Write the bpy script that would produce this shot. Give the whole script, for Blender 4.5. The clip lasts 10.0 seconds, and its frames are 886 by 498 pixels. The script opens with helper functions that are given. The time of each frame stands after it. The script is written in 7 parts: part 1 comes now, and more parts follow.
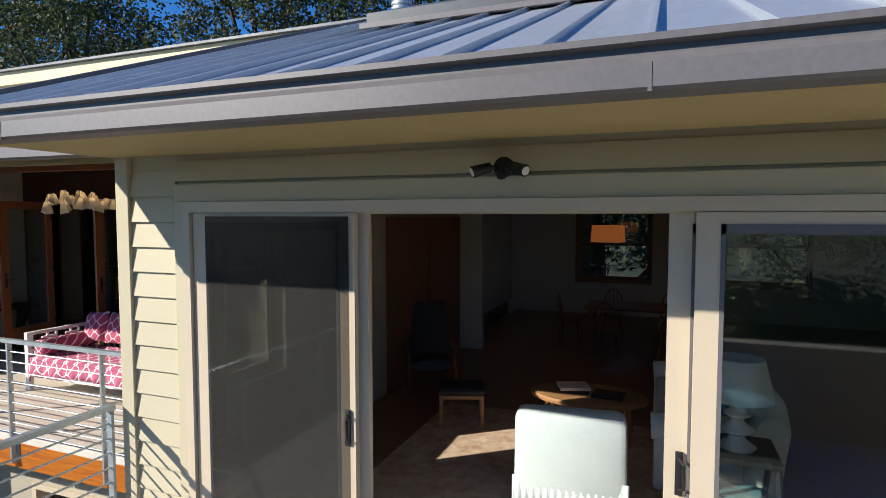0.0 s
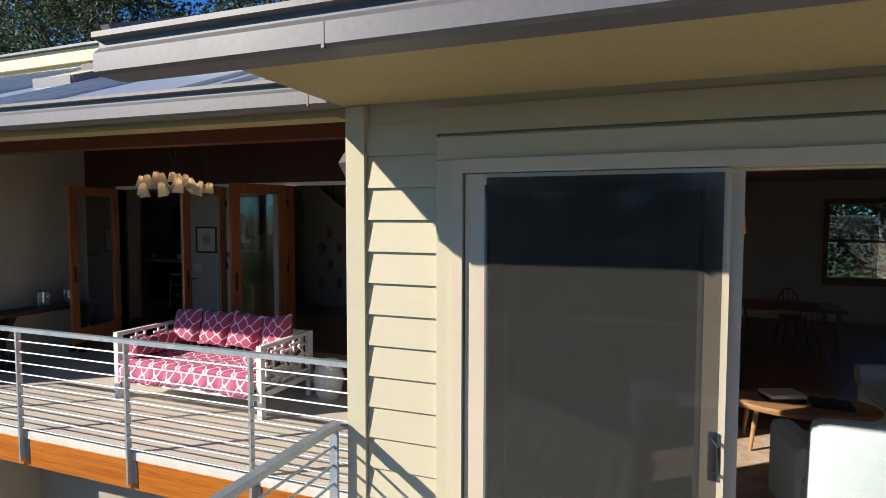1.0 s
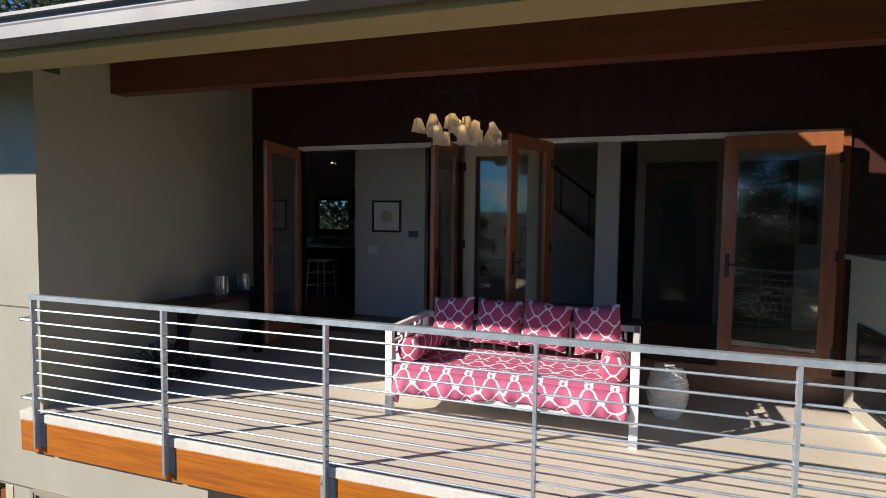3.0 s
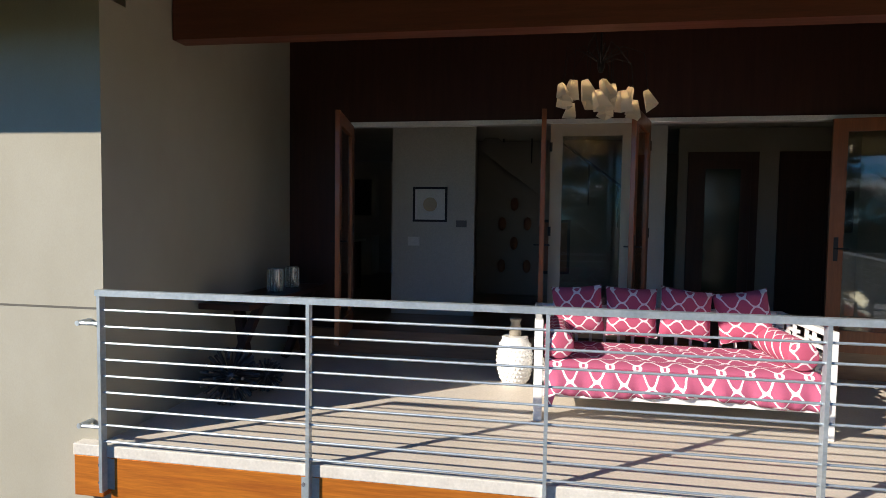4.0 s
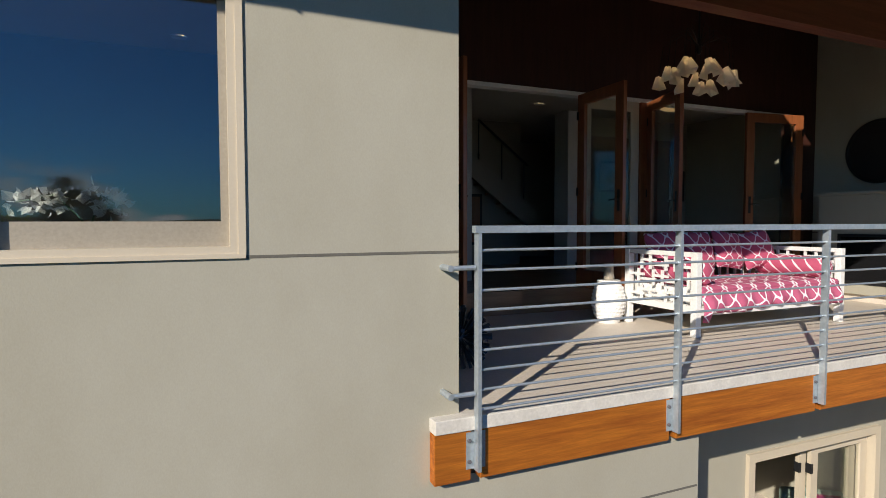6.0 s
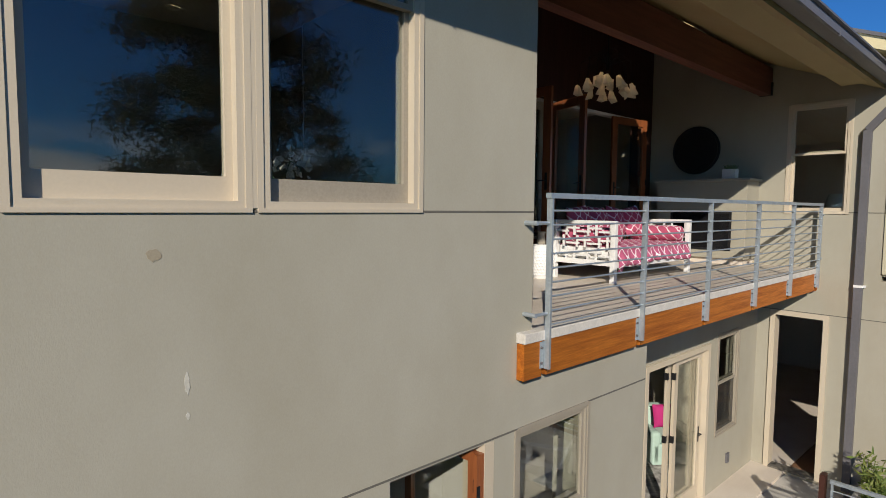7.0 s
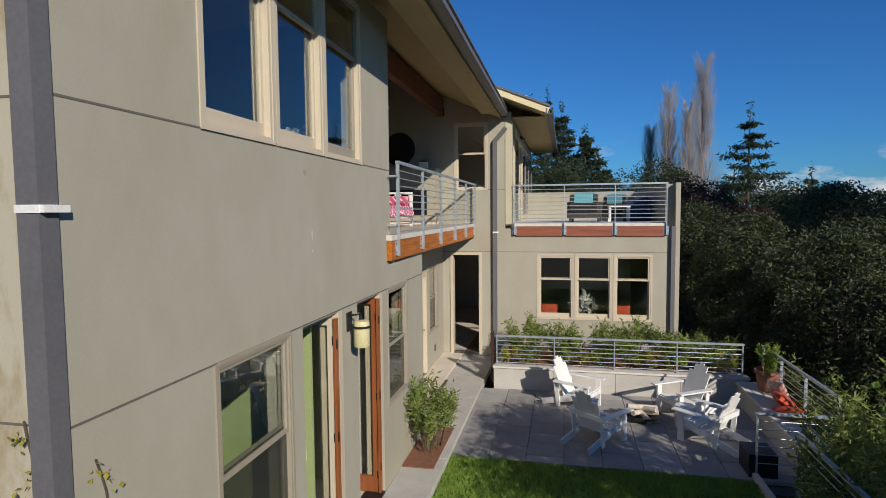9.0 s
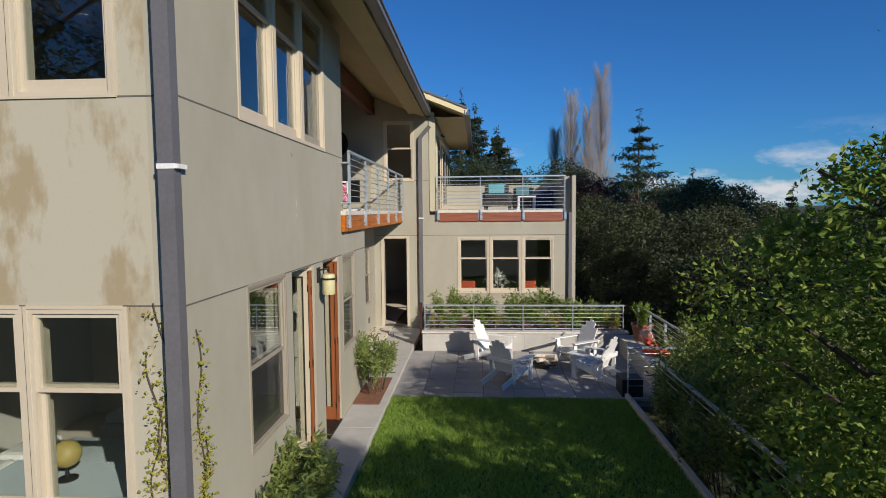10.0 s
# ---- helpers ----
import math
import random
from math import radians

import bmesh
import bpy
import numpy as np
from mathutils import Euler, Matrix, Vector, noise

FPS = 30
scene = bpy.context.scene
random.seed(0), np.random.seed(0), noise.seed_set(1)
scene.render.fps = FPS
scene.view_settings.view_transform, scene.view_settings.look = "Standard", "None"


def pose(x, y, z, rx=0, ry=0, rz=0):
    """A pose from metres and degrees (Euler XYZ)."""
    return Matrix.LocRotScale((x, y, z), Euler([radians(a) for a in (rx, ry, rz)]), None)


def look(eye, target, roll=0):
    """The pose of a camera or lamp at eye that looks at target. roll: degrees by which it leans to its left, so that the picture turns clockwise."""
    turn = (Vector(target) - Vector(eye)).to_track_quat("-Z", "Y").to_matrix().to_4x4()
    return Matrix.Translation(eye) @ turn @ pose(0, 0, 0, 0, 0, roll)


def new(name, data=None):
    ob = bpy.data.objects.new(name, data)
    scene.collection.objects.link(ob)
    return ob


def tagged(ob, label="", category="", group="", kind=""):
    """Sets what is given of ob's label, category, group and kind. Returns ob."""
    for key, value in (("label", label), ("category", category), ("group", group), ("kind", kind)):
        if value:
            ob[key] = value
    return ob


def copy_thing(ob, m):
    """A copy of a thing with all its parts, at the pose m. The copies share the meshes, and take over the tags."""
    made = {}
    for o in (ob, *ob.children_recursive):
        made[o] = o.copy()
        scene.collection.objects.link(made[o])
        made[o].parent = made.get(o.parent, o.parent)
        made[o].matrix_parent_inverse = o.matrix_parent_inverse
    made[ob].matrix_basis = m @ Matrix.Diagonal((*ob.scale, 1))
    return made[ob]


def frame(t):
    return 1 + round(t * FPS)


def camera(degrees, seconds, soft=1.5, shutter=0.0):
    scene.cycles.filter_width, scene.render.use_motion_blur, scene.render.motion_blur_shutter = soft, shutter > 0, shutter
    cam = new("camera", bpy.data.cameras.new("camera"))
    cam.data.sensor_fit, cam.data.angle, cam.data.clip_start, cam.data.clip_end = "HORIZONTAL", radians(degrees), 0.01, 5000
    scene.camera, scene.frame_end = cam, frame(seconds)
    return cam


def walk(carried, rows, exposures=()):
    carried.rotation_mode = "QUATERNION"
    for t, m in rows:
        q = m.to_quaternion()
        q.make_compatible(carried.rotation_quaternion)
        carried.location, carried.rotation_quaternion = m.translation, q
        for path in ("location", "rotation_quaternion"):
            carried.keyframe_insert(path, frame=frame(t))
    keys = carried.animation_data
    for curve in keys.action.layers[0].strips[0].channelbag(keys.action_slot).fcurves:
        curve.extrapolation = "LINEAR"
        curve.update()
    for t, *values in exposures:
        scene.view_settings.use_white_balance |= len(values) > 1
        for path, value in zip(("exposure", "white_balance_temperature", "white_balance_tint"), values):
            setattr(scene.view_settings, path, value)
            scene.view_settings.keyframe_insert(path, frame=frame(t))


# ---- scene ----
cam = camera(76.3, 10.0, soft=0.9)
PATH = [
    (0, (0.29, 0.039, 5.966), (-0.428, 1.902, 5.85), 0.0),
    (0.5, (-0.664, 0.006, 5.871), (-1.357, 1.879, 5.761), 0.1),
    (1, (-1.714, 0.19, 5.763), (-2.415, 2.06, 5.652), 0.1),
    (1.5, (-2.703, 0.241, 5.661), (-3.399, 2.114, 5.559), 0.5),
    (2, (-3.663, 0.349, 5.563), (-4.365, 2.219, 5.461), 0.4),
    (2.5, (-4.637, 0.442, 5.488), (-5.328, 2.315, 5.375), 0.5),
    (3, (-5.637, 0.545, 5.377), (-6.303, 2.427, 5.26), 0.7),
    (3.2, (-6.07, 0.577, 5.36), (-6.696, 2.472, 5.231), 0.5),
    (4.3, (-8.409, 0.736, 5.069), (-8.59, 2.726, 4.976), 1.0),
    (4.5, (-8.838, 0.813, 5.047), (-8.908, 2.809, 4.934), 1.0),
    (5, (-9.933, 0.96, 4.896), (-9.697, 2.944, 4.799), 0.6),
    (5.5, (-10.983, 1.112, 4.773), (-10.475, 3.044, 4.681), 0.2),
    (6.8, (-13.714, 1.267, 4.55), (-12.48, 2.836, 4.418), 0.2),
    (7, (-14.152, 1.309, 4.532), (-12.809, 2.783, 4.385), 0.5),
    (7.5, (-15.284, 1.373, 4.414), (-13.686, 2.568, 4.275), 0.2),
    (8, (-16.455, 1.409, 4.273), (-14.674, 2.309, 4.141), -0.1),
    (8.5, (-17.494, 1.51, 4.104), (-15.601, 2.143, 3.972), -0.3),
    (9, (-18.514, 1.597, 3.908), (-16.563, 2.017, 3.777), -0.5),
    (9.5, (-19.552, 1.655, 3.731), (-17.574, 1.921, 3.599), -0.6),
    (10, (-20.562, 1.693, 3.576), (-18.57, 1.815, 3.44), -0.5),
]
walk(cam, [(t, look(eye, target, roll)) for t, eye, target, roll in PATH],
     [(0, 0.75), (3.2, 0.75), (4.5, 0.65), (5.5, 0.45), (7.0, -0.02), (8.0, -0.12), (10.0, 0.08)])

# ---------- light ----------
SUN = Vector((1.26, 1.0, -0.80)).normalized()
world = bpy.data.worlds.new("world")
scene.world = world
world.use_nodes = True
wn = world.node_tree
wn.nodes.clear()
sky = wn.nodes.new("ShaderNodeTexSky")
sky.sky_type = "NISHITA"
sky.sun_disc = False
sky.sun_elevation = math.asin(-SUN.z)
sky.sun_rotation = math.atan2(-SUN.x, -SUN.y)
sky.air_density, sky.dust_density, sky.ozone_density = 1.0, 0.2, 3.0
bg = wn.nodes.new("ShaderNodeBackground")
bg.inputs["Strength"].default_value = 0.058
wo = wn.nodes.new("ShaderNodeOutputWorld")
# thin broken cloud low over the horizon
tc = wn.nodes.new("ShaderNodeTexCoord")
mp = wn.nodes.new("ShaderNodeMapping")
mp.inputs["Scale"].default_value = (2.2, 2.2, 6.0)
nz = wn.nodes.new("ShaderNodeTexNoise")
nz.inputs["Scale"].default_value = 2.6
nz.inputs["Detail"].default_value = 7
nz.inputs["Roughness"].default_value = 0.58
cr = wn.nodes.new("ShaderNodeValToRGB")
cr.color_ramp.elements[0].position, cr.color_ramp.elements[1].position = 0.50, 0.62
sep = wn.nodes.new("ShaderNodeSeparateXYZ")
band = wn.nodes.new("ShaderNodeMapRange")
band.inputs["From Min"].default_value, band.inputs["From Max"].default_value = 0.13, 0.05
mul = wn.nodes.new("ShaderNodeMath")
mul.operation = "MULTIPLY"
mx = wn.nodes.new("ShaderNodeMixRGB")
mx.inputs["Color2"].default_value = (10.5, 10.9, 11.6, 1)
tint = wn.nodes.new("ShaderNodeMixRGB")
tint.blend_type = "MULTIPLY"
tint.inputs["Fac"].default_value = 1.0
tint.inputs["Color2"].default_value = (0.32, 0.89, 1.60, 1)
L = wn.links.new
L(tc.outputs["Generated"], mp.inputs["Vector"])
L(mp.outputs["Vector"], nz.inputs["Vector"])
L(nz.outputs["Fac"], cr.inputs["Fac"])
L(tc.outputs["Generated"], sep.inputs["Vector"])
L(sep.outputs["Z"], band.inputs["Value"])
L(cr.outputs["Color"], mul.inputs[0])
L(band.outputs["Result"], mul.inputs[1])
L(sky.outputs["Color"], tint.inputs["Color1"])
L(tint.outputs["Color"], mx.inputs["Color1"])
L(mul.outputs["Value"], mx.inputs["Fac"])
L(mx.outputs["Color"], bg.inputs["Color"])
L(bg.outputs["Background"], wo.inputs["Surface"])

sun_data = bpy.data.lights.new("sun", "SUN")
sun_data.energy, sun_data.angle, sun_data.color = 4.8, radians(0.55), (1.0, 0.92, 0.81)
sun = new("sun", sun_data)
sun.rotation_euler = SUN.to_track_quat("-Z", "Y").to_euler()
sun.location = (-20, -20, 30)
scene.view_settings.exposure = 0.0


# ---------- materials ----------
def mat(name, col, rough=0.6, metal=0.0, col2=None, scale=3.0, fine=60.0, bump=0.0, mixmax=0.7, stretch=(1, 1, 1), spec=0.5, rnd=0.0, coat=0.0, edge=(0.32, 0.7), speck=0.3):
    """Surface with large-scale blotches, fine grain and optional relief."""
    m = bpy.data.materials.new(name)
    m.use_nodes = True
    n, k = m.node_tree.nodes, m.node_tree.links.new
    p = n["Principled BSDF"]
    p.inputs["Roughness"].default_value = rough
    p.inputs["Metallic"].default_value = metal
    p.inputs["Specular IOR Level"].default_value = spec
    p.inputs["Coat Weight"].default_value = coat
    col2 = col2 or tuple(c * 0.8 for c in col)
    co = n.new("ShaderNodeTexCoord")
    ma = n.new("ShaderNodeMapping")
    ma.inputs["Scale"].default_value = stretch
    k(co.outputs["Object"], ma.inputs["Vector"])
    a = n.new("ShaderNodeTexNoise")
    a.inputs["Scale"].default_value, a.inputs["Detail"].default_value, a.inputs["Roughness"].default_value = scale, 6, 0.62
    b = n.new("ShaderNodeTexNoise")
    b.inputs["Scale"].default_value, b.inputs["Detail"].default_value = fine, 3
    k(ma.outputs["Vector"], a.inputs["Vector"])
    k(ma.outputs["Vector"], b.inputs["Vector"])
    mr = n.new("ShaderNodeMapRange")
    mr.inputs["From Min"].default_value, mr.inputs["From Max"].default_value, mr.inputs["To Max"].default_value = *edge, mixmax
    k(a.outputs["Fac"], mr.inputs["Value"])
    mixer = n.new("ShaderNodeMixRGB")
    mixer.inputs["Color1"].default_value = (*col, 1)
    mixer.inputs["Color2"].default_value = (*col2, 1)
    k(mr.outputs["Result"], mixer.inputs["Fac"])
    grain = n.new("ShaderNodeMixRGB")
    grain.blend_type = "MULTIPLY"
    grain.inputs["Fac"].default_value = speck
    k(mixer.outputs["Color"], grain.inputs["Color1"])
    g2 = n.new("ShaderNodeMapRange")
    g2.inputs["From Min"].default_value, g2.inputs["From Max"].default_value = 0.25, 0.75
    g2.inputs["To Min"].default_value, g2.inputs["To Max"].default_value = 0.6, 1.25
    k(b.outputs["Fac"], g2.inputs["Value"])
    k(g2.outputs["Result"], grain.inputs["Color2"])
    out = grain.outputs["Color"]
    if rnd:
        oi = n.new("ShaderNodeObjectInfo")
        r2 = n.new("ShaderNodeMapRange")
        r2.inputs["To Min"].default_value, r2.inputs["To Max"].default_value = 1 - rnd, 1 + rnd
        k(oi.outputs["Random"], r2.inputs["Value"])
        g3 = n.new("ShaderNodeMixRGB")
        g3.blend_type = "MULTIPLY"
        g3.inputs["Fac"].default_value = 1
        k(out, g3.inputs["Color1"])
        k(r2.outputs["Result"], g3.inputs["Color2"])
        out = g3.outputs["Color"]
    k(out, p.inputs["Base Color"])
    rr = n.new("ShaderNodeMapRange")
    rr.inputs["To Min"].default_value, rr.inputs["To Max"].default_value = max(rough - 0.1, 0.03), min(rough + 0.12, 1)
    k(a.outputs["Fac"], rr.inputs["Value"])
    k(rr.outputs["Result"], p.inputs["Roughness"])
    if bump:
        bu = n.new("ShaderNodeBump")
        bu.inputs["Strength"].default_value, bu.inputs["Distance"].default_value = 0.6, bump
        k(b.outputs["Fac"], bu.inputs["Height"])
        k(bu.outputs["Normal"], p.inputs["Normal"])
    return m


def wood(name, col, col2, axis=0, rough=0.45, coat=0.0, ring=9.0):
    """Grain that runs along one axis."""
    st = [14.0, 14.0, 14.0]
    st[axis] = 0.9
    m = mat(name, col, rough, 0, col2, scale=ring / 7, fine=12, bump=0.0006, mixmax=0.95, stretch=tuple(st), coat=coat)
    return m


def glass(name, tint=(0.82, 0.86, 0.84), gain=1.0, haze=0.0):
    """Flat pane: see-through, with a real reflection that grows to grazing angles."""
    m = bpy.data.materials.new(name)
    m.use_nodes = True
    n, k = m.node_tree.nodes, m.node_tree.links.new
    n.clear()
    o = n.new("ShaderNodeOutputMaterial")
    t = n.new("ShaderNodeBsdfTransparent")
    t.inputs["Color"].default_value = (*tint, 1)
    g = n.new("ShaderNodeBsdfGlossy")
    g.inputs["Roughness"].default_value = 0.004
    f = n.new("ShaderNodeLayerWeight")
    f.inputs["Blend"].default_value = 0.5
    pw = n.new("ShaderNodeMath")
    pw.operation = "POWER"
    pw.inputs[1].default_value = 4.0
    k(f.outputs["Facing"], pw.inputs[0])
    ml = n.new("ShaderNodeMath")
    ml.operation = "MULTIPLY_ADD"
    ml.use_clamp = True
    ml.inputs[1].default_value = 0.85
    ml.inputs[2].default_value = 0.05 * gain
    k(pw.outputs["Value"], ml.inputs[0])
    x = n.new("ShaderNodeMixShader")
    k(ml.outputs["Value"], x.inputs["Fac"])
    k(t.outputs["BSDF"], x.inputs[1])
    k(g.outputs["BSDF"], x.inputs[2])
    last = x.outputs["Shader"]
    if haze:
        d = n.new("ShaderNodeBsdfDiffuse")
        d.inputs["Color"].default_value = (0.09, 0.09, 0.085, 1)
        y = n.new("ShaderNodeMixShader")
        y.inputs["Fac"].default_value = haze
        k(last, y.inputs[1])
        k(d.outputs["BSDF"], y.inputs[2])
        last = y.outputs["Shader"]
    k(last, o.inputs["Surface"])
    return m


def glow(name, col, strength):
    m = bpy.data.materials.new(name)
    m.use_nodes = True
    p = m.node_tree.nodes["Principled BSDF"]
    p.inputs["Base Color"].default_value = (*col, 1)
    p.inputs["Emission Color"].default_value = (*col, 1)
    p.inputs["Emission Strength"].default_value = strength
    return m


M = {}
M["stucco"] = mat("stucco", (0.385, 0.360, 0.288), 0.9, 0, (0.324, 0.295, 0.222), 1.1, 160, 0.0008, 0.8, (1, 1, 0.6), speck=0.12)
M["stucco_stain"] = mat("stained stucco", (0.42, 0.385, 0.295), 0.88, 0, (0.31, 0.245, 0.145), 1.5, 150, 0.0012, 0.9, (1, 1.5, 0.65), edge=(0.5, 0.6), speck=0.12)
M["siding"] = mat("siding paint", (0.50, 0.455, 0.32), 0.62, 0, (0.45, 0.405, 0.28), 1.2, 90, 0.0004, 0.6, speck=0.12)
M["trim"] = mat("cream trim", (0.54, 0.465, 0.35), 0.5, 0, (0.49, 0.415, 0.31), 2, 80, 0.0, 0.6, speck=0.08)
M["soffit"] = mat("soffit paint", (0.40, 0.32, 0.15), 0.7, 0, (0.36, 0.285, 0.13), 1.4, 70, 0.0006, 0.6)
M["cream"] = mat("cream fascia", (0.70, 0.60, 0.35), 0.6, 0, (0.62, 0.53, 0.30), 2, 70, 0.0004)
M["gutter"] = mat("grey gutter metal", (0.118, 0.114, 0.120), 0.5, 0.0, (0.145, 0.14, 0.15), 2, 40, 0.0, 0.6)
M["roof"] = mat("standing seam metal", (0.50, 0.54, 0.58), 0.34, 0.5, (0.40, 0.44, 0.49), 1.5, 24, 0.0, 0.9, (1.0, 0.25, 1.0))
M["roofdark"] = mat("dark roof curb", (0.09, 0.10, 0.11), 0.5, 0.3, None, 3, 30)
M["galv"] = mat("galvanised steel", (0.40, 0.46, 0.50), 0.42, 0.6, (0.52, 0.56, 0.58), 9, 45, 0.0, 0.9)
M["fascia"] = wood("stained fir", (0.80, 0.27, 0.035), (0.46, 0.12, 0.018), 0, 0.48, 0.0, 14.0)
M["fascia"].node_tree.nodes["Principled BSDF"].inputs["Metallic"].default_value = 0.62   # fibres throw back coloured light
M["fasciay"] = wood("stained fir across", (0.33, 0.10, 0.05), (0.16, 0.05, 0.03), 1, 0.5)
M["beam"] = wood("red beam", (0.16, 0.045, 0.022), (0.10, 0.028, 0.014), 0, 0.5)
M["doorwood"] = wood("door fir", (0.30, 0.095, 0.032), (0.20, 0.062, 0.021), 2, 0.38, 0.25)
M["panelwood"] = wood("dark panel wood", (0.06, 0.02, 0.012), (0.038, 0.012, 0.008), 2, 0.5)
M["deck"] = mat("sealed concrete", (0.66, 0.59, 0.50), 0.55, 0, (0.56, 0.48, 0.39), 1.3, 50, 0.0006, 0.9)
M["edge"] = mat("pale deck edge", (0.66, 0.62, 0.55), 0.7, 0, (0.5, 0.46, 0.40), 5, 60, 0.0008)
M["white"] = mat("white paint", (0.78, 0.77, 0.74), 0.5, 0, (0.70, 0.69, 0.66), 3, 60, 0.0003)
M["inwall"] = mat("interior wall paint", (0.55, 0.53, 0.48), 0.8, 0, (0.5, 0.48, 0.43), 1, 60)
# the interior wall paint again, darkened: the rooms' shade is put into the colour
M["inwall_shaded"] = mat("interior wall paint with shade in its colour", (0.30, 0.27, 0.22), 0.8, 0, (0.26, 0.235, 0.19), 1, 60)
M["infloor"] = wood("interior floor wood", (0.27, 0.15, 0.085), (0.18, 0.095, 0.05), 0, 0.35, 0.2)
M["taupe"] = mat("taupe window paint", (0.33, 0.29, 0.225), 0.55, 0, (0.29, 0.25, 0.19), 2, 80, 0.0003)
M["black"] = mat("black metal", (0.02, 0.02, 0.022), 0.45, 0.3, None, 6, 60)
M["leather"] = mat("dark upholstery", (0.025, 0.028, 0.035), 0.6, 0, (0.018, 0.02, 0.026), 5, 80, 0.0008)
M["concrete"] = mat("pale concrete", (0.50, 0.475, 0.43), 0.85, 0, (0.39, 0.37, 0.33), 1.6, 70, 0.0012, 0.95)
M["paver"] = mat("grey paver", (0.37, 0.35, 0.33), 0.85, 0, (0.27, 0.255, 0.24), 2.5, 70, 0.0012, 0.9, rnd=0.16)
M["joint"] = mat("dark joint", (0.13, 0.12, 0.10), 0.95, 0, None, 6, 60)
M["soil"] = mat("mulch", (0.24, 0.10, 0.055), 0.95, 0, (0.13, 0.06, 0.035), 9, 40, 0.01)
M["ground"] = mat("hillside ground", (0.035, 0.045, 0.018), 0.95, 0, (0.05, 0.04, 0.02), 0.3, 6, 0.02)
M["lawn"] = mat("lawn soil", (0.05, 0.10, 0.018), 0.9, 0, (0.03, 0.06, 0.012), 2, 60, 0.01)
M["glass"] = glass("window glass", gain=2.0)
M["glassdoor"] = glass("door glass", (0.88, 0.9, 0.88), 1.6)
M["screen"] = glass("insect screen", (0.5, 0.5, 0.5), 0.5, 0.22)


# ---------- building tools ----------
def bm_new():
    return bmesh.new()


def box(bm, x0, x1, y0, y1, z0, z1, bev=0.0):
    vs = [bm.verts.new(c) for c in ((x0, y0, z0), (x1, y0, z0), (x1, y1, z0), (x0, y1, z0), (x0, y0, z1), (x1, y0, z1), (x1, y1, z1), (x0, y1, z1))]
    fs = [bm.faces.new([vs[i] for i in q]) for q in ((3, 2, 1, 0), (4, 5, 6, 7), (0, 1, 5, 4), (1, 2, 6, 5), (2, 3, 7, 6), (3, 0, 4, 7))]
    if bev:
        es = list({e for f in fs for e in f.edges})
        bmesh.ops.bevel(bm, geom=es, offset=bev, segments=2, affect="EDGES", profile=0.5)
    return vs


def tube(bm, a, b, r, n=8, r2=None, cap=True):
    """Round bar from a to b."""
    a, b = Vector(a), Vector(b)
    d = (b - a).normalized()
    u = d.orthogonal().normalized()
    w = d.cross(u)
    r2 = r if r2 is None else r2
    rings = []
    for c, rad in ((a, r), (b, r2)):
        rings.append([bm.verts.new(c + (u * math.cos(6.28319 * i / n) + w * math.sin(6.28319 * i / n)) * rad) for i in range(n)])
    for i in range(n):
        bm.faces.new((rings[0][i], rings[0][(i + 1) % n], rings[1][(i + 1) % n], rings[1][i]))
    if cap:
        bm.faces.new(rings[0][::-1])
        bm.faces.new(rings[1])


def chain(bm, pts, radii, n=7):
    """Bent tapering bar through points."""
    rings = []
    for i, p in enumerate(pts):
        p = Vector(p)
        d = Vector(pts[min(i + 1, len(pts) - 1)]) - Vector(pts[max(i - 1, 0)])
        d.normalize()
        u = d.cross(Vector((0.31, 0.17, 0.93))).normalized() if abs(d.z) < 0.98 else Vector((1, 0, 0))
        w = d.cross(u)
        rings.append([bm.verts.new(p + (u * math.cos(6.28319 * j / n) + w * math.sin(6.28319 * j / n)) * radii[i]) for j in range(n)])
    for s, e in zip(rings, rings[1:]):
        for j in range(n):
            bm.faces.new((s[j], s[(j + 1) % n], e[(j + 1) % n], e[j]))
    bm.faces.new(rings[0][::-1])
    bm.faces.new(rings[-1])


def lathe(bm, prof, n=20, at=(0, 0, 0)):
    """Turned shape from (radius, z) pairs."""
    rings = [[bm.verts.new((at[0] + r * math.cos(6.28319 * i / n), at[1] + r * math.sin(6.28319 * i / n), at[2] + z)) for i in range(n)] for r, z in prof]
    for s, e in zip(rings, rings[1:]):
        for i in range(n):
            bm.faces.new((s[i], s[(i + 1) % n], e[(i + 1) % n], e[i]))
    bm.faces.new(rings[0][::-1])
    bm.faces.new(rings[-1])


def beam_between(bm, a, b, w, h, up=(0, 0, 1)):
    """Rectangular bar from a to b, w wide and h high."""
    a, b = Vector(a), Vector(b)
    d = (b - a).normalized()
    s = d.cross(Vector(up)).normalized() * (w / 2)
    u = s.cross(d).normalized() * (h / 2)
    q = [[bm.verts.new(c + s * i + u * j) for i, j in ((-1, -1), (1, -1), (1, 1), (-1, 1))] for c in (a, b)]
    for i in range(4):
        bm.faces.new((q[0][i], q[0][(i + 1) % 4], q[1][(i + 1) % 4], q[1][i]))
    bm.faces.new(q[0][::-1])
    bm.faces.new(q[1])


def put(name, bm, material, smooth=False):
    me = bpy.data.meshes.new(name)
    bmesh.ops.recalc_face_normals(bm, faces=bm.faces)
    bm.to_mesh(me)
    bm.free()
    me.materials.append(M[material] if isinstance(material, str) else material)
    if smooth:
        me.polygons.foreach_set("use_smooth", [True] * len(me.polygons))
        me.set_sharp_from_angle(angle=radians(40))
    return new(name, me)


def part(name, bm, material, parent, label="", smooth=False):
    ob = put(name, bm, material, smooth)
    ob.parent = parent
    if label:
        ob["label"] = label
    return ob


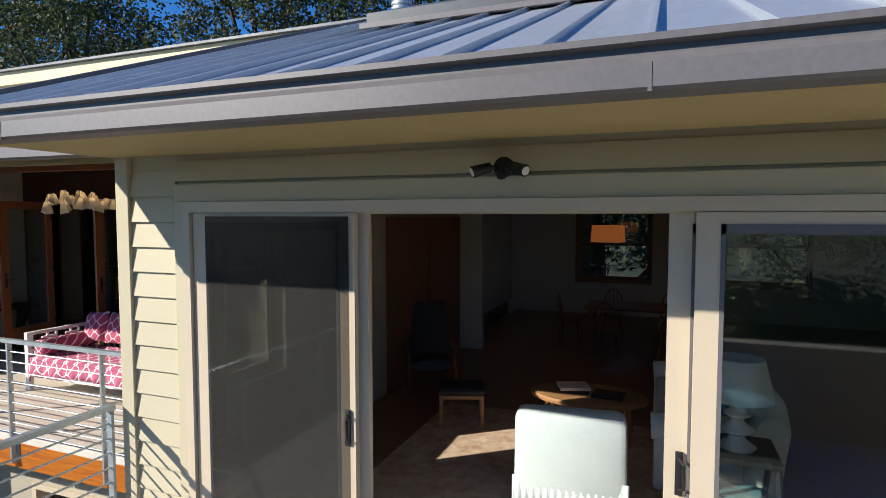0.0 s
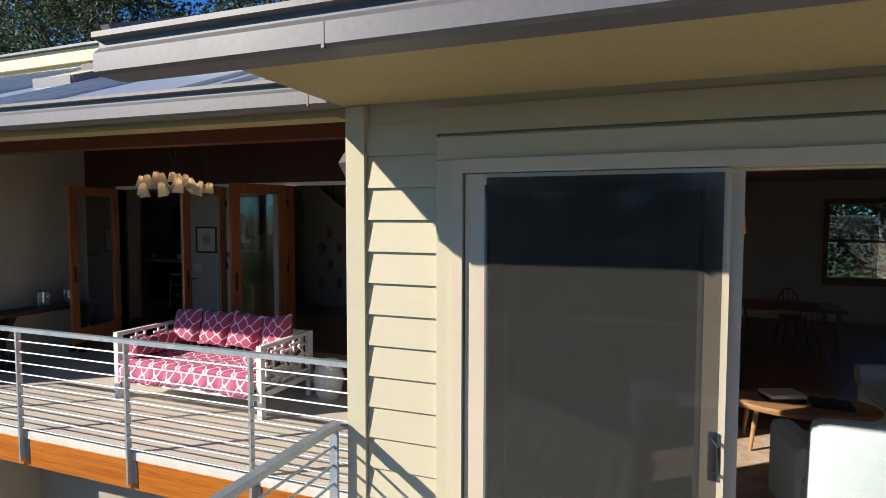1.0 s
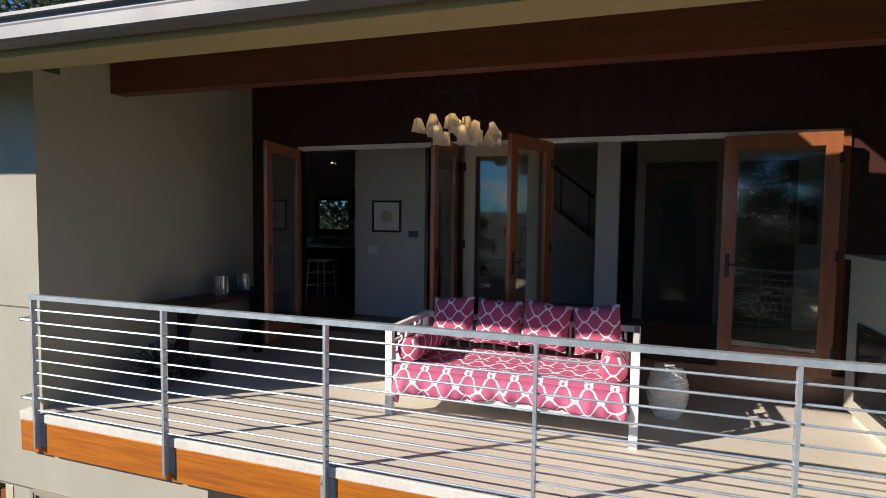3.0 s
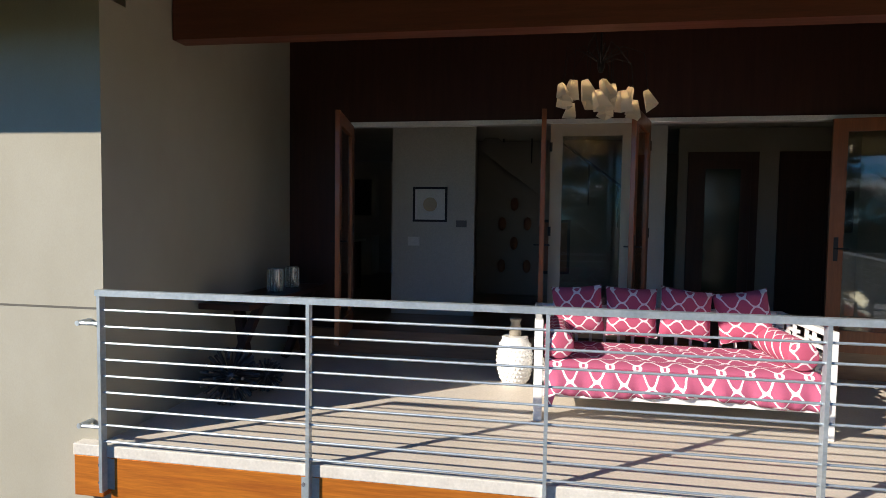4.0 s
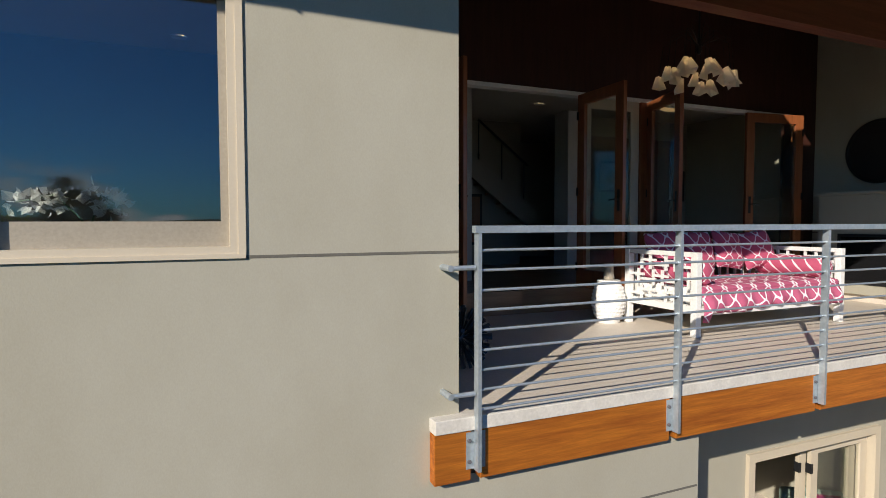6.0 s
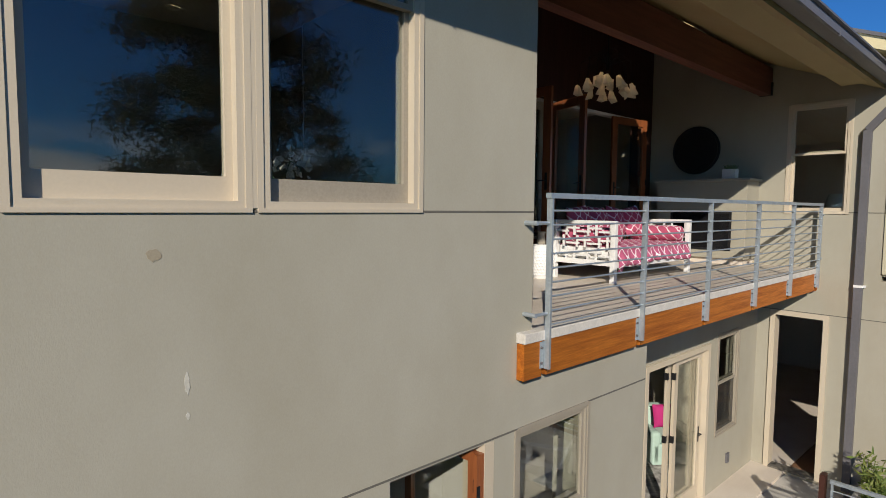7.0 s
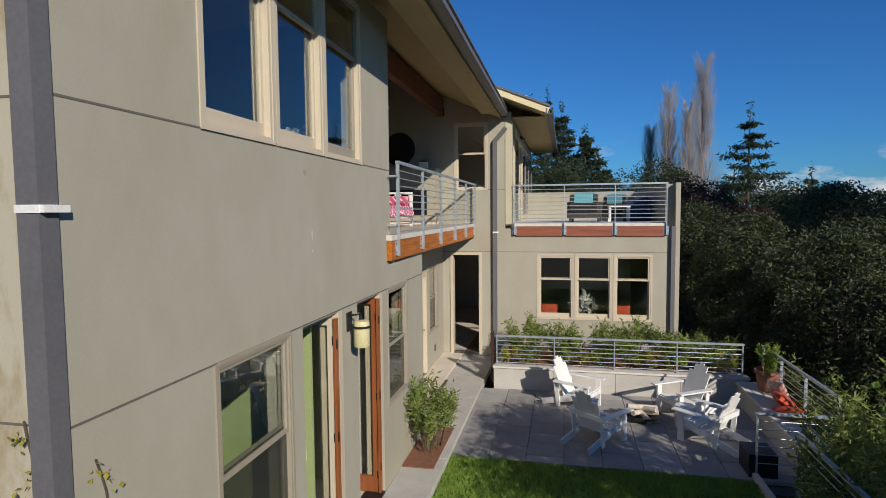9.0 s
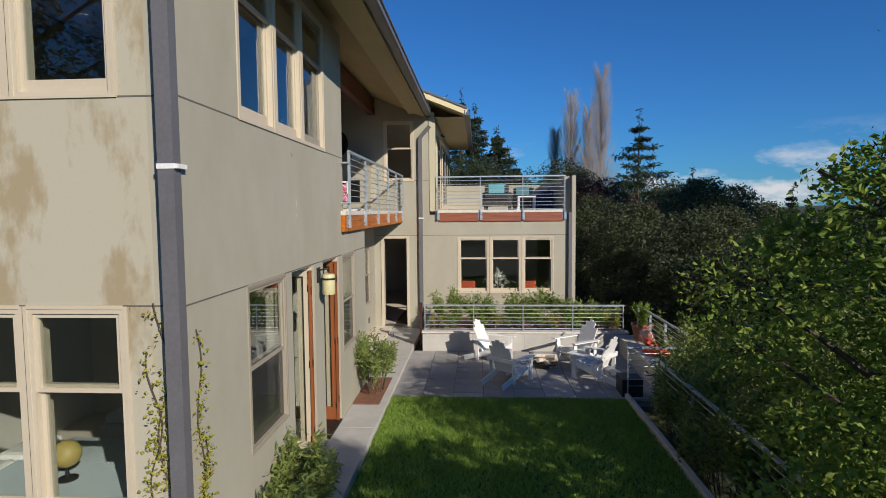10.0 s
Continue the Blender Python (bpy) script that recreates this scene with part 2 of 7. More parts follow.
def empty(name, at=(0, 0, 0), **tags):
    ob = new(name)
    ob.empty_display_size = 0.1
    ob.location = at
    return tagged(ob, **tags)


def pbox(name, parent, material, *b, bev=0.0, label=""):
    bm = bm_new()
    box(bm, *b, bev=bev)
    return part(name, bm, material, parent, label)


def sbox(name, material, *b, label="", category="", kind="structure", bev=0.0):
    bm = bm_new()
    box(bm, *b, bev=bev)
    return tagged(put(name, bm, material), label, category, "", kind)


def wall(name, axis, pos, th, u0, u1, z0, z1, holes, material, label):
    """Upright wall with openings through it. axis 'x': lies in x = pos..pos+th and runs along y."""
    us = sorted({u0, u1, *[h[0] for h in holes], *[h[1] for h in holes]})
    zs = sorted({z0, z1, *[h[2] for h in holes], *[h[3] for h in holes]})
    us = [u for u in us if u0 <= u <= u1]
    zs = [z for z in zs if z0 <= z <= z1]

    def solid(i, j):
        if not (0 <= i < len(us) - 1 and 0 <= j < len(zs) - 1):
            return False
        u, z = (us[i] + us[i + 1]) / 2, (zs[j] + zs[j + 1]) / 2
        return not any(h[0] < u < h[1] and h[2] < z < h[3] for h in holes)

    bm = bm_new()
    cache = {}

    def v(u, d, z):
        key = (u, d, z)
        if key not in cache:
            w = pos + (th if d else 0)
            cache[key] = bm.verts.new((w, u, z) if axis == "x" else (u, w, z))
        return cache[key]

    for i in range(len(us) - 1):
        for j in range(len(zs) - 1):
            if not solid(i, j):
                continue
            a, b, c, d = us[i], us[i + 1], zs[j], zs[j + 1]
            for s in (0, 1):
                bm.faces.new((v(a, s, c), v(b, s, c), v(b, s, d), v(a, s, d)))
            if not solid(i - 1, j):
                bm.faces.new((v(a, 0, c), v(a, 1, c), v(a, 1, d), v(a, 0, d)))
            if not solid(i + 1, j):
                bm.faces.new((v(b, 0, c), v(b, 1, c), v(b, 1, d), v(b, 0, d)))
            if not solid(i, j - 1):
                bm.faces.new((v(a, 0, c), v(b, 0, c), v(b, 1, c), v(a, 1, c)))
            if not solid(i, j + 1):
                bm.faces.new((v(a, 0, d), v(b, 0, d), v(b, 1, d), v(a, 1, d)))
    return tagged(put(name, bm, material), label, "wall", "", "structure")


def to_axis(ob, axis, at):
    """Places a thing that was built along x and facing -y on a wall facing -y ('y') or -x ('x')."""
    ob.location = at
    ob.rotation_euler = (0, 0, 0 if axis == "y" else radians(-90))
    return ob


def window(name, axis, at, w, h, sash=(), label="", screen=False, glassm="glass", trimw=0.05, mat_trim="trim", mid=None, rail=0.10, mat_sash=None):
    """Cream window of one unit: outer frame, two sashes (mid: height of the meeting rail) and panes. at: lower corner at the outer wall face,
    the one with the lower x (wall facing -y) or the higher y (wall facing -x)."""
    ob = empty(name, label=label or "cream painted wooden window with dark glass", category="window", kind="structure")
    d0, d1 = -0.004, 0.12
    f = trimw
    bm = bm_new()
    box(bm, 0, f, d0, d1, 0, h)
    box(bm, w - f, w, d0, d1, 0, h)
    box(bm, f, w - f, d0, d1, h - f, h)
    box(bm, f, w - f, d0, d1, 0, f * 0.7)
    part("frame", bm, mat_trim, ob)
    # thin outer bead
    bm = bm_new()
    for a, b, c, d in ((-0.022, 0.012, -0.012, h + 0.012), (w - 0.012, w + 0.022, -0.012, h + 0.012)):
        box(bm, a, b, d0 - 0.008, 0.0, c, d)
    box(bm, 0.012, w - 0.012, d0 - 0.008, 0.0, h - 0.012, h + 0.022)
    part("bead", bm, mat_trim, ob)
    pbox("sill", ob, mat_trim, -0.02, w + 0.02, d0 - 0.010, 0.0, -0.022, 0.0)
    s = 0.036
    cells = [(f * 0.7, h - f, 0.03)]
    if mid:
        cells = [(f * 0.7, mid + 0.03, 0.055), (mid - 0.03, h - f, 0.015)]
    for k, (z0, z1, y) in enumerate(cells):
        bm = bm_new()
        bot = rail if k == 0 else s
        box(bm, f, f + s, y, y + 0.045, z0, z1)
        box(bm, w - f - s, w - f, y, y + 0.045, z0, z1)
        box(bm, f + s, w - f - s, y, y + 0.045, z0, z0 + bot)
        box(bm, f + s, w - f - s, y, y + 0.045, z1 - s, z1)
        sa = part("sash", bm, mat_sash or mat_trim, ob)
        bm = bm_new()
        box(bm, f + s - 0.004, w - f - s + 0.004, y + 0.02, y + 0.026, z0 + bot - 0.004, z1 - s + 0.004)
        p = part("pane", bm, glassm, sa)
        p.visible_shadow = False
        if screen and k == 0:
            bm = bm_new()
            box(bm, f, w - f, y - 0.012, y - 0.009, z0, z1)
            p = part("insect_screen", bm, "screen", ob)
            p.visible_shadow = False
    return to_axis(ob, axis, at)


# ---------- large structure ----------
F = 3.58            # balcony and deck floor
FS = 4.06           # main south face
XW, XB = -16.17, -10.70   # main block, west and east faces
XG = -3.31          # wing, west face
YG = 2.98           # wing, south face of the upper storey
YB = 7.0            # folding-door wall
SL = 0.41           # roof slope

tagged(sbox("floor", "infloor", XW + 0.26, XB - 0.02, FS + 0.26, 13.8, F - 0.1, F + 0.02), "dark wooden upstairs floor", "floor")
wall("wall_south", "y", FS, 0.25, XW, XB, -0.3, 6.62,
     [(-14.99, -11.85, 4.52, 6.40), (-14.93, -13.80, 1.05, 2.806), (-13.54, -12.57, 0.0, 2.806), (-12.08, -11.12, 0.0, 2.806), (-10.86, XB, 1.13, 2.806)],
     "stucco", "olive-beige stucco wall with three tall windows upstairs")
wall("wall_south_lower", "y", FS, 0.25, XB, -8.85, -0.3, 3.22, [(XB, -9.88, 1.13, 2.806)], "stucco", "olive-beige stucco wall under the balcony")
wall("wall_west", "x", XW, 0.25, FS + 0.25, 14.0, -0.3, 6.58, [(4.57, 5.42, 4.52, 6.30), (4.57, 5.42, 1.02, 2.806), (5.46, 6.31, 1.02, 2.806), (5.46, 6.31, 4.52, 6.30)],
     "stucco_stain", "beige stucco wall with brown water stains")
wall("wall_balcony_west", "x", XB - 0.25, 0.25, FS + 0.25, YB + 0.2, F - 0.3, 6.70, [], "stucco", "shaded olive stucco side wall of the balcony")
wall("wall_recess", "y", 4.87, 0.2, -8.85, XG, -0.3, 3.22, [(-7.35, -5.35, 0.0, 2.48), (-4.98, -4.12, 0.9, 2.55)], "stucco", "stucco wall under the balcony with a glass door")
wall("wall_recess_side", "x", -9.0, 0.15, FS + 0.25, 5.07, 0, 3.22, [], "stucco", "short stucco return wall under the balcony")
wall("wall_wing_west", "x", XG, 0.25, -1.15, 14.0, -0.6, F - 0.13,
     [(3.79, 4.66, 0.0, 2.81), (1.36, 2.28, 1.05, 2.75), (0.38, 1.30, 1.05, 2.75), (-0.60, 0.32, 1.05, 2.75)], "stucco", "olive-beige stucco wing wall with three sash windows")
wall("wall_wing_west_upper", "x", XG, 0.25, YG + 0.17, 10.0, F - 0.13, 6.52, [(3.64, 4.52, 4.50, 6.28)], "stucco", "stucco wall of the upper wing storey")
wall("wall_wing_south", "y", YG + 0.02, 0.14, XG + 0.02, 6.0, F - 0.05, 6.55, [(-2.66, 6.0, F - 0.05, 5.98)], "siding", "painted siding wall round the sliding door")
wall("wall_wing_south_lower", "y", -1.15, 0.2, XG + 0.25, 4.4, -1.5, 4.58, [], "stucco", "stucco parapet wall of the roof deck")
wall("wall_deck_east", "x", 3.6, 0.2, -0.95, YG, F - 0.1, 4.62, [], "stucco", "low stucco parapet wall of the roof deck")
sbox("deck_corner_pier", "stucco", XG, XG + 0.25, -1.15 - 0.12, -1.16, 0, 4.6, label="stucco corner pier of the roof deck", category="pier")
wall("wall_folding", "y", YB, 0.16, XB, XG, F - 0.2, 8.3, [(-9.95, -3.85, F + 0.1, 6.24)], "panelwood", "dark red-brown wood panelled wall above folding doors")



def gable(name, x0, x1, y0, y1, z0, zt, label):
    """Wall piece whose top follows the roof slope; zt: top height at y0."""
    bm = bm_new()
    q = [[bm.verts.new((x, y, z)) for y, z in ((y0, z0), (y1, z0), (y1, zt + SL * (y1 - y0)), (y0, zt))] for x in (x0, x1)]
    for i in range(4):
        bm.faces.new((q[0][i], q[0][(i + 1) % 4], q[1][(i + 1) % 4], q[1][i]))
    bm.faces.new(q[0][::-1])
    bm.faces.new(q[1])
    return tagged(put(name, bm, "stucco"), label, "wall", "", "structure")


SPLAY = 0.007        # the long eave climbs slightly to the west
gable("wall_wing_gable", XG, XG + 0.25, YG + 0.17, 10.0, 6.52, 6.75, "stucco gable of the wing under its roof")
gable("wall_block_gable", XB - 0.25, XB, FS + 0.26, 8.0, 6.70, 6.78, "stucco gable over the balcony side wall")
gable("wall_west_gable", XW, XW + 0.25, FS + 0.26, 8.0, 6.58, 6.72, "stucco gable of the west wall")

# score lines in the stucco
bm = bm_new()
box(bm, XW - 0.002, XB + 0.001, FS - 0.0025, FS + 0.004, 4.497, 4.511)
part_of = tagged(put("trim_south_joint", bm, "joint"), "dark control joint in stucco", "joint", "", "structure")
for nm, b in (("trim_west_joint", (XW - 0.0025, XW + 0.004, FS, 13.9, 4.497, 4.511)), ("trim_west_joint_low", (XW - 0.0025, XW + 0.004, FS, 13.9, 2.815, 2.829)),
              ("trim_south_joint_low", (XW - 0.002, -8.86, FS - 0.0025, FS + 0.004, 2.815, 2.829)), ("trim_wing_joint", (XG - 0.0025, XG + 0.004, YG + 0.12, 7, 4.497, 4.511)),
              ("trim_wing_joint_low", (XG - 0.0025, XG + 0.004, -1.1, 4.86, 2.815, 2.827))):
    sbox(nm, "joint", *b, label="dark control joint in stucco", category="joint")

# filler patch and weep stain in the stucco
M["filler"] = mat("pale filler", (0.56, 0.54, 0.47), 0.9, 0, (0.46, 0.43, 0.35), 14, 90, 0.001)
M["rust"] = mat("brown stain", (0.30, 0.245, 0.165), 0.9, 0, (0.33, 0.29, 0.21), 9, 90, 0.001)
rg = random.Random(31)
for nm, x, z, rx, rz, mt, lb in (("filler_patch", -13.28, 3.69, 0.016, 0.055, "filler", "small pale filler patch in the stucco"),
                                 ("filler_patch", -13.28, 3.53, 0.010, 0.018, "filler", "small pale filler patch in the stucco"),
                                 ("stain_spot", -13.41, 4.305, 0.035, 0.03, "rust", "small brown stain on the stucco")):
    bm = bm_new()
    ring = [(math.cos(6.28319 * k / 14) * rx * rg.uniform(0.6, 1.1), math.sin(6.28319 * k / 14) * rz * rg.uniform(0.7, 1.1)) for k in range(14)]
    f0 = [bm.verts.new((x + a, FS - 0.002, z + b)) for a, b in ring]
    f1 = [bm.verts.new((x + a, FS + 0.001, z + b)) for a, b in ring]
    bm.faces.new(f0)
    for k in range(14):
        bm.faces.new((f0[k], f0[(k + 1) % 14], f1[(k + 1) % 14], f1[k]))
    tagged(put(nm, bm, mt), lb, "mark", "", "structure")

# balcony slab, edge and boards
sbox("balcony_floor", "deck", XB, XG, FS + 0.03, YB, F - 0.16, F, label="pale sealed concrete balcony floor", category="floor")
sbox("balcony_soffit", "stucco", -8.84, XG, FS + 0.04, 4.86, 3.20, F - 0.17, label="stucco underside of the balcony", category="ceiling")
bm = bm_new()
box(bm, -10.88, XG - 0.004, 3.975, FS + 0.026, F - 0.075, F + 0.004, bev=0.006)
tagged(put("balcony_edge", bm, "edge"), "pale stone edging along the balcony", "edging", "", "structure")
POSTS = [-10.63 + 1.462 * i for i in range(5)] + [-3.46]
POSTS[3], POSTS[4] = -6.23, -4.83
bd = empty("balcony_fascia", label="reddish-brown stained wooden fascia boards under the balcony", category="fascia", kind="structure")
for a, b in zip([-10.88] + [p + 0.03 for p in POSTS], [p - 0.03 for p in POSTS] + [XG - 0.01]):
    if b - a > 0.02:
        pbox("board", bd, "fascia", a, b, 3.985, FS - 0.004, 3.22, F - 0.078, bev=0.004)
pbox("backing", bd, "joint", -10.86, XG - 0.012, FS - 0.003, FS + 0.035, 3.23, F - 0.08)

# wing deck
sbox("deck_floor", "edge", XG + 0.03, 3.6, -0.95, YG + 0.02, F - 0.12, F, label="pale roof deck floor", category="floor")
bm = bm_new()
box(bm, XG - 0.05, XG + 0.026, -0.95, YG - 0.02, F - 0.075, F + 0.004, bev=0.006)
tagged(put("deck_edge", bm, "edge"), "pale stone edging along the roof deck", "edging", "", "structure")
DPOSTS = [2.90, 1.60, 0.32, -0.93]
bd = empty("deck_fascia", label="weathered red-brown wooden fascia of the roof deck", category="fascia", kind="structure")
for a, b in zip([p + 0.03 for p in DPOSTS[1:]] , [p - 0.03 for p in DPOSTS[:-1]]):
    pbox("board", bd, "fasciay", XG - 0.045, XG - 0.004, a, b, 3.24, F - 0.078, bev=0.004)
pbox("backing", bd, "joint", XG - 0.004, XG + 0.02, -0.96, YG - 0.03, 3.25, F - 0.122)


def roof(name, x0, x1, y0, y1, z_eave, th, pitch, label, under="soffit", skip=()):
    """Standing-seam shed roof rising to +y: slab, underside, seams."""
    ob = empty(name, label=label, category="roof", kind="structure")
    zt = lambda y: z_eave + SL * (y - y0)

    def slab(xa, xb, ya, yb, d0, d1, nm, material, lb=""):
        xs = sorted({xa, xb, *[q for h in skip for q in h[:2]]})
        ys = sorted({ya, yb, *[q for h in skip for q in h[2:]]})
        bm = bm_new()
        cache = {}

        def v(x, y, d):
            if (x, y, d) not in cache:
                cache[x, y, d] = bm.verts.new((x, y, zt(y) + d))
            return cache[x, y, d]

        def solid(i, j):
            if not (0 <= i < len(xs) - 1 and 0 <= j < len(ys) - 1):
                return False
            x, y = (xs[i] + xs[i + 1]) / 2, (ys[j] + ys[j + 1]) / 2
            return not any(h[0] < x < h[1] and h[2] < y < h[3] for h in skip)

        for i in range(len(xs) - 1):
            for j in range(len(ys) - 1):
                if not solid(i, j):
                    continue
                a, b, c, e = xs[i], xs[i + 1], ys[j], ys[j + 1]
                for d in (d0, d1):
                    bm.faces.new((v(a, c, d), v(b, c, d), v(b, e, d), v(a, e, d)))
                for (p, q, di, dj) in (((a, c), (a, e), -1, 0), ((b, c), (b, e), 1, 0), ((a, c), (b, c), 0, -1), ((a, e), (b, e), 0, 1)):
                    if not solid(i + di, j + dj):
                        bm.faces.new((v(*p, d0), v(*q, d0), v(*q, d1), v(*p, d1)))
        return part(nm, bm, material, ob, lb)

    slab(x0, x1, y0, y1, 0, -0.05, "metal_sheet", "roof")
    slab(x0 + 0.03, x1 - 0.03, y0 + 0.05, y1, -0.054, -th, "roof_deck", under, "ochre painted underside")
    for h in skip:
        bm = bm_new()
        for (xa, ya, xb, yb) in ((h[0], h[2], h[1], h[2]), (h[0], h[3], h[1], h[3]), (h[0], h[2], h[0], h[3]), (h[1], h[2], h[1], h[3])):
            beam_between(bm, (xa, ya, zt(ya) + 0.04), (xb, yb, zt(yb) + 0.04), 0.06, 0.14)
        part("skylight_curb", bm, "gutter", ob, "grey metal skylight curb")
        bm = bm_new()
        q = [bm.verts.new((x, y, zt(y) + 0.115)) for x, y in ((h[0], h[2]), (h[1], h[2]), (h[1], h[3]), (h[0], h[3]))]
        bm.faces.new(q)
        pn = part("skylight_pane", bm, "glass", ob, "clear skylight pane")
        pn.visible_shadow = False
    n = int((x1 - x0) / pitch)
    me = None
    for i in range(n + 1):
        x = x0 + 0.03 + i * pitch
        if any(h[0] - 0.03 < x < h[1] + 0.03 for h in skip):
            continue
        if me is None:
            bm = bm_new()
            beam_between(bm, (0, y0 + 0.03, zt(y0 + 0.03) + 0.012), (0, y1, zt(y1) + 0.012), 0.022, 0.042)
            s = part("seam", bm, "roof", ob)
            me = s.data
        else:
            s = new("seam", me)
            s.parent = ob
        s.location.x = x
    return ob


roof("roof_main", -16.9, XG - 0.002, 3.20, 8.05, 6.61, 0.20, 0.405, "blue-grey standing-seam metal roof over the balcony", skip=((-6.35, -5.55, 4.99, 5.56), (-8.85, -8.2, 4.99, 5.56)))
roof("roof_wing", -3.85, 6.0, 1.99, 9.6, 6.515, 0.17, 0.37, "blue-grey standing-seam metal roof of the wing")
# rake board of the wing and boxed soffit
bm = bm_new()
beam_between(bm, (-3.88, 1.99, 6.445), (-3.88, 9.6, 6.445 + SL * 7.61), 0.03, 0.17)
tagged(put("trim_rake", bm, "cream"), "cream painted rake board of the wing roof", "trim", "", "structure")
bm = bm_new()
beam_between(bm, (-3.905, 1.97, 6.55), (-3.905, 9.6, 6.55 + SL * 7.63), 0.05, 0.05)
tagged(put("trim_rake_cap", bm, "gutter"), "grey metal edge cap of the wing roof", "trim", "", "structure")
sbox("soffit_main", "soffit", -16.85, XG - 0.42, 3.26, 3.72, 6.485, 6.50, label="ochre painted boxed soffit under the balcony roof edge", category="ceiling")
sbox("trim_soffit_back", "soffit", -16.85, XG - 0.42, 3.695, 3.72, 6.502, 6.64, label="ochre painted back board of the boxed soffit", category="trim")
bm = bm_new()
for xa, xb, ya, yb in ((XB + 0.002, XG - 0.002, 5.56, YB - 0.002), (XB + 0.002, -8.85, 4.99, 5.56), (-8.2, -6.35, 4.99, 5.56), (-5.55, XG - 0.002, 4.99, 5.56)):
    q = [[bm.verts.new((x, y, 6.61 + SL * (y - 3.2) - d)) for y, d in ((ya, 0.206), (yb, 0.206), (yb, 0.222), (ya, 0.222))] for x in (xa, xb)]
    for i in range(4):
        bm.faces.new((q[0][i], q[0][(i + 1) % 4], q[1][(i + 1) % 4], q[1][i]))
    bm.faces.new(q[0][::-1])
    bm.faces.new(q[1])
tagged(put("ceiling_balcony", bm, "panelwood"), "dark stained boarded ceiling over the balcony", "ceiling", "", "structure")
sbox("soffit_wing", "soffit", XG - 0.03, 6.0, 2.06, YG - 0.024, 6.375, 6.40, label="ochre painted boxed soffit over the sliding door", category="ceiling")


def gutter(name, x0, x1, y, z, label):
    """Fascia gutter with a rolled lip and a hollow front, along x."""
    ob = empty(name, label=label, category="gutter", kind="structure")
    prof = [(0.13, 0.0), (0.02, 0.0), (0.0, 0.012), (0.0, 0.088), (0.028, 0.115), (0.028, 0.142), (-0.006, 0.150), (-0.006, 0.172), (0.006, 0.176), (0.012, 0.160), (0.04, 0.150), (0.04, 0.10), (0.02, 0.08), (0.02, 0.02), (0.13, 0.02)]
    bm = bm_new()
    rows = [[bm.verts.new((x, y + a, z + b)) for a, b in prof] for x in (x0, x1)]
    for i in range(len(prof)):
        j = (i + 1) % len(prof)
        bm.faces.new((rows[0][i], rows[0][j], rows[1][j], rows[1][i]))
    bm.faces.new(rows[0][::-1])
    bm.faces.new(rows[1])
    part("trough", bm, "gutter", ob)
    pbox("fascia_board", ob, "gutter", x0, x1, y + 0.132, y + 0.165, z + 0.005, z + 0.15)
    pbox("drip_board", ob, "soffit", x0 + 0.1, x1, y + 0.167, y + 0.20, z + 0.02, z + 0.10)
    x = x0 + 1.1
    while x < x1:
        bm = bm_new()
        box(bm, x - 0.006, x + 0.006, y - 0.002, y + 0.03, z - 0.002, z + 0.088)
        part("joint_sleeve", bm, "gutter", ob)
        x += 3.05
    return ob


gutter("gutter_main", -16.95, XG - 0.01, 3.07, 6.47, "grey metal gutter along the balcony roof")
gutter("gutter_wing", -3.90, 6.0, 1.90, 6.35, "grey metal gutter along the wing roof")

# solar collector and vents on the wing roof
zr = lambda y: 6.515 + SL * (y - 1.99)
so_ = empty("solar_collector", label="dark flat solar collector raised on the metal roof", category="solar panel")
bm = bm_new()
q = [[bm.verts.new((x, y, z + d)) for (y, z) in ((5.15, zr(5.15) + 0.06), (6.4, zr(6.4) + 0.06)) for d in (0, 0.12)] for x in (-2.5, 0.85)]
for f in ((0, 1, 3, 2),):
    bm.faces.new([q[0][i] for i in f])
    bm.faces.new([q[1][i] for i in f])
for i, j in ((0, 1), (1, 3), (3, 2), (2, 0)):
    bm.faces.new((q[0][i], q[0][j], q[1][j], q[1][i]))
part("panel", bm, "roofdark", so_)
pbox("front_rail", so_, "gutter", -2.55, 0.9, 5.09, 5.14, zr(5.12) + 0.03, zr(5.12) + 0.08)
for x in (-2.1, -0.9, 0.3):
    for y in (5.2, 6.2):
        pbox("foot", so_, "gutter", x - 0.02, x + 0.02, y - 0.02, y + 0.02, zr(y) - 0.01, zr(y) + 0.065)
tagged(sbox("rating_label", "white", -0.2, 0.0, 5.138, 5.148, zr(5.15) + 0.085, zr(5.15) + 0.15, kind=""), "small white plate on the solar collector", "label")
for x, y in ((1.0, 4.6), (2.6, 5.4)):
    vp = empty("vent_pipe", (x, y, zr(y) - 0.02), label="grey roof vent pipe with a rubber collar", category="pipe")
    bm = bm_new()
    lathe(bm, [(0.12, 0.02), (0.10, 0.07), (0.06, 0.10)], 18)
    part("collar", bm, "black", vp, "", True)
    bm = bm_new()
    tube(bm, (0, 0, 0.0), (0, 0, 0.42), 0.03, 14)
    part("pipe", bm, "gutter", vp, "", True)
vh = empty("vent_hood", (-3.45, 8.0, zr(8.0) - 0.55), label="ribbed grey metal vent hood behind the roof edge", category="vent")
bm = bm_new()
for i in range(5):
    lathe(bm, [(0.13, i * 0.07 + 0.5), (0.16, i * 0.07 + 0.52), (0.16, i * 0.07 + 0.55), (0.13, i * 0.07 + 0.57)], 18)
part("hood", bm, "galv", vh, "", True)

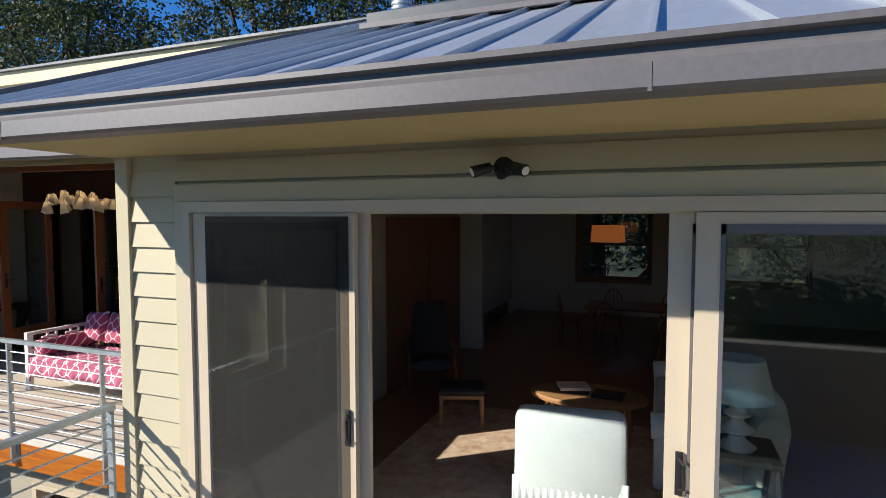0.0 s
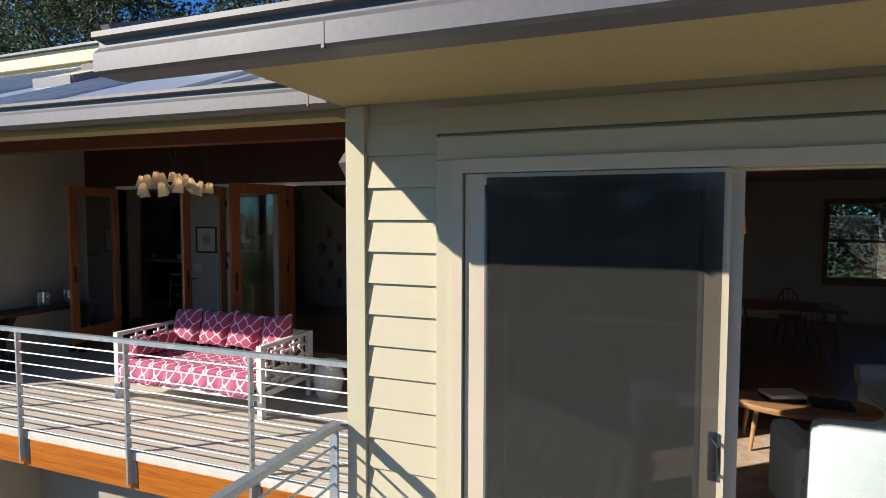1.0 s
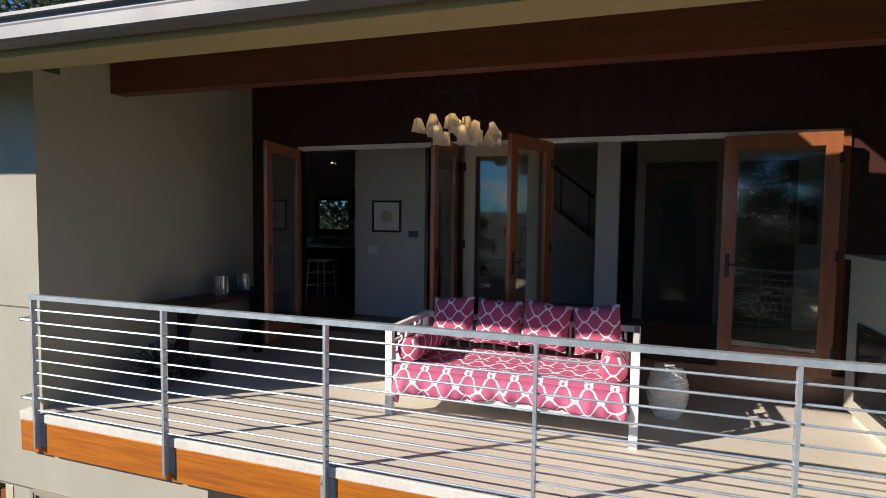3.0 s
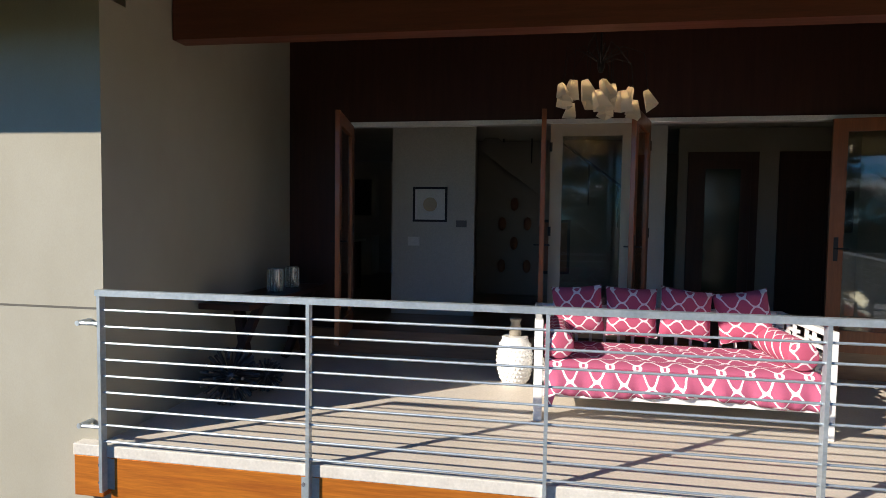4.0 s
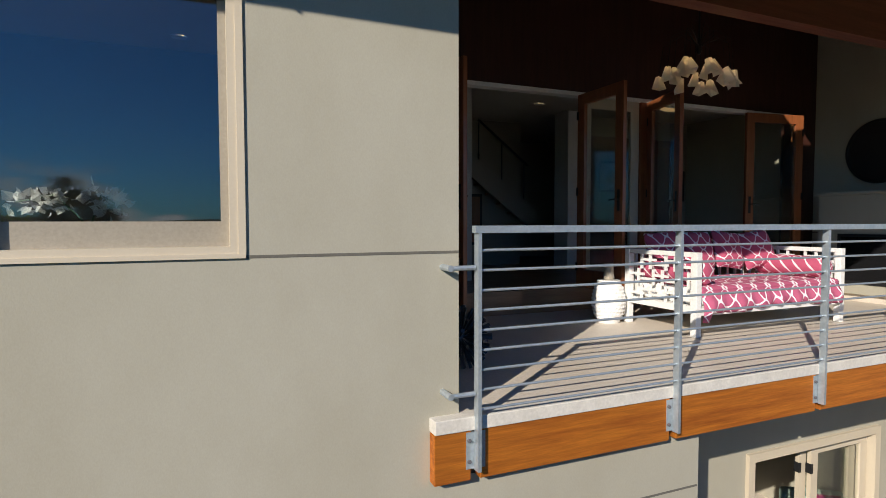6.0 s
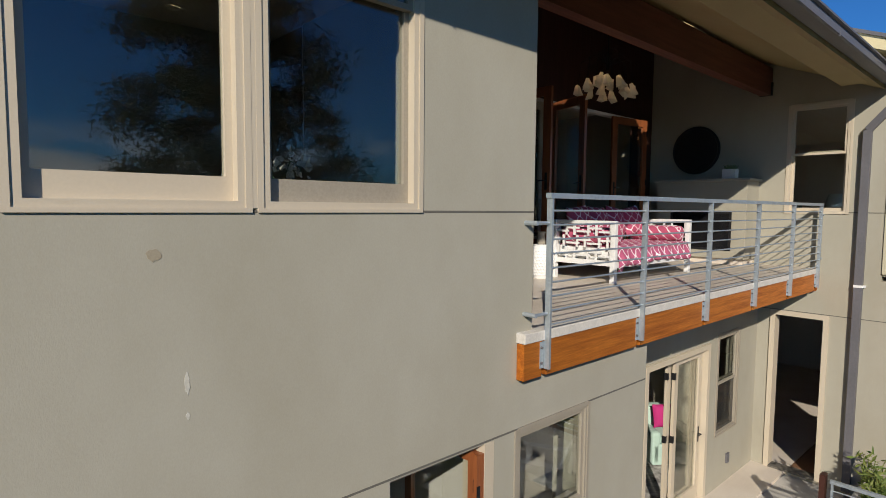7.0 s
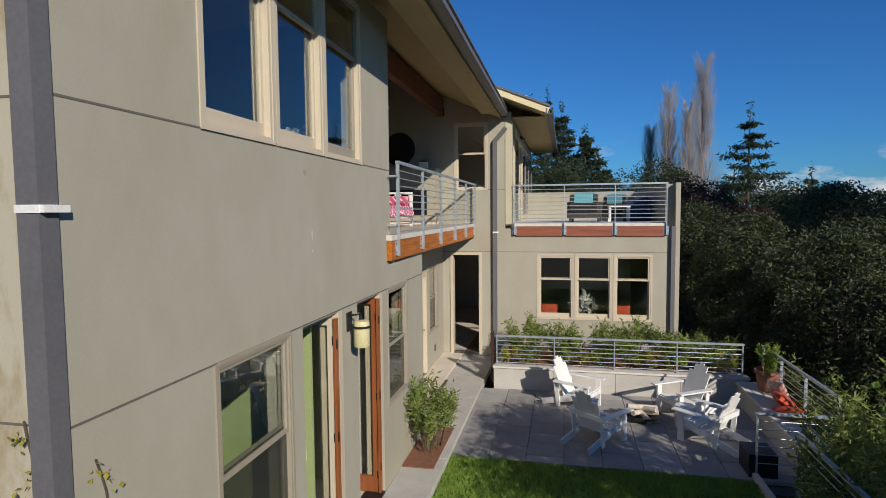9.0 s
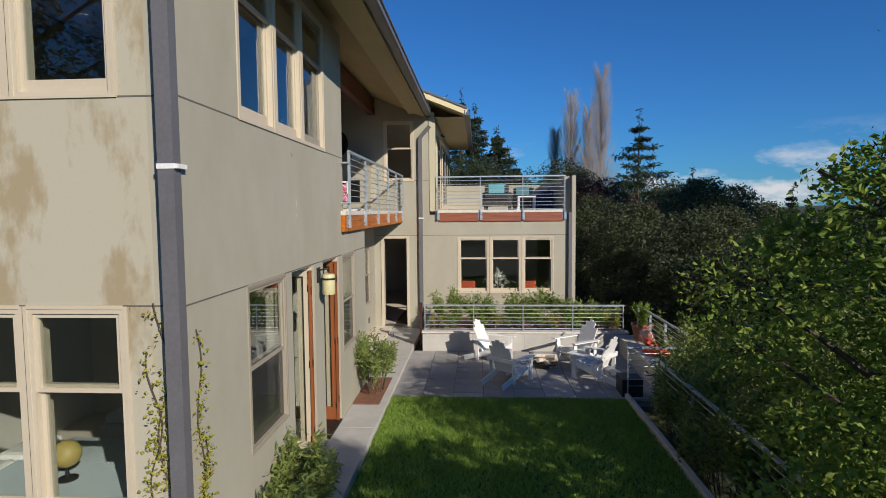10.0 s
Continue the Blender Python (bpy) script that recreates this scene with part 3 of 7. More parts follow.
# clerestory behind the main roof
cl = empty("clerestory", label="cream painted upper roof edge behind the metal roof", category="roof", kind="structure")
pbox("wall", cl, "cream", -18.0, -0.8, 8.06, 8.2, 7.4, 8.78)
pbox("band", cl, "cream", -18.0, -0.8, 7.98, 8.06, 8.72, 8.98)
pbox("roof_edge", cl, "roofdark", -18.1, -0.7, 7.90, 12.0, 8.985, 9.03)
pbox("lower_trim", cl, "gutter", -18.0, -0.8, 8.0, 8.055, 8.50, 8.62)

# balcony ceiling beam
sbox("beam", "beam", -10.69, XG - 0.005, 4.82, 4.98, 6.53, 6.985, label="red-brown stained wooden beam across the balcony", category="beam")
for x, nm in ((XG - 0.03, "beam_hanger"),):
    sbox(nm, "black", x - 0.03, x + 0.02, 4.80, 5.0, 6.50, 6.72, label="dark steel beam hanger", category="bracket")

for ob in bpy.data.objects:
    if ob.name in ("roof_main", "gutter_main", "soffit_main", "trim_soffit_back", "ceiling_balcony"):
        ob.rotation_euler.y = SPLAY
        ob.location = (-6.5 * SPLAY, 0, -0.05 - 3.4 * SPLAY)
    if ob.name == "beam":
        ob.rotation_euler.y = SPLAY
        ob.location = (-6.7 * SPLAY, 0, -7.0 * SPLAY)

# back and end closures of the house
wall("wall_north", "y", 14.0, 0.2, XW, 6.0, 0, 8.8, [(-1.58, 0.08, 4.42, 6.12), (1.63, 3.27, 4.42, 6.12), (-14.1, -13.0, 4.85, 5.85)], "inwall", "plain rear wall with windows")
sbox("wall_wing_east", "inwall", 5.9, 6.0, YG + 0.17, 14.0, 0, 8.8, label="plain end wall of the wing", category="wall")
sbox("ceiling_wing", "inwall", XG + 0.26, 5.9, YG + 0.17, 13.99, 6.55, 6.6, label="plain white ceiling of the living room", category="ceiling")
sbox("ceiling_block", "inwall", XW + 0.26, XB - 0.26, FS + 0.26, 13.99, 6.56, 6.6, label="plain ceiling of the upstairs room", category="ceiling")
sbox("ceiling_hall", "inwall", XB - 0.255, XG, YB + 0.17, 13.99, 6.56, 6.6, label="plain ceiling of the hall", category="ceiling")
sbox("floor_kitchen", "infloor", XW + 0.26, XB - 0.202, 8.205, 13.99, F + 0.022, F + 0.28, label="dark kitchen floor", category="floor")
sbox("floor_hall", "infloor", XB - 0.2, XG, YB - 0.06, 13.99, F - 0.1, F + 0.28, label="dark floor of the hall, one step up", category="floor")
sbox("floor_wing", "infloor", XG + 0.26, 5.9, YG + 0.04, 13.99, F - 0.1, F + 0.03, label="dark wooden living room floor", category="floor")
sbox("ceiling_lower", "inwall", XW + 0.26, 5.9, 5.08, 13.99, 3.1, 3.2, label="plain ceiling of the lower rooms", category="ceiling")
sbox("ceiling_lower_front", "inwall", XW + 0.26, -9.02, FS + 0.26, 5.07, 3.1, 3.2, label="plain ceiling of the lower front room", category="ceiling")
sbox("ceiling_wing_lower", "inwall", XG + 0.26, 4.4, -0.94, 5.07, 3.1, 3.2, label="plain ceiling of the lower wing room", category="ceiling")
sbox("floor_lower", "deck", XW + 0.26, 5.9, FS + 0.26, 13.99, -0.12, 0.0, label="pale floor of the lower rooms", category="floor")
sbox("floor_wing_lower", "infloor", XG + 0.26, 4.4, -0.94, FS + 0.25, -0.12, 0.0, label="floor of the lower wing room", category="floor")
sbox("wall_wing_lower_east", "inwall", 4.4, 4.6, -1.15, 14, -1.5, 3.2, label="plain end wall", category="wall")
sbox("wall_block_north", "inwall_shaded", XW + 0.26, XB - 0.26, 8.1, 8.2, F + 0.03, 6.55, label="plain inner wall upstairs", category="wall")
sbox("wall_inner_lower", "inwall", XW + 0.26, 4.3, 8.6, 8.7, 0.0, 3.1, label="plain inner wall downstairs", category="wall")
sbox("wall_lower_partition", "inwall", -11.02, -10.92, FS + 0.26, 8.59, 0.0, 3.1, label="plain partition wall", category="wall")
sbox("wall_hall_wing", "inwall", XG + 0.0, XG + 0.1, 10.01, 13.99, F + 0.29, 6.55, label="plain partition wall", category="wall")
sbox("wall_block_hall", "inwall_shaded", XB - 0.25, XB - 0.15, YB + 0.21, 8.19, F + 0.03, 6.55, label="plain partition wall", category="wall")

# ---------- ground ----------
bm = bm_new()
N = 60
gv = {}
for i in range(N + 1):
    for j in range(N + 1):
        u, w = (i / N * 2 - 1), (j / N * 2 - 1)
        x = math.copysign(abs(u) ** 3.0, u) * 1500 - 8
        y = math.copysign(abs(w) ** 3.0, w) * 1500 + 3
        z = -0.42
        d = max(max(-2.6 - y, 0), max(x - 8, 0) * 0.6, max(y - 20, 0) * 0.0)
        z -= min(d * 0.35, 9.0)
        r = math.hypot(x, y)
        z += max(0, min((r - 90) / 400, 1)) * (10 + 16 * noise.noise(Vector((x * 0.004, y * 0.004, 0.3))))
        gv[i, j] = bm.verts.new((x, y, z))
for i in range(N):
    for j in range(N):
        bm.faces.new((gv[i, j], gv[i + 1, j], gv[i + 1, j + 1], gv[i, j + 1]))
tagged(put("ground", bm, "ground", True), "dark overgrown hillside falling away from the house", "ground", "", "structure")
sbox("patio_bed", "joint", -9.80, -6.42, -2.0, 3.40, -0.30, -0.205, label="dark bedding under the pavers", category="ground")
sbox("lawn_soil", "lawn", -19, -9.80, -1.18, 3.41, -0.30, -0.17, label="dark soil under the lawn", category="ground")


# ---------- siding, doors and windows of the wing ----------
sd = empty("siding", label="olive-cream lapped wooden siding boards", category="siding", kind="structure")


def lap(x0, x1, z0, z1):
    bm = bm_new()
    pr = [(YG + 0.018, z0), (YG - 0.008, z0), (YG - 0.008, z0 + 0.004), (YG + 0.012, z1), (YG + 0.018, z1)]
    q = [[bm.verts.new((x, y, z)) for y, z in pr] for x in (x0, x1)]
    for i in range(5):
        bm.faces.new((q[0][i], q[0][(i + 1) % 5], q[1][(i + 1) % 5], q[1][i]))
    bm.faces.new(q[0][::-1])
    bm.faces.new(q[1])
    part("board", bm, "siding", sd)


for k in range(-2, 14):
    z = 5.925 - 0.175 * k
    if z + 0.172 < 6.38:
        x1 = -2.795 if z < 6.15 else 6.0
        lap(XG + 0.10, x1, max(z, F - 0.05), z + 0.172)
lap(-2.79, 6.0, 6.20, 6.34)
sbox("trim_corner", "siding", XG - 0.022, XG + 0.095, YG - 0.022, YG + 0.165, F - 0.02, 6.374, label="painted corner board at the siding edge", category="trim", bev=0.003)
sbox("trim_casing_side", "siding", -2.79, -2.70, YG - 0.026, YG + 0.02, F, 6.06, label="painted door casing", category="trim", bev=0.003)
sbox("trim_casing_head", "siding", -2.79, 6.0, YG - 0.026, YG + 0.02, 6.062, 6.18, label="painted head casing over the sliding door", category="trim", bev=0.003)

sf = empty("door_sliding", label="cream wide sliding patio door standing half open", category="door", kind="structure")
bm = bm_new()
box(bm, -2.70, -2.64, YG - 0.045, YG + 0.16, F, 6.06)
box(bm, -2.64, 6.0, YG - 0.045, YG + 0.16, 5.99, 6.06)
box(bm, -2.64, 6.0, YG - 0.02, YG + 0.16, F - 0.02, F + 0.035)
part("frame", bm, "trim", sf)


def slider(x0, x1, y, handle=None, screen=False):
    z0, z1, s = F + 0.04, 5.985, 0.105
    bm = bm_new()
    box(bm, x0, x0 + s, y, y + 0.045, z0, z1)
    box(bm, x1 - s, x1, y, y + 0.045, z0, z1)
    box(bm, x0 + s, x1 - s, y, y + 0.045, z1 - 0.055, z1)
    box(bm, x0 + s, x1 - s, y, y + 0.045, z0, z0 + 0.2)
    lf = part("panel", bm, "trim", sf)
    bm = bm_new()
    box(bm, x0 + s - 0.005, x1 - s + 0.005, y + 0.02, y + 0.027, z0 + 0.19, z1 - 0.05)
    p = part("pane", bm, "glassdoor", lf)
    p.visible_shadow = False
    bm = bm_new()
    for a, b in ((x0 + s, x0 + s + 0.02), (x1 - s - 0.02, x1 - s)):
        box(bm, a, b, y - 0.004, y + 0.02, z0 + 0.2, z1 - 0.055)
    box(bm, x0 + s, x1 - s, y - 0.004, y + 0.02, z1 - 0.10, z1 - 0.055)
    part("glazing_bead", bm, "gutter", lf)
    if screen:
        bm = bm_new()
        box(bm, x0 + 0.12, x1 - 0.03, y - 0.016, y - 0.013, z0 + 0.02, z1 - 0.02)
        p = part("insect_screen", bm, "screen", sf)
        p.visible_shadow = False
    if handle:
        bm = bm_new()
        hx = handle
        box(bm, hx - 0.018, hx + 0.018, y - 0.018, y, 4.58, 4.80, bev=0.004)
        chain(bm, [(hx, y - 0.01, 4.61), (hx + 0.02, y - 0.055, 4.63), (hx + 0.02, y - 0.055, 4.75), (hx, y - 0.01, 4.77)], [0.009] * 4)
        part("handle", bm, "black", lf, "dark bronze pull handle", True)


slider(-2.63, -1.40, YG - 0.02, -1.45, True)
slider(-2.55, -1.34, YG + 0.04)
slider(0.33, 1.95, YG + 0.04, 0.40)
slider(0.45, 2.10, YG - 0.02)
slider(2.11, 3.9, YG - 0.02)
slider(3.91, 5.9, YG - 0.02)

# motion light under the eave
sl = empty("security_light", (-0.49, YG - 0.01, 6.225), label="dark twin-head security light under the eave", category="light")
bm = bm_new()
lathe(bm, [(0.055, 0), (0.055, 0.02), (0.03, 0.035)], 16)
bmesh.ops.rotate(bm, verts=bm.verts, cent=(0, 0, 0), matrix=Matrix.Rotation(radians(90), 3, "X"))
part("base", bm, "black", sl, "", True)
for sx in (-1, 1):
    bm = bm_new()
    tube(bm, (sx * 0.03, -0.04, 0), (sx * 0.07, -0.07, -0.005), 0.012)
    tube(bm, (sx * 0.06, -0.06, 0.0), (sx * 0.14, -0.12, -0.03), 0.025, 12, 0.032)
    hd = part("lamp_head", bm, "black", sl, "", True)
    bm = bm_new()
    tube(bm, (sx * 0.141, -0.121, -0.0305), (sx * 0.144, -0.123, -0.032), 0.024, 12)
    part("lens", bm, "white", hd, "pale glass lens", True)
bm = bm_new()
lathe(bm, [(0.0, 0), (0.022, 0.008), (0.028, 0.03), (0.02, 0.05)], 12, (0, -0.06, -0.07))
part("sensor", bm, "black", sl, "", True)

# ---------- windows ----------
for nm, x, w, ms in (("window_1", -14.99, 0.99, "trim"), ("window_2", -13.93, 0.96, "trim"), ("window_3", -12.90, 1.05, "taupe")):
    ob = window(nm, "y", (x, FS, 4.52), w, 1.88, mid=1.24, rail=0.12, mat_sash=ms, label="tall cream-framed upstairs sash window with dark reflecting glass")
window("window_4", "y", (-14.93, FS, 1.05), 1.13, 1.756, trimw=0.035, mid=0.88, screen=True, label="grey-brown sash window with insect screen beside the path", mat_trim="taupe")
window("window_5", "y", (-10.86, FS, 1.13), 0.98, 1.676, trimw=0.035, mid=0.85, screen=True, label="sash window with insect screen under the balcony end", mat_trim="taupe")
window("window_6", "x", (XW, 5.42, 4.52), 0.85, 1.78, label="cream-framed west window with dark glass upstairs")
window("window_7", "x", (XW, 5.42, 1.02), 0.85, 1.786, mid=1.10, label="cream-framed lower west sash window")
window("window_8", "x", (XW, 6.31, 1.02), 0.85, 1.786, mid=1.10, label="cream-framed lower west sash window")
window("window_9", "x", (XW, 6.31, 4.52), 0.85, 1.78, label="cream-framed west window with dark glass upstairs")
window("window_10", "x", (XG, 4.52, 4.50), 0.88, 1.78, mid=0.98, rail=0.045, label="cream sash window beside the balcony fireplace")
for nm, y in (("window_11", 2.28), ("window_12", 1.30), ("window_13", 0.32)):
    window(nm, "x", (XG, y, 1.05), 0.92, 1.70, mid=1.06, label="cream sash window of the lower wing room")
window("window_14", "y", (-4.98, 4.87, 0.9), 0.86, 1.65, mid=0.85, screen=True, label="narrow sash window under the balcony", mat_trim="taupe")


def door_leaf(parent, x0, y0, x1, y1, z0, z1, material="doorwood", stile=0.13, handle=True, name="leaf"):
    """Glazed wooden door leaf standing from (x0, y0) to (x1, y1)."""
    d = Vector((x1 - x0, y1 - y0, 0))
    w = d.length
    m = Matrix.Translation((x0, y0, 0)) @ Matrix.Rotation(math.atan2(d.y, d.x), 4, "Z")
    bm = bm_new()
    t = 0.022
    box(bm, 0, stile, -t, t, z0, z1)
    box(bm, w - stile, w, -t, t, z0, z1)
    box(bm, stile, w - stile, -t, t, z1 - stile, z1)
    box(bm, stile, w - stile, -t, t, z0, z0 + 0.22)
    bm.transform(m)
    lf = part(name, bm, material, parent)
    bm = bm_new()
    box(bm, stile - 0.005, w - stile + 0.005, -0.004, 0.004, z0 + 0.215, z1 - stile + 0.005)
    bm.transform(m)
    p = part("pane", bm, "glassdoor", lf)
    p.visible_shadow = False
    if handle:
        bm = bm_new()
        hx = w - stile / 2
        for s in (-1, 1):
            box(bm, hx - 0.02, hx + 0.02, s * t - 0.004, s * t + 0.004, z0 + 0.92, z0 + 1.16)
            chain(bm, [(hx, s * (t + 0.004), z0 + 1.05), (hx, s * (t + 0.05), z0 + 1.05), (hx - 0.10, s * (t + 0.05), z0 + 1.045)], [0.008] * 3)
        bm.transform(m)
        part("handle", bm, "black", lf, "black lever handle", True)
    bm = bm_new()
    for z in (z0 + 0.25, (z0 + z1) / 2, z1 - 0.25):
        box(bm, -0.012, 0.02, -t - 0.008, t + 0.008, z - 0.05, z + 0.05)
    bm.transform(m)
    part("hinge", bm, "black", lf, "black hinges")
    return lf


Z0, Z1 = F + 0.29, 6.215
fd = empty("door_folding", label="open stained wooden folding glass doors onto the balcony", category="door", kind="structure")
bm = bm_new()
box(bm, -9.95, -3.85, YB - 0.03, YB + 0.10, 6.215, 6.262)
part("head_track", bm, "white", fd, "pale metal head track")
bm = bm_new()
box(bm, -10.02, -9.95, YB - 0.02, YB + 0.12, F + 0.28, 6.26)
part("jamb", bm, "doorwood", fd)
bm = bm_new()
box(bm, -3.85, -3.78, YB - 0.02, YB + 0.12, F + 0.28, 6.26)
part("jamb", bm, "doorwood", fd)
bm = bm_new()
box(bm, -6.76, -6.62, YB - 0.03, YB + 0.12, F + 0.28, 6.214)
part("post", bm, "doorwood", fd)
door_leaf(fd, -9.92, YB - 0.04, -9.74, 6.00, Z0, Z1)
door_leaf(fd, -7.74, YB - 0.04, -7.74, 6.14, Z0, Z1)
door_leaf(fd, -7.66, 7.02, -6.77, 7.02, Z0, Z1, "trim", handle=False, name="fixed_panel")
door_leaf(fd, -6.64, YB - 0.04, -6.92, 6.14, Z0, Z1)
door_leaf(fd, -3.90, 6.80, -4.88, 6.94, Z0, Z1)

sbox("trim_mullion", "trim", -13.978, -13.952, FS - 0.01, FS + 0.2, 4.52, 6.40, label="cream mullion between windows", category="trim")
sbox("trim_mullion_east", "trim", -12.948, -12.922, FS - 0.01, FS + 0.2, 4.52, 6.40, label="cream mullion between windows", category="trim")

# lower doors: opened inwards, seen on their hinge edges
for nm, x0, x1 in (("door_1", -13.54, -12.57), ("door_2", -12.08, -11.12)):
    d = empty(nm, label="cream door frame with an open stained wooden door", category="door", kind="structure")
    bm = bm_new()
    box(bm, x0, x0 + 0.05, FS + 0.08, FS + 0.22, 0, 2.806)
    box(bm, x1 - 0.10, x1, FS - 0.006, FS + 0.22, 0, 2.806)
    box(bm, x0 + 0.05, x1 - 0.10, FS + 0.08, FS + 0.22, 2.75, 2.806)
    part("frame", bm, "trim", d)
    door_leaf(d, x1 - 0.13, FS + 0.034, x1 - 0.15, FS + 0.84, 0.03, 2.74, "trim" if nm == "door_1" else "doorwood", 0.08, handle=True)
    pbox("edge_strip", d, "doorwood", x1 - 0.175, x1 - 0.102, FS - 0.002, FS + 0.032, 0.03, 2.74, label="stained wooden door edge")
    for z in (0.35, 1.35, 2.4):
        pbox("hinge", d, "black", x1 - 0.178, x1 - 0.145, FS - 0.008, FS - 0.003, z, z + 0.11)
    pbox("threshold", d, "black", x0 + 0.05, x1 - 0.10, FS - 0.04, FS + 0.22, 0.0, 0.03)
d = empty("door_3", label="cream glazed patio door under the balcony", category="door", kind="structure")
bm = bm_new()
box(bm, -7.35, -7.27, 4.83, 5.0, 0, 2.48)
box(bm, -5.43, -5.35, 4.83, 5.0, 0, 2.48)
box(bm, -7.27, -5.43, 4.83, 5.0, 2.40, 2.48)
part("frame", bm, "trim", d)
door_leaf(d, -6.42, 5.01, -5.52, 5.01, 0.03, 2.39, "trim", 0.1, False)
door_leaf(d, -6.34, 4.94, -5.44, 4.94, 0.03, 2.39, "trim", 0.1, True)
d = empty("door_4", label="cream framed doorway standing open to a dark room", category="door", kind="structure")
bm = bm_new()
box(bm, XG - 0.03, XG + 0.2, 4.58, 4.66, 0, 2.81)
box(bm, XG - 0.03, XG + 0.2, 3.79, 3.87, 0, 2.81)
box(bm, XG - 0.03, XG + 0.2, 3.87, 4.58, 2.73, 2.81)
part("frame", bm, "trim", d)
door_leaf(d, XG + 0.24, 3.88, XG + 0.95, 3.83, 0.03, 2.72, "panelwood", 0.14, True)
pbox("threshold", d, "joint", XG - 0.035, XG + 0.2, 3.87, 4.58, 0.0, 0.03)


# ---------- railings ----------
def railing(name, posts, side, z_floor, label, horiz, n=9, h=1.03, low=-0.30, gap=0.108, plate=True):
    """Galvanised railing. horiz: function of the run coordinate that gives (x, y)."""
    ob = empty(name, label=label, category="railing")
    run = lambda t, d=0.0: Vector((*horiz(t, d), 0))
    top = z_floor + h
    a, b = posts[0], posts[-1]
    bm = bm_new()
    beam_between(bm, run(a - 0.025) + Vector((0, 0, top - 0.02)), run(b + 0.025) + Vector((0, 0, top - 0.02)), 0.052, 0.04)
    part("top_rail", bm, "galv", ob)
    for p in posts:
        bm = bm_new()
        beam_between(bm, run(p) + Vector((0, 0, z_floor + low)), run(p) + Vector((0, 0, top - 0.041)), 0.05, 0.022, up=run(1) - run(0))
        ps = part("post", bm, "galv", ob)
        if plate:
            bm = bm_new()
            q = run(p + 0.055, side * 0.028)
            beam_between(bm, run(p - 0.06, side * 0.031) + Vector((0, 0, z_floor - 0.19)), run(p + 0.06, side * 0.031) + Vector((0, 0, z_floor - 0.19)), 0.008, 0.21)
            part("bracket", bm, "galv", ps)
            for dz in (-0.25, -0.13):
                bm = bm_new()
                c = run(p - 0.043, side * 0.026) + Vector((0, 0, z_floor + dz))
                tube(bm, c, c + (run(0, -side) - run(0)) * 0.012, 0.012, 6)
                part("bolt", bm, "gutter", ps)
    for i in range(n):
        z = top - 0.135 - gap * i
        bm = bm_new()
        tube(bm, run(a) + Vector((0, 0, z)), run(b) + Vector((0, 0, z)), 0.008, 8)
        part("rod", bm, "galv", ob)
    return ob


railing("balcony_railing", POSTS, 1, F, "galvanised steel balcony railing with thin horizontal rods", lambda t, d=0: (t, 3.955 + d), h=1.07, gap=0.111)
for z in (4.42, 3.72):
    b = empty("wall_bracket", label="small galvanised bracket holding the railing to the wall", category="bracket")
    bm = bm_new()
    tube(bm, (-10.80, 3.955, z), (-10.65, 3.955, z), 0.014)
    part("arm", bm, "galv", b, "", True)
    bm = bm_new()
    tube(bm, (-10.80, 3.94, z), (-10.80, FS, z), 0.018)
    part("anchor", bm, "galv", b, "", True)
b = empty("wall_bracket", label="small galvanised bracket holding the railing to the wing wall", category="bracket")
bm = bm_new()
tube(bm, (-3.45, 3.955, 4.47), (XG, 3.955, 4.47), 0.014)
part("arm", bm, "galv", b, "", True)
bm = bm_new()
tube(bm, (-3.45, 3.955, 3.75), (XG, 3.955, 3.75), 0.014)
part("arm", bm, "galv", b, "", True)
railing("deck_railing", DPOSTS[::-1], -1, F, "galvanised steel railing of the roof deck", lambda t, d=0: (XG - 0.075 - d, t))


# ---------- downspouts ----------
def downspout(name, path, w, d, label, straps=(), wall_axis="x"):
    ob = empty(name, label=label, category="downspout")
    bm = bm_new()
    for p, q in zip(path, path[1:]):
        beam_between(bm, p, q, w, d, up=(0, 1, 0.001) if abs(Vector(q).z - Vector(p).z) > 0.3 else (0, 0, 1))
    part("pipe", bm, "gutter", ob)
    for (x, y, z) in straps:
        bm = bm_new()
        box(bm, x - w / 2 - 0.006, x + w / 2 + 0.006, y - d / 2 - 0.006, y + d / 2 + 0.006, z - 0.02, z + 0.02)
        box(bm, x - w / 2 + 0.0, x + w / 2 + 0.035, y - d / 2 - 0.035, y - d / 2 + 0.0, z - 0.018, z + 0.018)
        part("strap", bm, "white", ob, "white painted pipe strap")
    return ob


downspout("downspout", [(XW - 0.062, 4.11, 7.0), (XW - 0.062, 4.11, 0.0)], 0.11, 0.13, "grey metal downspout at the house corner", [(XW - 0.062, 4.11, 3.94)])
downspout("downspout", [(XG - 0.10, 3.12, 6.36), (XG - 0.10, 3.12, 6.12), (XG - 0.055, 3.42, 5.78), (XG - 0.055, 3.42, 0.0)], 0.09, 0.11, "grey metal downspout bending back to the wing wall", [(XG - 0.055, 3.42, 3.35)])
downspout("downspout", [(XG - 0.06, -1.10, 3.5), (XG - 0.06, -1.10, 0.0)], 0.09, 0.10, "dark grey downspout under the roof deck corner")


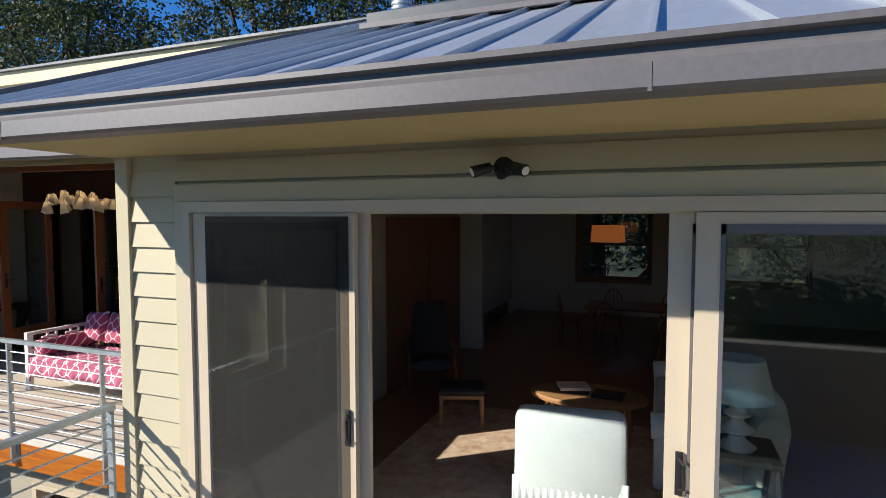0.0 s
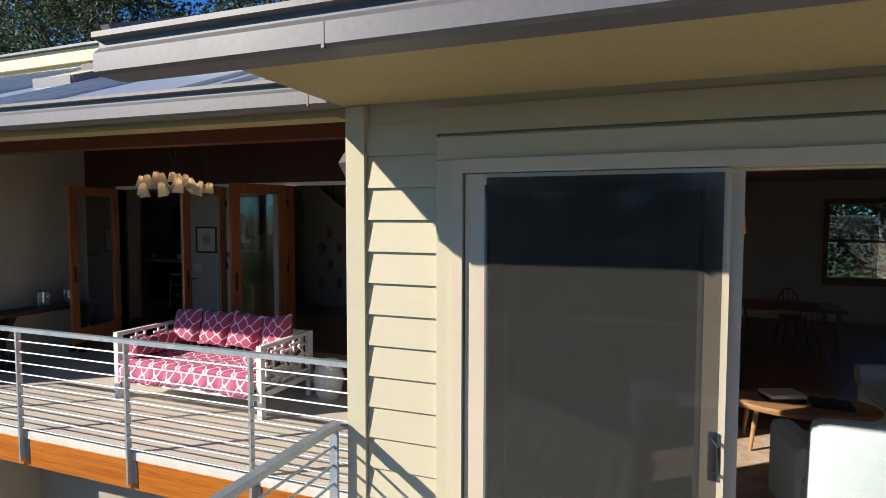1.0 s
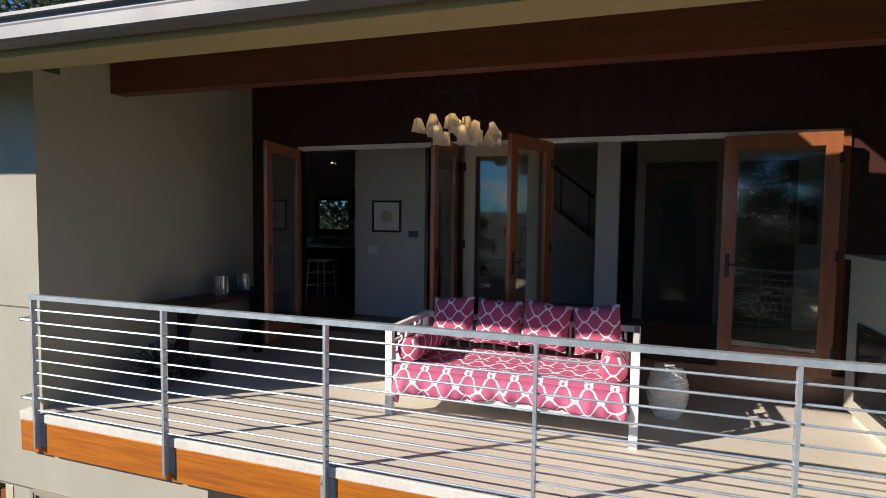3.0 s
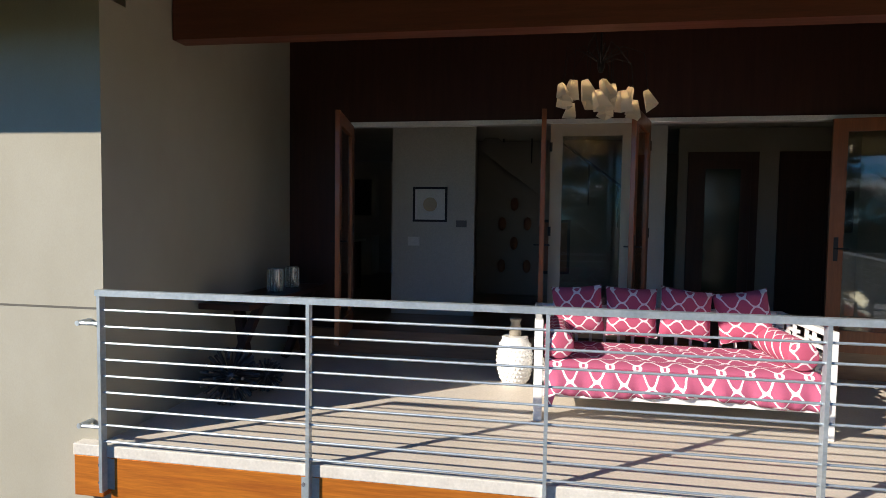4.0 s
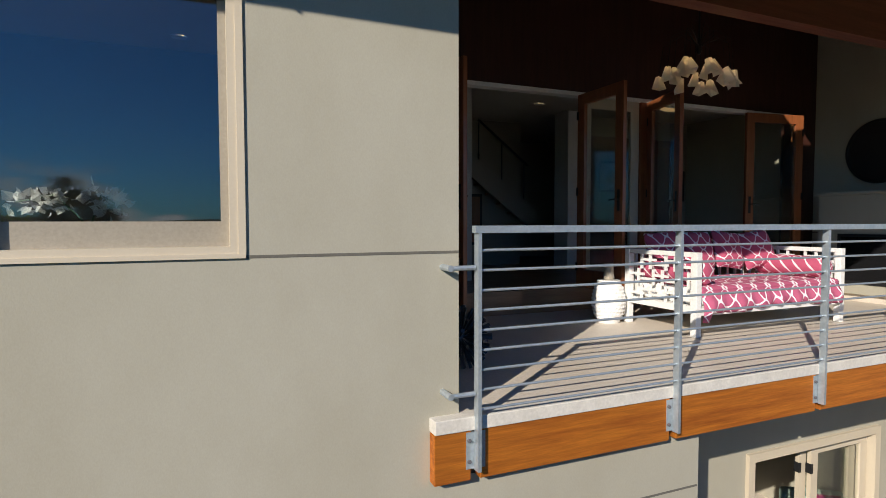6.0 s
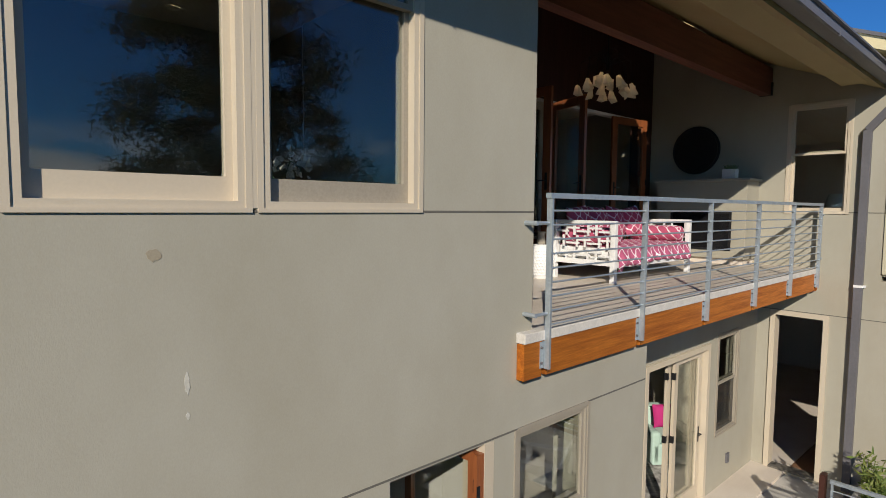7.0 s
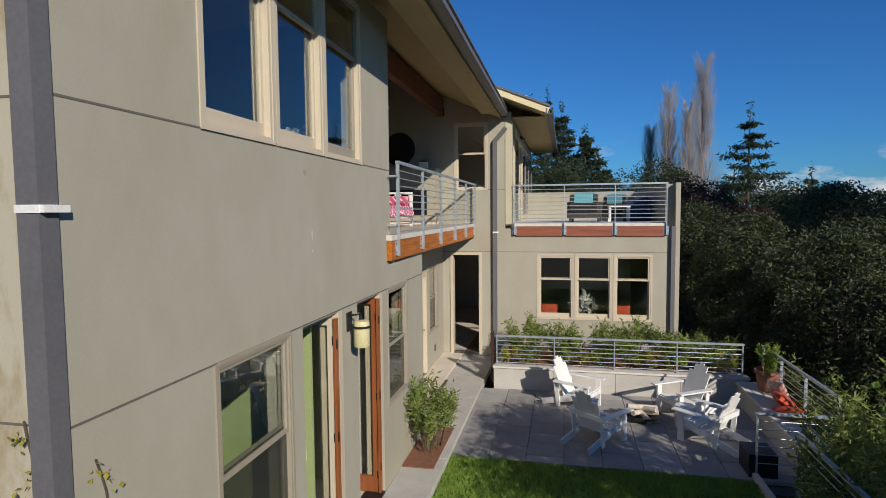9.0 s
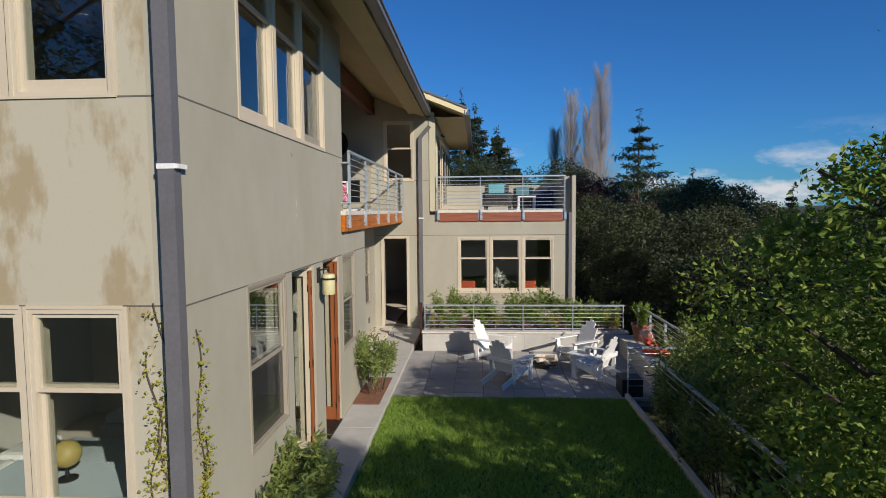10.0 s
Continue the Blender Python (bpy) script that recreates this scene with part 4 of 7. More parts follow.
# ---------- balcony things ----------
def trellis(name, base, line, w=0.20, h=0.145, k=0.10):
    """Woven cloth with a curved white trellis; the pattern follows x and y - z, so that it runs over the edge of a seat."""
    m = mat(name, base, 0.85, 0, tuple(c * 0.8 for c in base), 4, 220, 0.0004, 0.6)
    n, l = m.node_tree.nodes, m.node_tree.links.new
    p = n["Principled BSDF"]
    src = p.inputs["Base Color"].links[0].from_socket
    co = n.new("ShaderNodeTexCoord")
    se = n.new("ShaderNodeSeparateXYZ")
    l(co.outputs["Object"], se.inputs["Vector"])

    def op(kind, a, b=None):
        q = n.new("ShaderNodeMath")
        q.operation = kind
        for i, v in enumerate((a, b)):
            if v is None:
                continue
            if isinstance(v, (int, float)):
                q.inputs[i].default_value = v
            else:
                l(v, q.inputs[i])
        return q.outputs[0]

    u = op("MULTIPLY", se.outputs["X"], 2 * math.pi / w)
    v = op("MULTIPLY", op("SUBTRACT", se.outputs["Y"], se.outputs["Z"]), 2 * math.pi / h)
    wave = lambda a, f: op("COSINE", op("MULTIPLY", a, float(f)))
    # ogee lattice: round lobes above and below, drawn-out points at the sides
    gu = op("SUBTRACT", op("MULTIPLY", wave(u, 1), 1 + k), op("MULTIPLY", wave(u, 3), k))
    gv = op("ADD", op("MULTIPLY", wave(v, 1), 1 - k), op("MULTIPLY", wave(v, 3), k))
    su, sv = op("SINE", u), op("SINE", v)
    slope = op("SQRT", op("ADD", op("MULTIPLY", su, su), op("MULTIPLY", sv, sv)))
    on = op("LESS_THAN", op("ABSOLUTE", op("ADD", gu, gv)), op("ADD", op("MULTIPLY", slope, 0.24), 0.02))
    mi = n.new("ShaderNodeMixRGB")
    mi.inputs["Color2"].default_value = (*line, 1)
    l(on, mi.inputs["Fac"])
    l(src, mi.inputs["Color1"])
    l(mi.outputs["Color"], p.inputs["Base Color"])
    return m


M["pink"] = trellis("pink trellis cloth", (0.47, 0.10, 0.19), (0.84, 0.74, 0.77))
M["pinkdark"] = trellis("pink trellis cushion cloth", (0.46, 0.08, 0.15), (0.78, 0.66, 0.68), 0.185, 0.15)
M["ceramic"] = mat("white glazed ceramic", (0.80, 0.79, 0.76), 0.2, 0, (0.74, 0.73, 0.70), 6, 50, 0.0, 0.5, coat=0.4)


def pillow(bm, w, h, t, n=12):
    """Square stuffed cushion in the xz plane, corners drawn out."""
    for s in (-1, 1):
        g = {}
        for i in range(n + 1):
            for j in range(n + 1):
                u, v = i / n * 2 - 1, j / n * 2 - 1
                f = max(0.0, (1 - u ** 4) * (1 - v ** 4)) ** 0.55
                c = 1 - 0.09 * (1 - abs(u) ** 2.5 * abs(v) ** 2.5) * (abs(u) ** 6 + abs(v) ** 6) / 1.6
                g[i, j] = bm.verts.new((u * w / 2 * c, s * t / 2 * f, v * h / 2 * c + 0.006 * math.sin(7 * u) * f))
        for i in range(n):
            for j in range(n):
                bm.faces.new((g[i, j], g[i + 1, j], g[i + 1, j + 1], g[i, j + 1]))
    bmesh.ops.remove_doubles(bm, verts=bm.verts, dist=0.0015)


SX0, SX1, SY0, SY1 = -7.75, -5.66, 5.09, 6.06
day = empty("daybed", ((SX0 + SX1) / 2, SY0, F), label="white fretwork wooden daybed on the balcony", category="daybed")
W2, D = (SX1 - SX0) / 2, SY1 - SY0
for sx in (-1, 1):
    for y in (0.03, D - 0.03):
        pbox("leg", day, "white", sx * W2 - 0.034, sx * W2 + 0.034, y - 0.034, y + 0.034, 0.0, 0.80, bev=0.004)
    bm = bm_new()
    x = sx * W2
    box(bm, x - 0.024, x + 0.024, 0.064, D - 0.064, 0.755, 0.80)
    fw = part("top_rail", bm, "white", day)
    pbox("bottom_rail", day, "white", x - 0.024, x + 0.024, 0.064, D - 0.064, 0.22, 0.285)
    cells = 5
    cw = (D - 0.128) / cells
    for i in range(cells):
        for j in range(3):
            y0, z0 = 0.064 + i * cw, 0.285 + j * 0.157
            o = 0.045 if (i + j) % 2 else 0.0
            pbox("fret_bar", fw, "white", x - 0.011, x + 0.011, y0 + o, y0 + o + 0.026, z0, z0 + 0.157)
            pbox("fret_bar", fw, "white", x - 0.0105, x + 0.0105, y0 - 0.02, min(y0 + cw + 0.02, D - 0.06), z0 + 0.04 + o, z0 + 0.066 + o)
pbox("front_rail", day, "white", -W2 + 0.034, W2 - 0.034, 0.0, 0.05, 0.20, 0.275, bev=0.003)
pbox("back_rail", day, "white", -W2 + 0.034, W2 - 0.034, D - 0.05, D, 0.745, 0.80, bev=0.003)
bm = bm_new()
for i in range(16):
    x = -W2 + 0.1 + i * (2 * W2 - 0.2) / 15
    box(bm, x - 0.012, x + 0.012, D - 0.035, D - 0.012, 0.275, 0.745)
part("back_fretwork", bm, "white", day)
pbox("base_board", day, "white", -W2 + 0.034, W2 - 0.034, 0.05, D - 0.05, 0.235, 0.285)
# draped cover over the mattress
bm = bm_new()
NX, prof = 72, []
for j in range(9):
    prof.append((-0.012 - 0.02 * math.sin(j * 0.6), 0.235 + j * 0.024))
prof += [(0.0, 0.445), (0.02, 0.465), (0.06, 0.475)]
prof += [(0.06 + (D - 0.14) * q / 14, 0.475 + 0.008 * math.sin(q * 1.7)) for q in range(1, 15)]
g = []
for i in range(NX + 1):
    x = -W2 + 0.05 + (2 * W2 - 0.1) * i / NX
    col = []
    for j, (y, z) in enumerate(prof):
        drop = max(0, 1 - j / 9)
        fold = drop * (0.018 * math.sin(x * 21 + 1.3 * math.sin(x * 5)) + 0.010 * math.sin(x * 47))
        hem = drop * drop * (0.02 * math.sin(x * 4.2 + 1) + (-0.10 if x < -W2 + 0.12 else 0))
        col.append(bm.verts.new((x, y - fold - 0.012 * drop, z + hem)))
    g.append(col)
for i in range(NX):
    for j in range(len(prof) - 1):
        bm.faces.new((g[i][j], g[i + 1][j], g[i + 1][j + 1], g[i][j + 1]))
cv = part("cover", bm, "pink", day, "pink cover with a white trellis pattern hanging in folds", True)
so = cv.modifiers.new("thick", "SOLIDIFY")
so.thickness = 0.006
pbox("mattress", day, "white", -W2 + 0.06, W2 - 0.06, 0.03, D - 0.06, 0.29, 0.458, bev=0.02)
for sx in (-1, 1):
    bm = bm_new()
    lathe(bm, [(0.0, -0.42), (0.085, -0.418), (0.108, -0.40), (0.114, -0.35), (0.116, 0.0), (0.114, 0.35), (0.108, 0.40), (0.085, 0.418), (0.0, 0.42)], 22)
    bmesh.ops.rotate(bm, verts=bm.verts, cent=(0, 0, 0), matrix=Matrix.Rotation(radians(90), 3, "X"))
    bo = put("bolster", bm, "pinkdark", True)
    bo.location = (day.location.x + sx * (W2 - 0.165), SY0 + 0.47, F + 0.475 + 0.118)
    tagged(bo, "round pink trellis bolster cushion on the daybed", "cushion", "daybed cushions")
for i, (x, tilt) in enumerate(((-0.70, -5), (-0.235, 2), (0.225, 7), (0.70, -9))):
    bm = bm_new()
    pillow(bm, 0.45, 0.45, 0.18)
    pl = put("cushion", bm, "pinkdark", True)
    pl.location = (day.location.x + x, SY1 - 0.19, F + 0.475 + 0.295)
    pl.rotation_euler = (radians(-17), radians(tilt), radians(tilt * 0.6))
    tagged(pl, "square pink trellis cushion leaning on the daybed back", "cushion", "daybed cushions")


def stool(at):
    ob = empty("garden_stool", at, label="white pierced ceramic garden stool", category="stool", group="garden stools")
    pr = [(0.115, 0.0), (0.125, 0.02), (0.15, 0.08), (0.172, 0.16), (0.178, 0.23), (0.172, 0.30), (0.15, 0.38), (0.128, 0.43), (0.12, 0.45)]
    bm = bm_new()
    lathe(bm, pr, 32)
    part("body", bm, "ceramic", ob, "", True)
    bm = bm_new()
    lathe(bm, [(0.122, 0.44), (0.128, 0.45), (0.12, 0.462), (0.0, 0.468)], 32)
    part("top", bm, "ceramic", ob, "", True)
    bm = bm_new()
    for r in range(9):
        z = 0.06 + r * 0.04
        rad = next(a[0] + (b[0] - a[0]) * (z - a[1]) / (b[1] - a[1]) for a, b in zip(pr, pr[1:]) if a[1] <= z <= b[1])
        for c in range(26):
            an = 6.28319 * (c + 0.5 * (r % 2)) / 26
            m = Matrix.Translation((math.cos(an) * rad, math.sin(an) * rad, z)) @ Matrix.Rotation(an, 4, "Z") @ Matrix.Scale(0.5, 4, (1, 0, 0))
            bmesh.ops.create_icosphere(bm, subdivisions=1, radius=0.016, matrix=m)
    part("boss_band", bm, "ceramic", ob, "raised ceramic bosses", True)
    return ob


st = stool((-7.97, 6.10, F))
copy_thing(st, pose(-5.38, 6.02, F))
bm = bm_new()
lathe(bm, [(0.055, 0), (0.06, 0.02), (0.045, 0.12), (0.06, 0.16), (0.05, 0.17)], 16)
vs = put("vase", bm, M["taupe"], True)
vs.location = (-7.97, 6.10, F + 0.468)
tagged(vs, "small grey-brown ceramic vase on the garden stool", "vase")

# fireplace block against the wing wall
fp = empty("fireplace", label="stucco outdoor fireplace block with a dark firebox", category="fireplace")
bm = bm_new()
box(bm, -3.86, XG - 0.001, 4.95, 6.55, F + 0.10, 5.03, bev=0.004)
part("body", bm, "stucco", fp)
pbox("hearth_base", fp, "deck", -3.80, XG - 0.001, 5.0, 6.5, F, F + 0.098)
pbox("mantel", fp, "stucco", -3.90, XG - 0.001, 4.90, 6.60, 5.032, 5.075, bev=0.004)
bm = bm_new()
box(bm, -3.874, -3.862, 5.18, 5.22, F + 0.24, F + 0.92)
box(bm, -3.874, -3.862, 6.23, 6.27, F + 0.24, F + 0.92)
box(bm, -3.874, -3.862, 5.22, 6.23, F + 0.88, F + 0.92)
box(bm, -3.874, -3.862, 5.22, 6.23, F + 0.24, F + 0.28)
part("firebox_frame", bm, "black", fp, "black metal firebox frame")
M["fireglass"] = mat("dark firebox glass", (0.012, 0.012, 0.013), 0.05, 0, None, 4, 30, speck=0.05)
pbox("firebox", fp, "fireglass", -3.868, -3.863, 5.22, 6.23, F + 0.28, F + 0.88, label="dark firebox opening")
pt = empty("planter_box", (-3.70, 5.30, 5.075), label="small white square planter with a succulent on the mantel", category="planter")
pbox("pot", pt, "white", -0.08, 0.08, -0.11, 0.11, 0.0, 0.17, bev=0.006)
bm = bm_new()
for i in range(26):
    an, rr = i * 2.4, 0.02 + 0.003 * i
    c = Vector((math.cos(an) * rr, math.sin(an) * rr, 0.175))
    tube(bm, c, c * 1.5 + Vector((0, 0, 0.02 - 0.10 * 0 + 0.06)) - Vector((0, 0, 0.1)), 0.014, 5, 0.003)
M["succulent"] = mat("succulent green", (0.10, 0.16, 0.08), 0.5, 0, (0.07, 0.12, 0.06), 8, 40)
part("succulent", bm, "succulent", pt)
mr = empty("wall_mirror", (XG - 0.002, 6.08, 5.65), label="round dark-rimmed mirror over the fireplace", category="mirror")
mr.rotation_euler = (0, radians(-90), 0)
M["mirror"] = mat("mirror", (0.9, 0.9, 0.9), 0.02, 1.0, (0.88, 0.88, 0.88), 1, 10)
bm = bm_new()
lathe(bm, [(0.40, 0.0), (0.44, 0.0), (0.45, 0.02), (0.44, 0.04), (0.41, 0.045), (0.40, 0.03)], 48)
part("rim", bm, "black", mr, "", True)
bm = bm_new()
lathe(bm, [(0.0, 0.005), (0.405, 0.005), (0.405, 0.022), (0.0, 0.022)], 48)
part("glass", bm, "mirror", mr, "mirror glass")

# chandelier
M["paper"] = bpy.data.materials.new("white paper shade")
M["paper"].use_nodes = True
pn_, pk_ = M["paper"].node_tree.nodes, M["paper"].node_tree.links.new
pn_["Principled BSDF"].inputs["Base Color"].default_value = (0.72, 0.68, 0.60, 1)
pn_["Principled BSDF"].inputs["Roughness"].default_value = 0.8
tr_ = pn_.new("ShaderNodeBsdfTranslucent")
tr_.inputs["Color"].default_value = (0.80, 0.74, 0.62, 1)
mx_ = pn_.new("ShaderNodeMixShader")
mx_.inputs["Fac"].default_value = 0.5
pk_(pn_["Principled BSDF"].outputs["BSDF"], mx_.inputs[1])
pk_(tr_.outputs["BSDF"], mx_.inputs[2])
pk_(mx_.outputs["Shader"], pn_["Material Output"].inputs["Surface"])
M["bulb"] = glow("warm bulb", (1.0, 0.66, 0.32), 7.0)
ch = empty("chandelier", (-7.29, 5.57, 6.09), label="branching chandelier with small folded white paper shades", category="chandelier")
ceil_z = 6.39 + SL * (5.57 - 3.2)
bm = bm_new()
tube(bm, (0, 0, 0.35), (0, 0, ceil_z - 6.09), 0.010)
lathe(bm, [(0.015, 0.30), (0.03, 0.34), (0.028, 0.38), (0.012, 0.44)], 12)
part("stem", bm, "black", ch, "", True)
rg = random.Random(11)
for i in range(17):
    an = i * 2.39996
    rad = 0.04 + 0.38 * math.sqrt((i + 0.3) / 17)
    zz = 0.20 - 0.36 * rad + rg.uniform(-0.08, 0.07)
    c = Vector((math.cos(an) * rad, math.sin(an) * rad, zz))
    bm = bm_new()
    chain(bm, [(0, 0, 0.37), c * 0.45 + Vector((0, 0, 0.55 - 0.2 * rg.random())), c * 0.9 + Vector((0, 0, 0.36)), c + Vector((0, 0, 0.05))], [0.004, 0.0035, 0.003, 0.003], 5)
    arm = part("arm", bm, "black", ch)
    tilt = Matrix.Rotation(rg.uniform(-0.35, 0.35), 3, "X") @ Matrix.Rotation(rg.uniform(-0.35, 0.35), 3, "Y") @ Matrix.Rotation(rg.uniform(0, 1.5), 3, "Z")
    bm = bm_new()
    dip = [rg.uniform(-0.03, 0.03) for _ in range(4)]
    a = [bm.verts.new(c + tilt @ Vector((x * 0.026, y * 0.020, 0.05))) for x, y in ((-1, -1), (1, -1), (1, 1), (-1, 1))]
    b = [bm.verts.new(c + tilt @ Vector((x * 0.058, y * 0.046, -0.09 + dip[q]))) for q, (x, y) in enumerate(((-1, -1), (1, -1), (1, 1), (-1, 1)))]
    for q in range(4):
        bm.faces.new((a[q], a[(q + 1) % 4], b[(q + 1) % 4], b[q]))
    sh = part("shade", bm, "paper", arm, "folded white paper shade")
    bm = bm_new()
    bmesh.ops.create_icosphere(bm, subdivisions=1, radius=0.012, matrix=Matrix.Translation(c + tilt @ Vector((0, 0, 0.02))))
    part("bulb", bm, "bulb", arm, "small warm bulb")

# console table and what stands on and under it
cn = empty("console_table", (-10.44, 6.0, F), label="dark wooden console table against the balcony side wall", category="table")
pbox("top", cn, "panelwood", -0.24, 0.24, -0.88, 0.88, 0.76, 0.81, bev=0.004)
for y in (-0.62, 0.62):
    bm = bm_new()
    beam_between(bm, (-0.12, y - 0.05, 0.0), (0.12, y + 0.16, 0.76), 0.07, 0.09, up=(0, 1, 0))
    part("leg", bm, "panelwood", cn)
    bm = bm_new()
    beam_between(bm, (0.14, y - 0.05, 0.0), (-0.10, y + 0.16, 0.76), 0.07, 0.09, up=(0, 1, 0))
    part("leg", bm, "panelwood", cn)
M["silver"] = mat("ribbed mercury glass", (0.6, 0.6, 0.58), 0.2, 0.8, (0.5, 0.5, 0.48), 12, 60)
for y, s in ((6.05, 1.0), (6.45, 0.95)):
    c = empty("candle_holder", (-10.42, y, F + 0.81), label="ribbed silver glass candle holder", category="candle holder", group="candle holders")
    bm = bm_new()
    lathe(bm, [(0.07 * s, 0), (0.075 * s, 0.01), (0.075 * s, 0.235 * s), (0.068 * s, 0.24 * s), (0.066 * s, 0.03)], 24)
    part("glass", bm, "silver", c, "", True)
    bm = bm_new()
    for i in range(16):
        an = 6.28319 * i / 16
        tube(bm, (math.cos(an) * 0.077 * s, math.sin(an) * 0.077 * s, 0.01), (math.cos(an) * 0.077 * s, math.sin(an) * 0.077 * s, 0.23 * s), 0.005, 5)
    part("rib", bm, "silver", c)
M["urchin"] = mat("dark spiky metal", (0.10, 0.10, 0.11), 0.35, 0.7, None, 9, 60)
for at, r in (((-10.28, 4.95, F), 0.24), ((-10.16, 5.35, F), 0.15)):
    u = empty("spiked_ball", (at[0], at[1], at[2] + r), label="dark spiky metal ball ornament on the floor", category="ornament", group="spiked balls")
    bm = bm_new()
    bmesh.ops.create_icosphere(bm, subdivisions=2, radius=r * 0.3)
    part("core", bm, "urchin", u, "", True)
    bm = bm_new()
    tube(bm, (0, 0, r * 0.28), (0, 0, r), r * 0.035, 5, r * 0.06)
    sp = part("spike", bm, "urchin", u)
    for i in range(90):
        z = 1 - 2 * (i + 0.5) / 90
        an = i * 2.39996
        d = Vector((math.cos(an) * math.sqrt(1 - z * z), math.sin(an) * math.sqrt(1 - z * z), z))
        o = sp if i == 0 else new("spike", sp.data)
        o.parent = u
        o.rotation_euler = d.to_track_quat("Z", "Y").to_euler()

# roof deck things
wk = empty("wicker_chair", (-1.4, 1.0, F), label="dark woven lounge chair with a teal cushion on the roof deck", category="chair")
M["wicker"] = mat("dark wicker", (0.06, 0.055, 0.05), 0.7, 0, (0.035, 0.03, 0.03), 20, 90, 0.003)
M["teal"] = mat("teal cloth", (0.06, 0.20, 0.25), 0.85, 0, (0.18, 0.42, 0.44), 9, 150, 0.0006)
M["towel"] = mat("turquoise towel", (0.16, 0.42, 0.47), 0.9, 0, (0.12, 0.34, 0.39), 6, 160, 0.001)
M["navy"] = mat("navy cover cloth", (0.02, 0.035, 0.09), 0.7, 0, (0.015, 0.026, 0.07), 5, 120, 0.001)
pbox("seat", wk, "wicker", -0.36, 0.36, -0.40, 0.40, 0.12, 0.32, bev=0.02)
pbox("backrest", wk, "wicker", 0.30, 0.42, -0.40, 0.40, 0.30, 0.80, bev=0.03)
for s in (-1, 1):
    pbox("arm", wk, "wicker", -0.36, 0.36, s * 0.42 - 0.06, s * 0.42 + 0.06, 0.12, 0.58, bev=0.02)
    for x in (-0.3, 0.3):
        pbox("leg", wk, "wicker", x - 0.03, x + 0.03, s * 0.4 - 0.03, s * 0.4 + 0.03, 0.0, 0.12)
pbox("cushion", wk, "teal", -0.34, 0.29, -0.35, 0.35, 0.322, 0.42, bev=0.03, label="teal seat cushion")
bm = bm_new()
box(bm, 0.16, 0.29, -0.30, 0.30, 0.43, 0.86, bev=0.04)
part("back_cushion", bm, "teal", wk, "pale teal back cushion")
bm = bm_new()
box(bm, -0.385, -0.362, -0.30, 0.28, 0.16, 0.60, bev=0.008)
box(bm, -0.385, -0.16, -0.30, 0.28, 0.425, 0.60, bev=0.05)
part("throw", bm, "teal", wk, "teal throw hanging over the front of the seat")
bm = bm_new()
box(bm, 0.424, 0.440, -0.26, 0.26, 0.55, 0.815, bev=0.004)
box(bm, 0.27, 0.440, -0.26, 0.26, 0.816, 0.835, bev=0.006)
part("towel", bm, "towel", wk, "turquoise towel hung over the chair back")
for k in range(6):
    pbox("weave_band", wk, "black", 0.421, 0.428, -0.38, 0.38, 0.335 + 0.075 * k, 0.36 + 0.075 * k)
cc = empty("covered_chair", (-0.75, -0.52, F), label="chair under a navy blue fabric cover on the roof deck", category="chair")
bm = bm_new()
box(bm, -0.40, 0.40, -0.36, 0.36, 0.0, 0.50, bev=0.03)
bmesh.ops.subdivide_edges(bm, edges=bm.edges, cuts=3, use_grid_fill=True)
for v in bm.verts:
    if v.co.z > 0.25:
        v.co.z += 0.16 * (0.36 - v.co.y) / 0.72 + 0.18 * max(v.co.x, 0)
    v.co += Vector(noise.noise_vector(v.co * 4)) * 0.018
    v.co.z = max(v.co.z, 0.0)
part("cover", bm, "navy", cc, "", True)
dt = empty("side_table", (-1.4, 0.05, F), label="white low side table on the roof deck", category="table")
pbox("top", dt, "white", -0.28, 0.28, -0.30, 0.30, 0.42, 0.46, bev=0.005)
for x in (-0.24, 0.24):
    for y in (-0.26, 0.26):
        pbox("leg", dt, "white", x - 0.025, x + 0.025, y - 0.025, y + 0.025, 0.0, 0.42)
wk.rotation_euler = (0, 0, radians(172))
c2 = copy_thing(wk, pose(0.9, -0.2, F, 0, 0, 150))
c2["label"] = "dark woven lounge chair turned aside with a teal cushion"


# ---------- plants ----------
def foliage(name, col, col2, shine=0.62):
    m = bpy.data.materials.new(name)
    m.use_nodes = True
    n, k = m.node_tree.nodes, m.node_tree.links.new
    p = n["Principled BSDF"]
    ge = n.new("ShaderNodeNewGeometry")
    mi = n.new("ShaderNodeMixRGB")
    mi.inputs["Color1"].default_value, mi.inputs["Color2"].default_value = (*col, 1), (*col2, 1)
    k(ge.outputs["Random Per Island"], mi.inputs["Fac"])
    k(mi.outputs["Color"], p.inputs["Base Color"])
    p.inputs["Roughness"].default_value = shine
    t = n.new("ShaderNodeBsdfTranslucent")
    k(mi.outputs["Color"], t.inputs["Color"])
    x = n.new("ShaderNodeMixShader")
    x.inputs["Fac"].default_value = 0.4
    o = n["Material Output"]
    k(p.outputs["BSDF"], x.inputs[1])
    k(t.outputs["BSDF"], x.inputs[2])
    k(x.outputs["Shader"], o.inputs["Surface"])
    return m


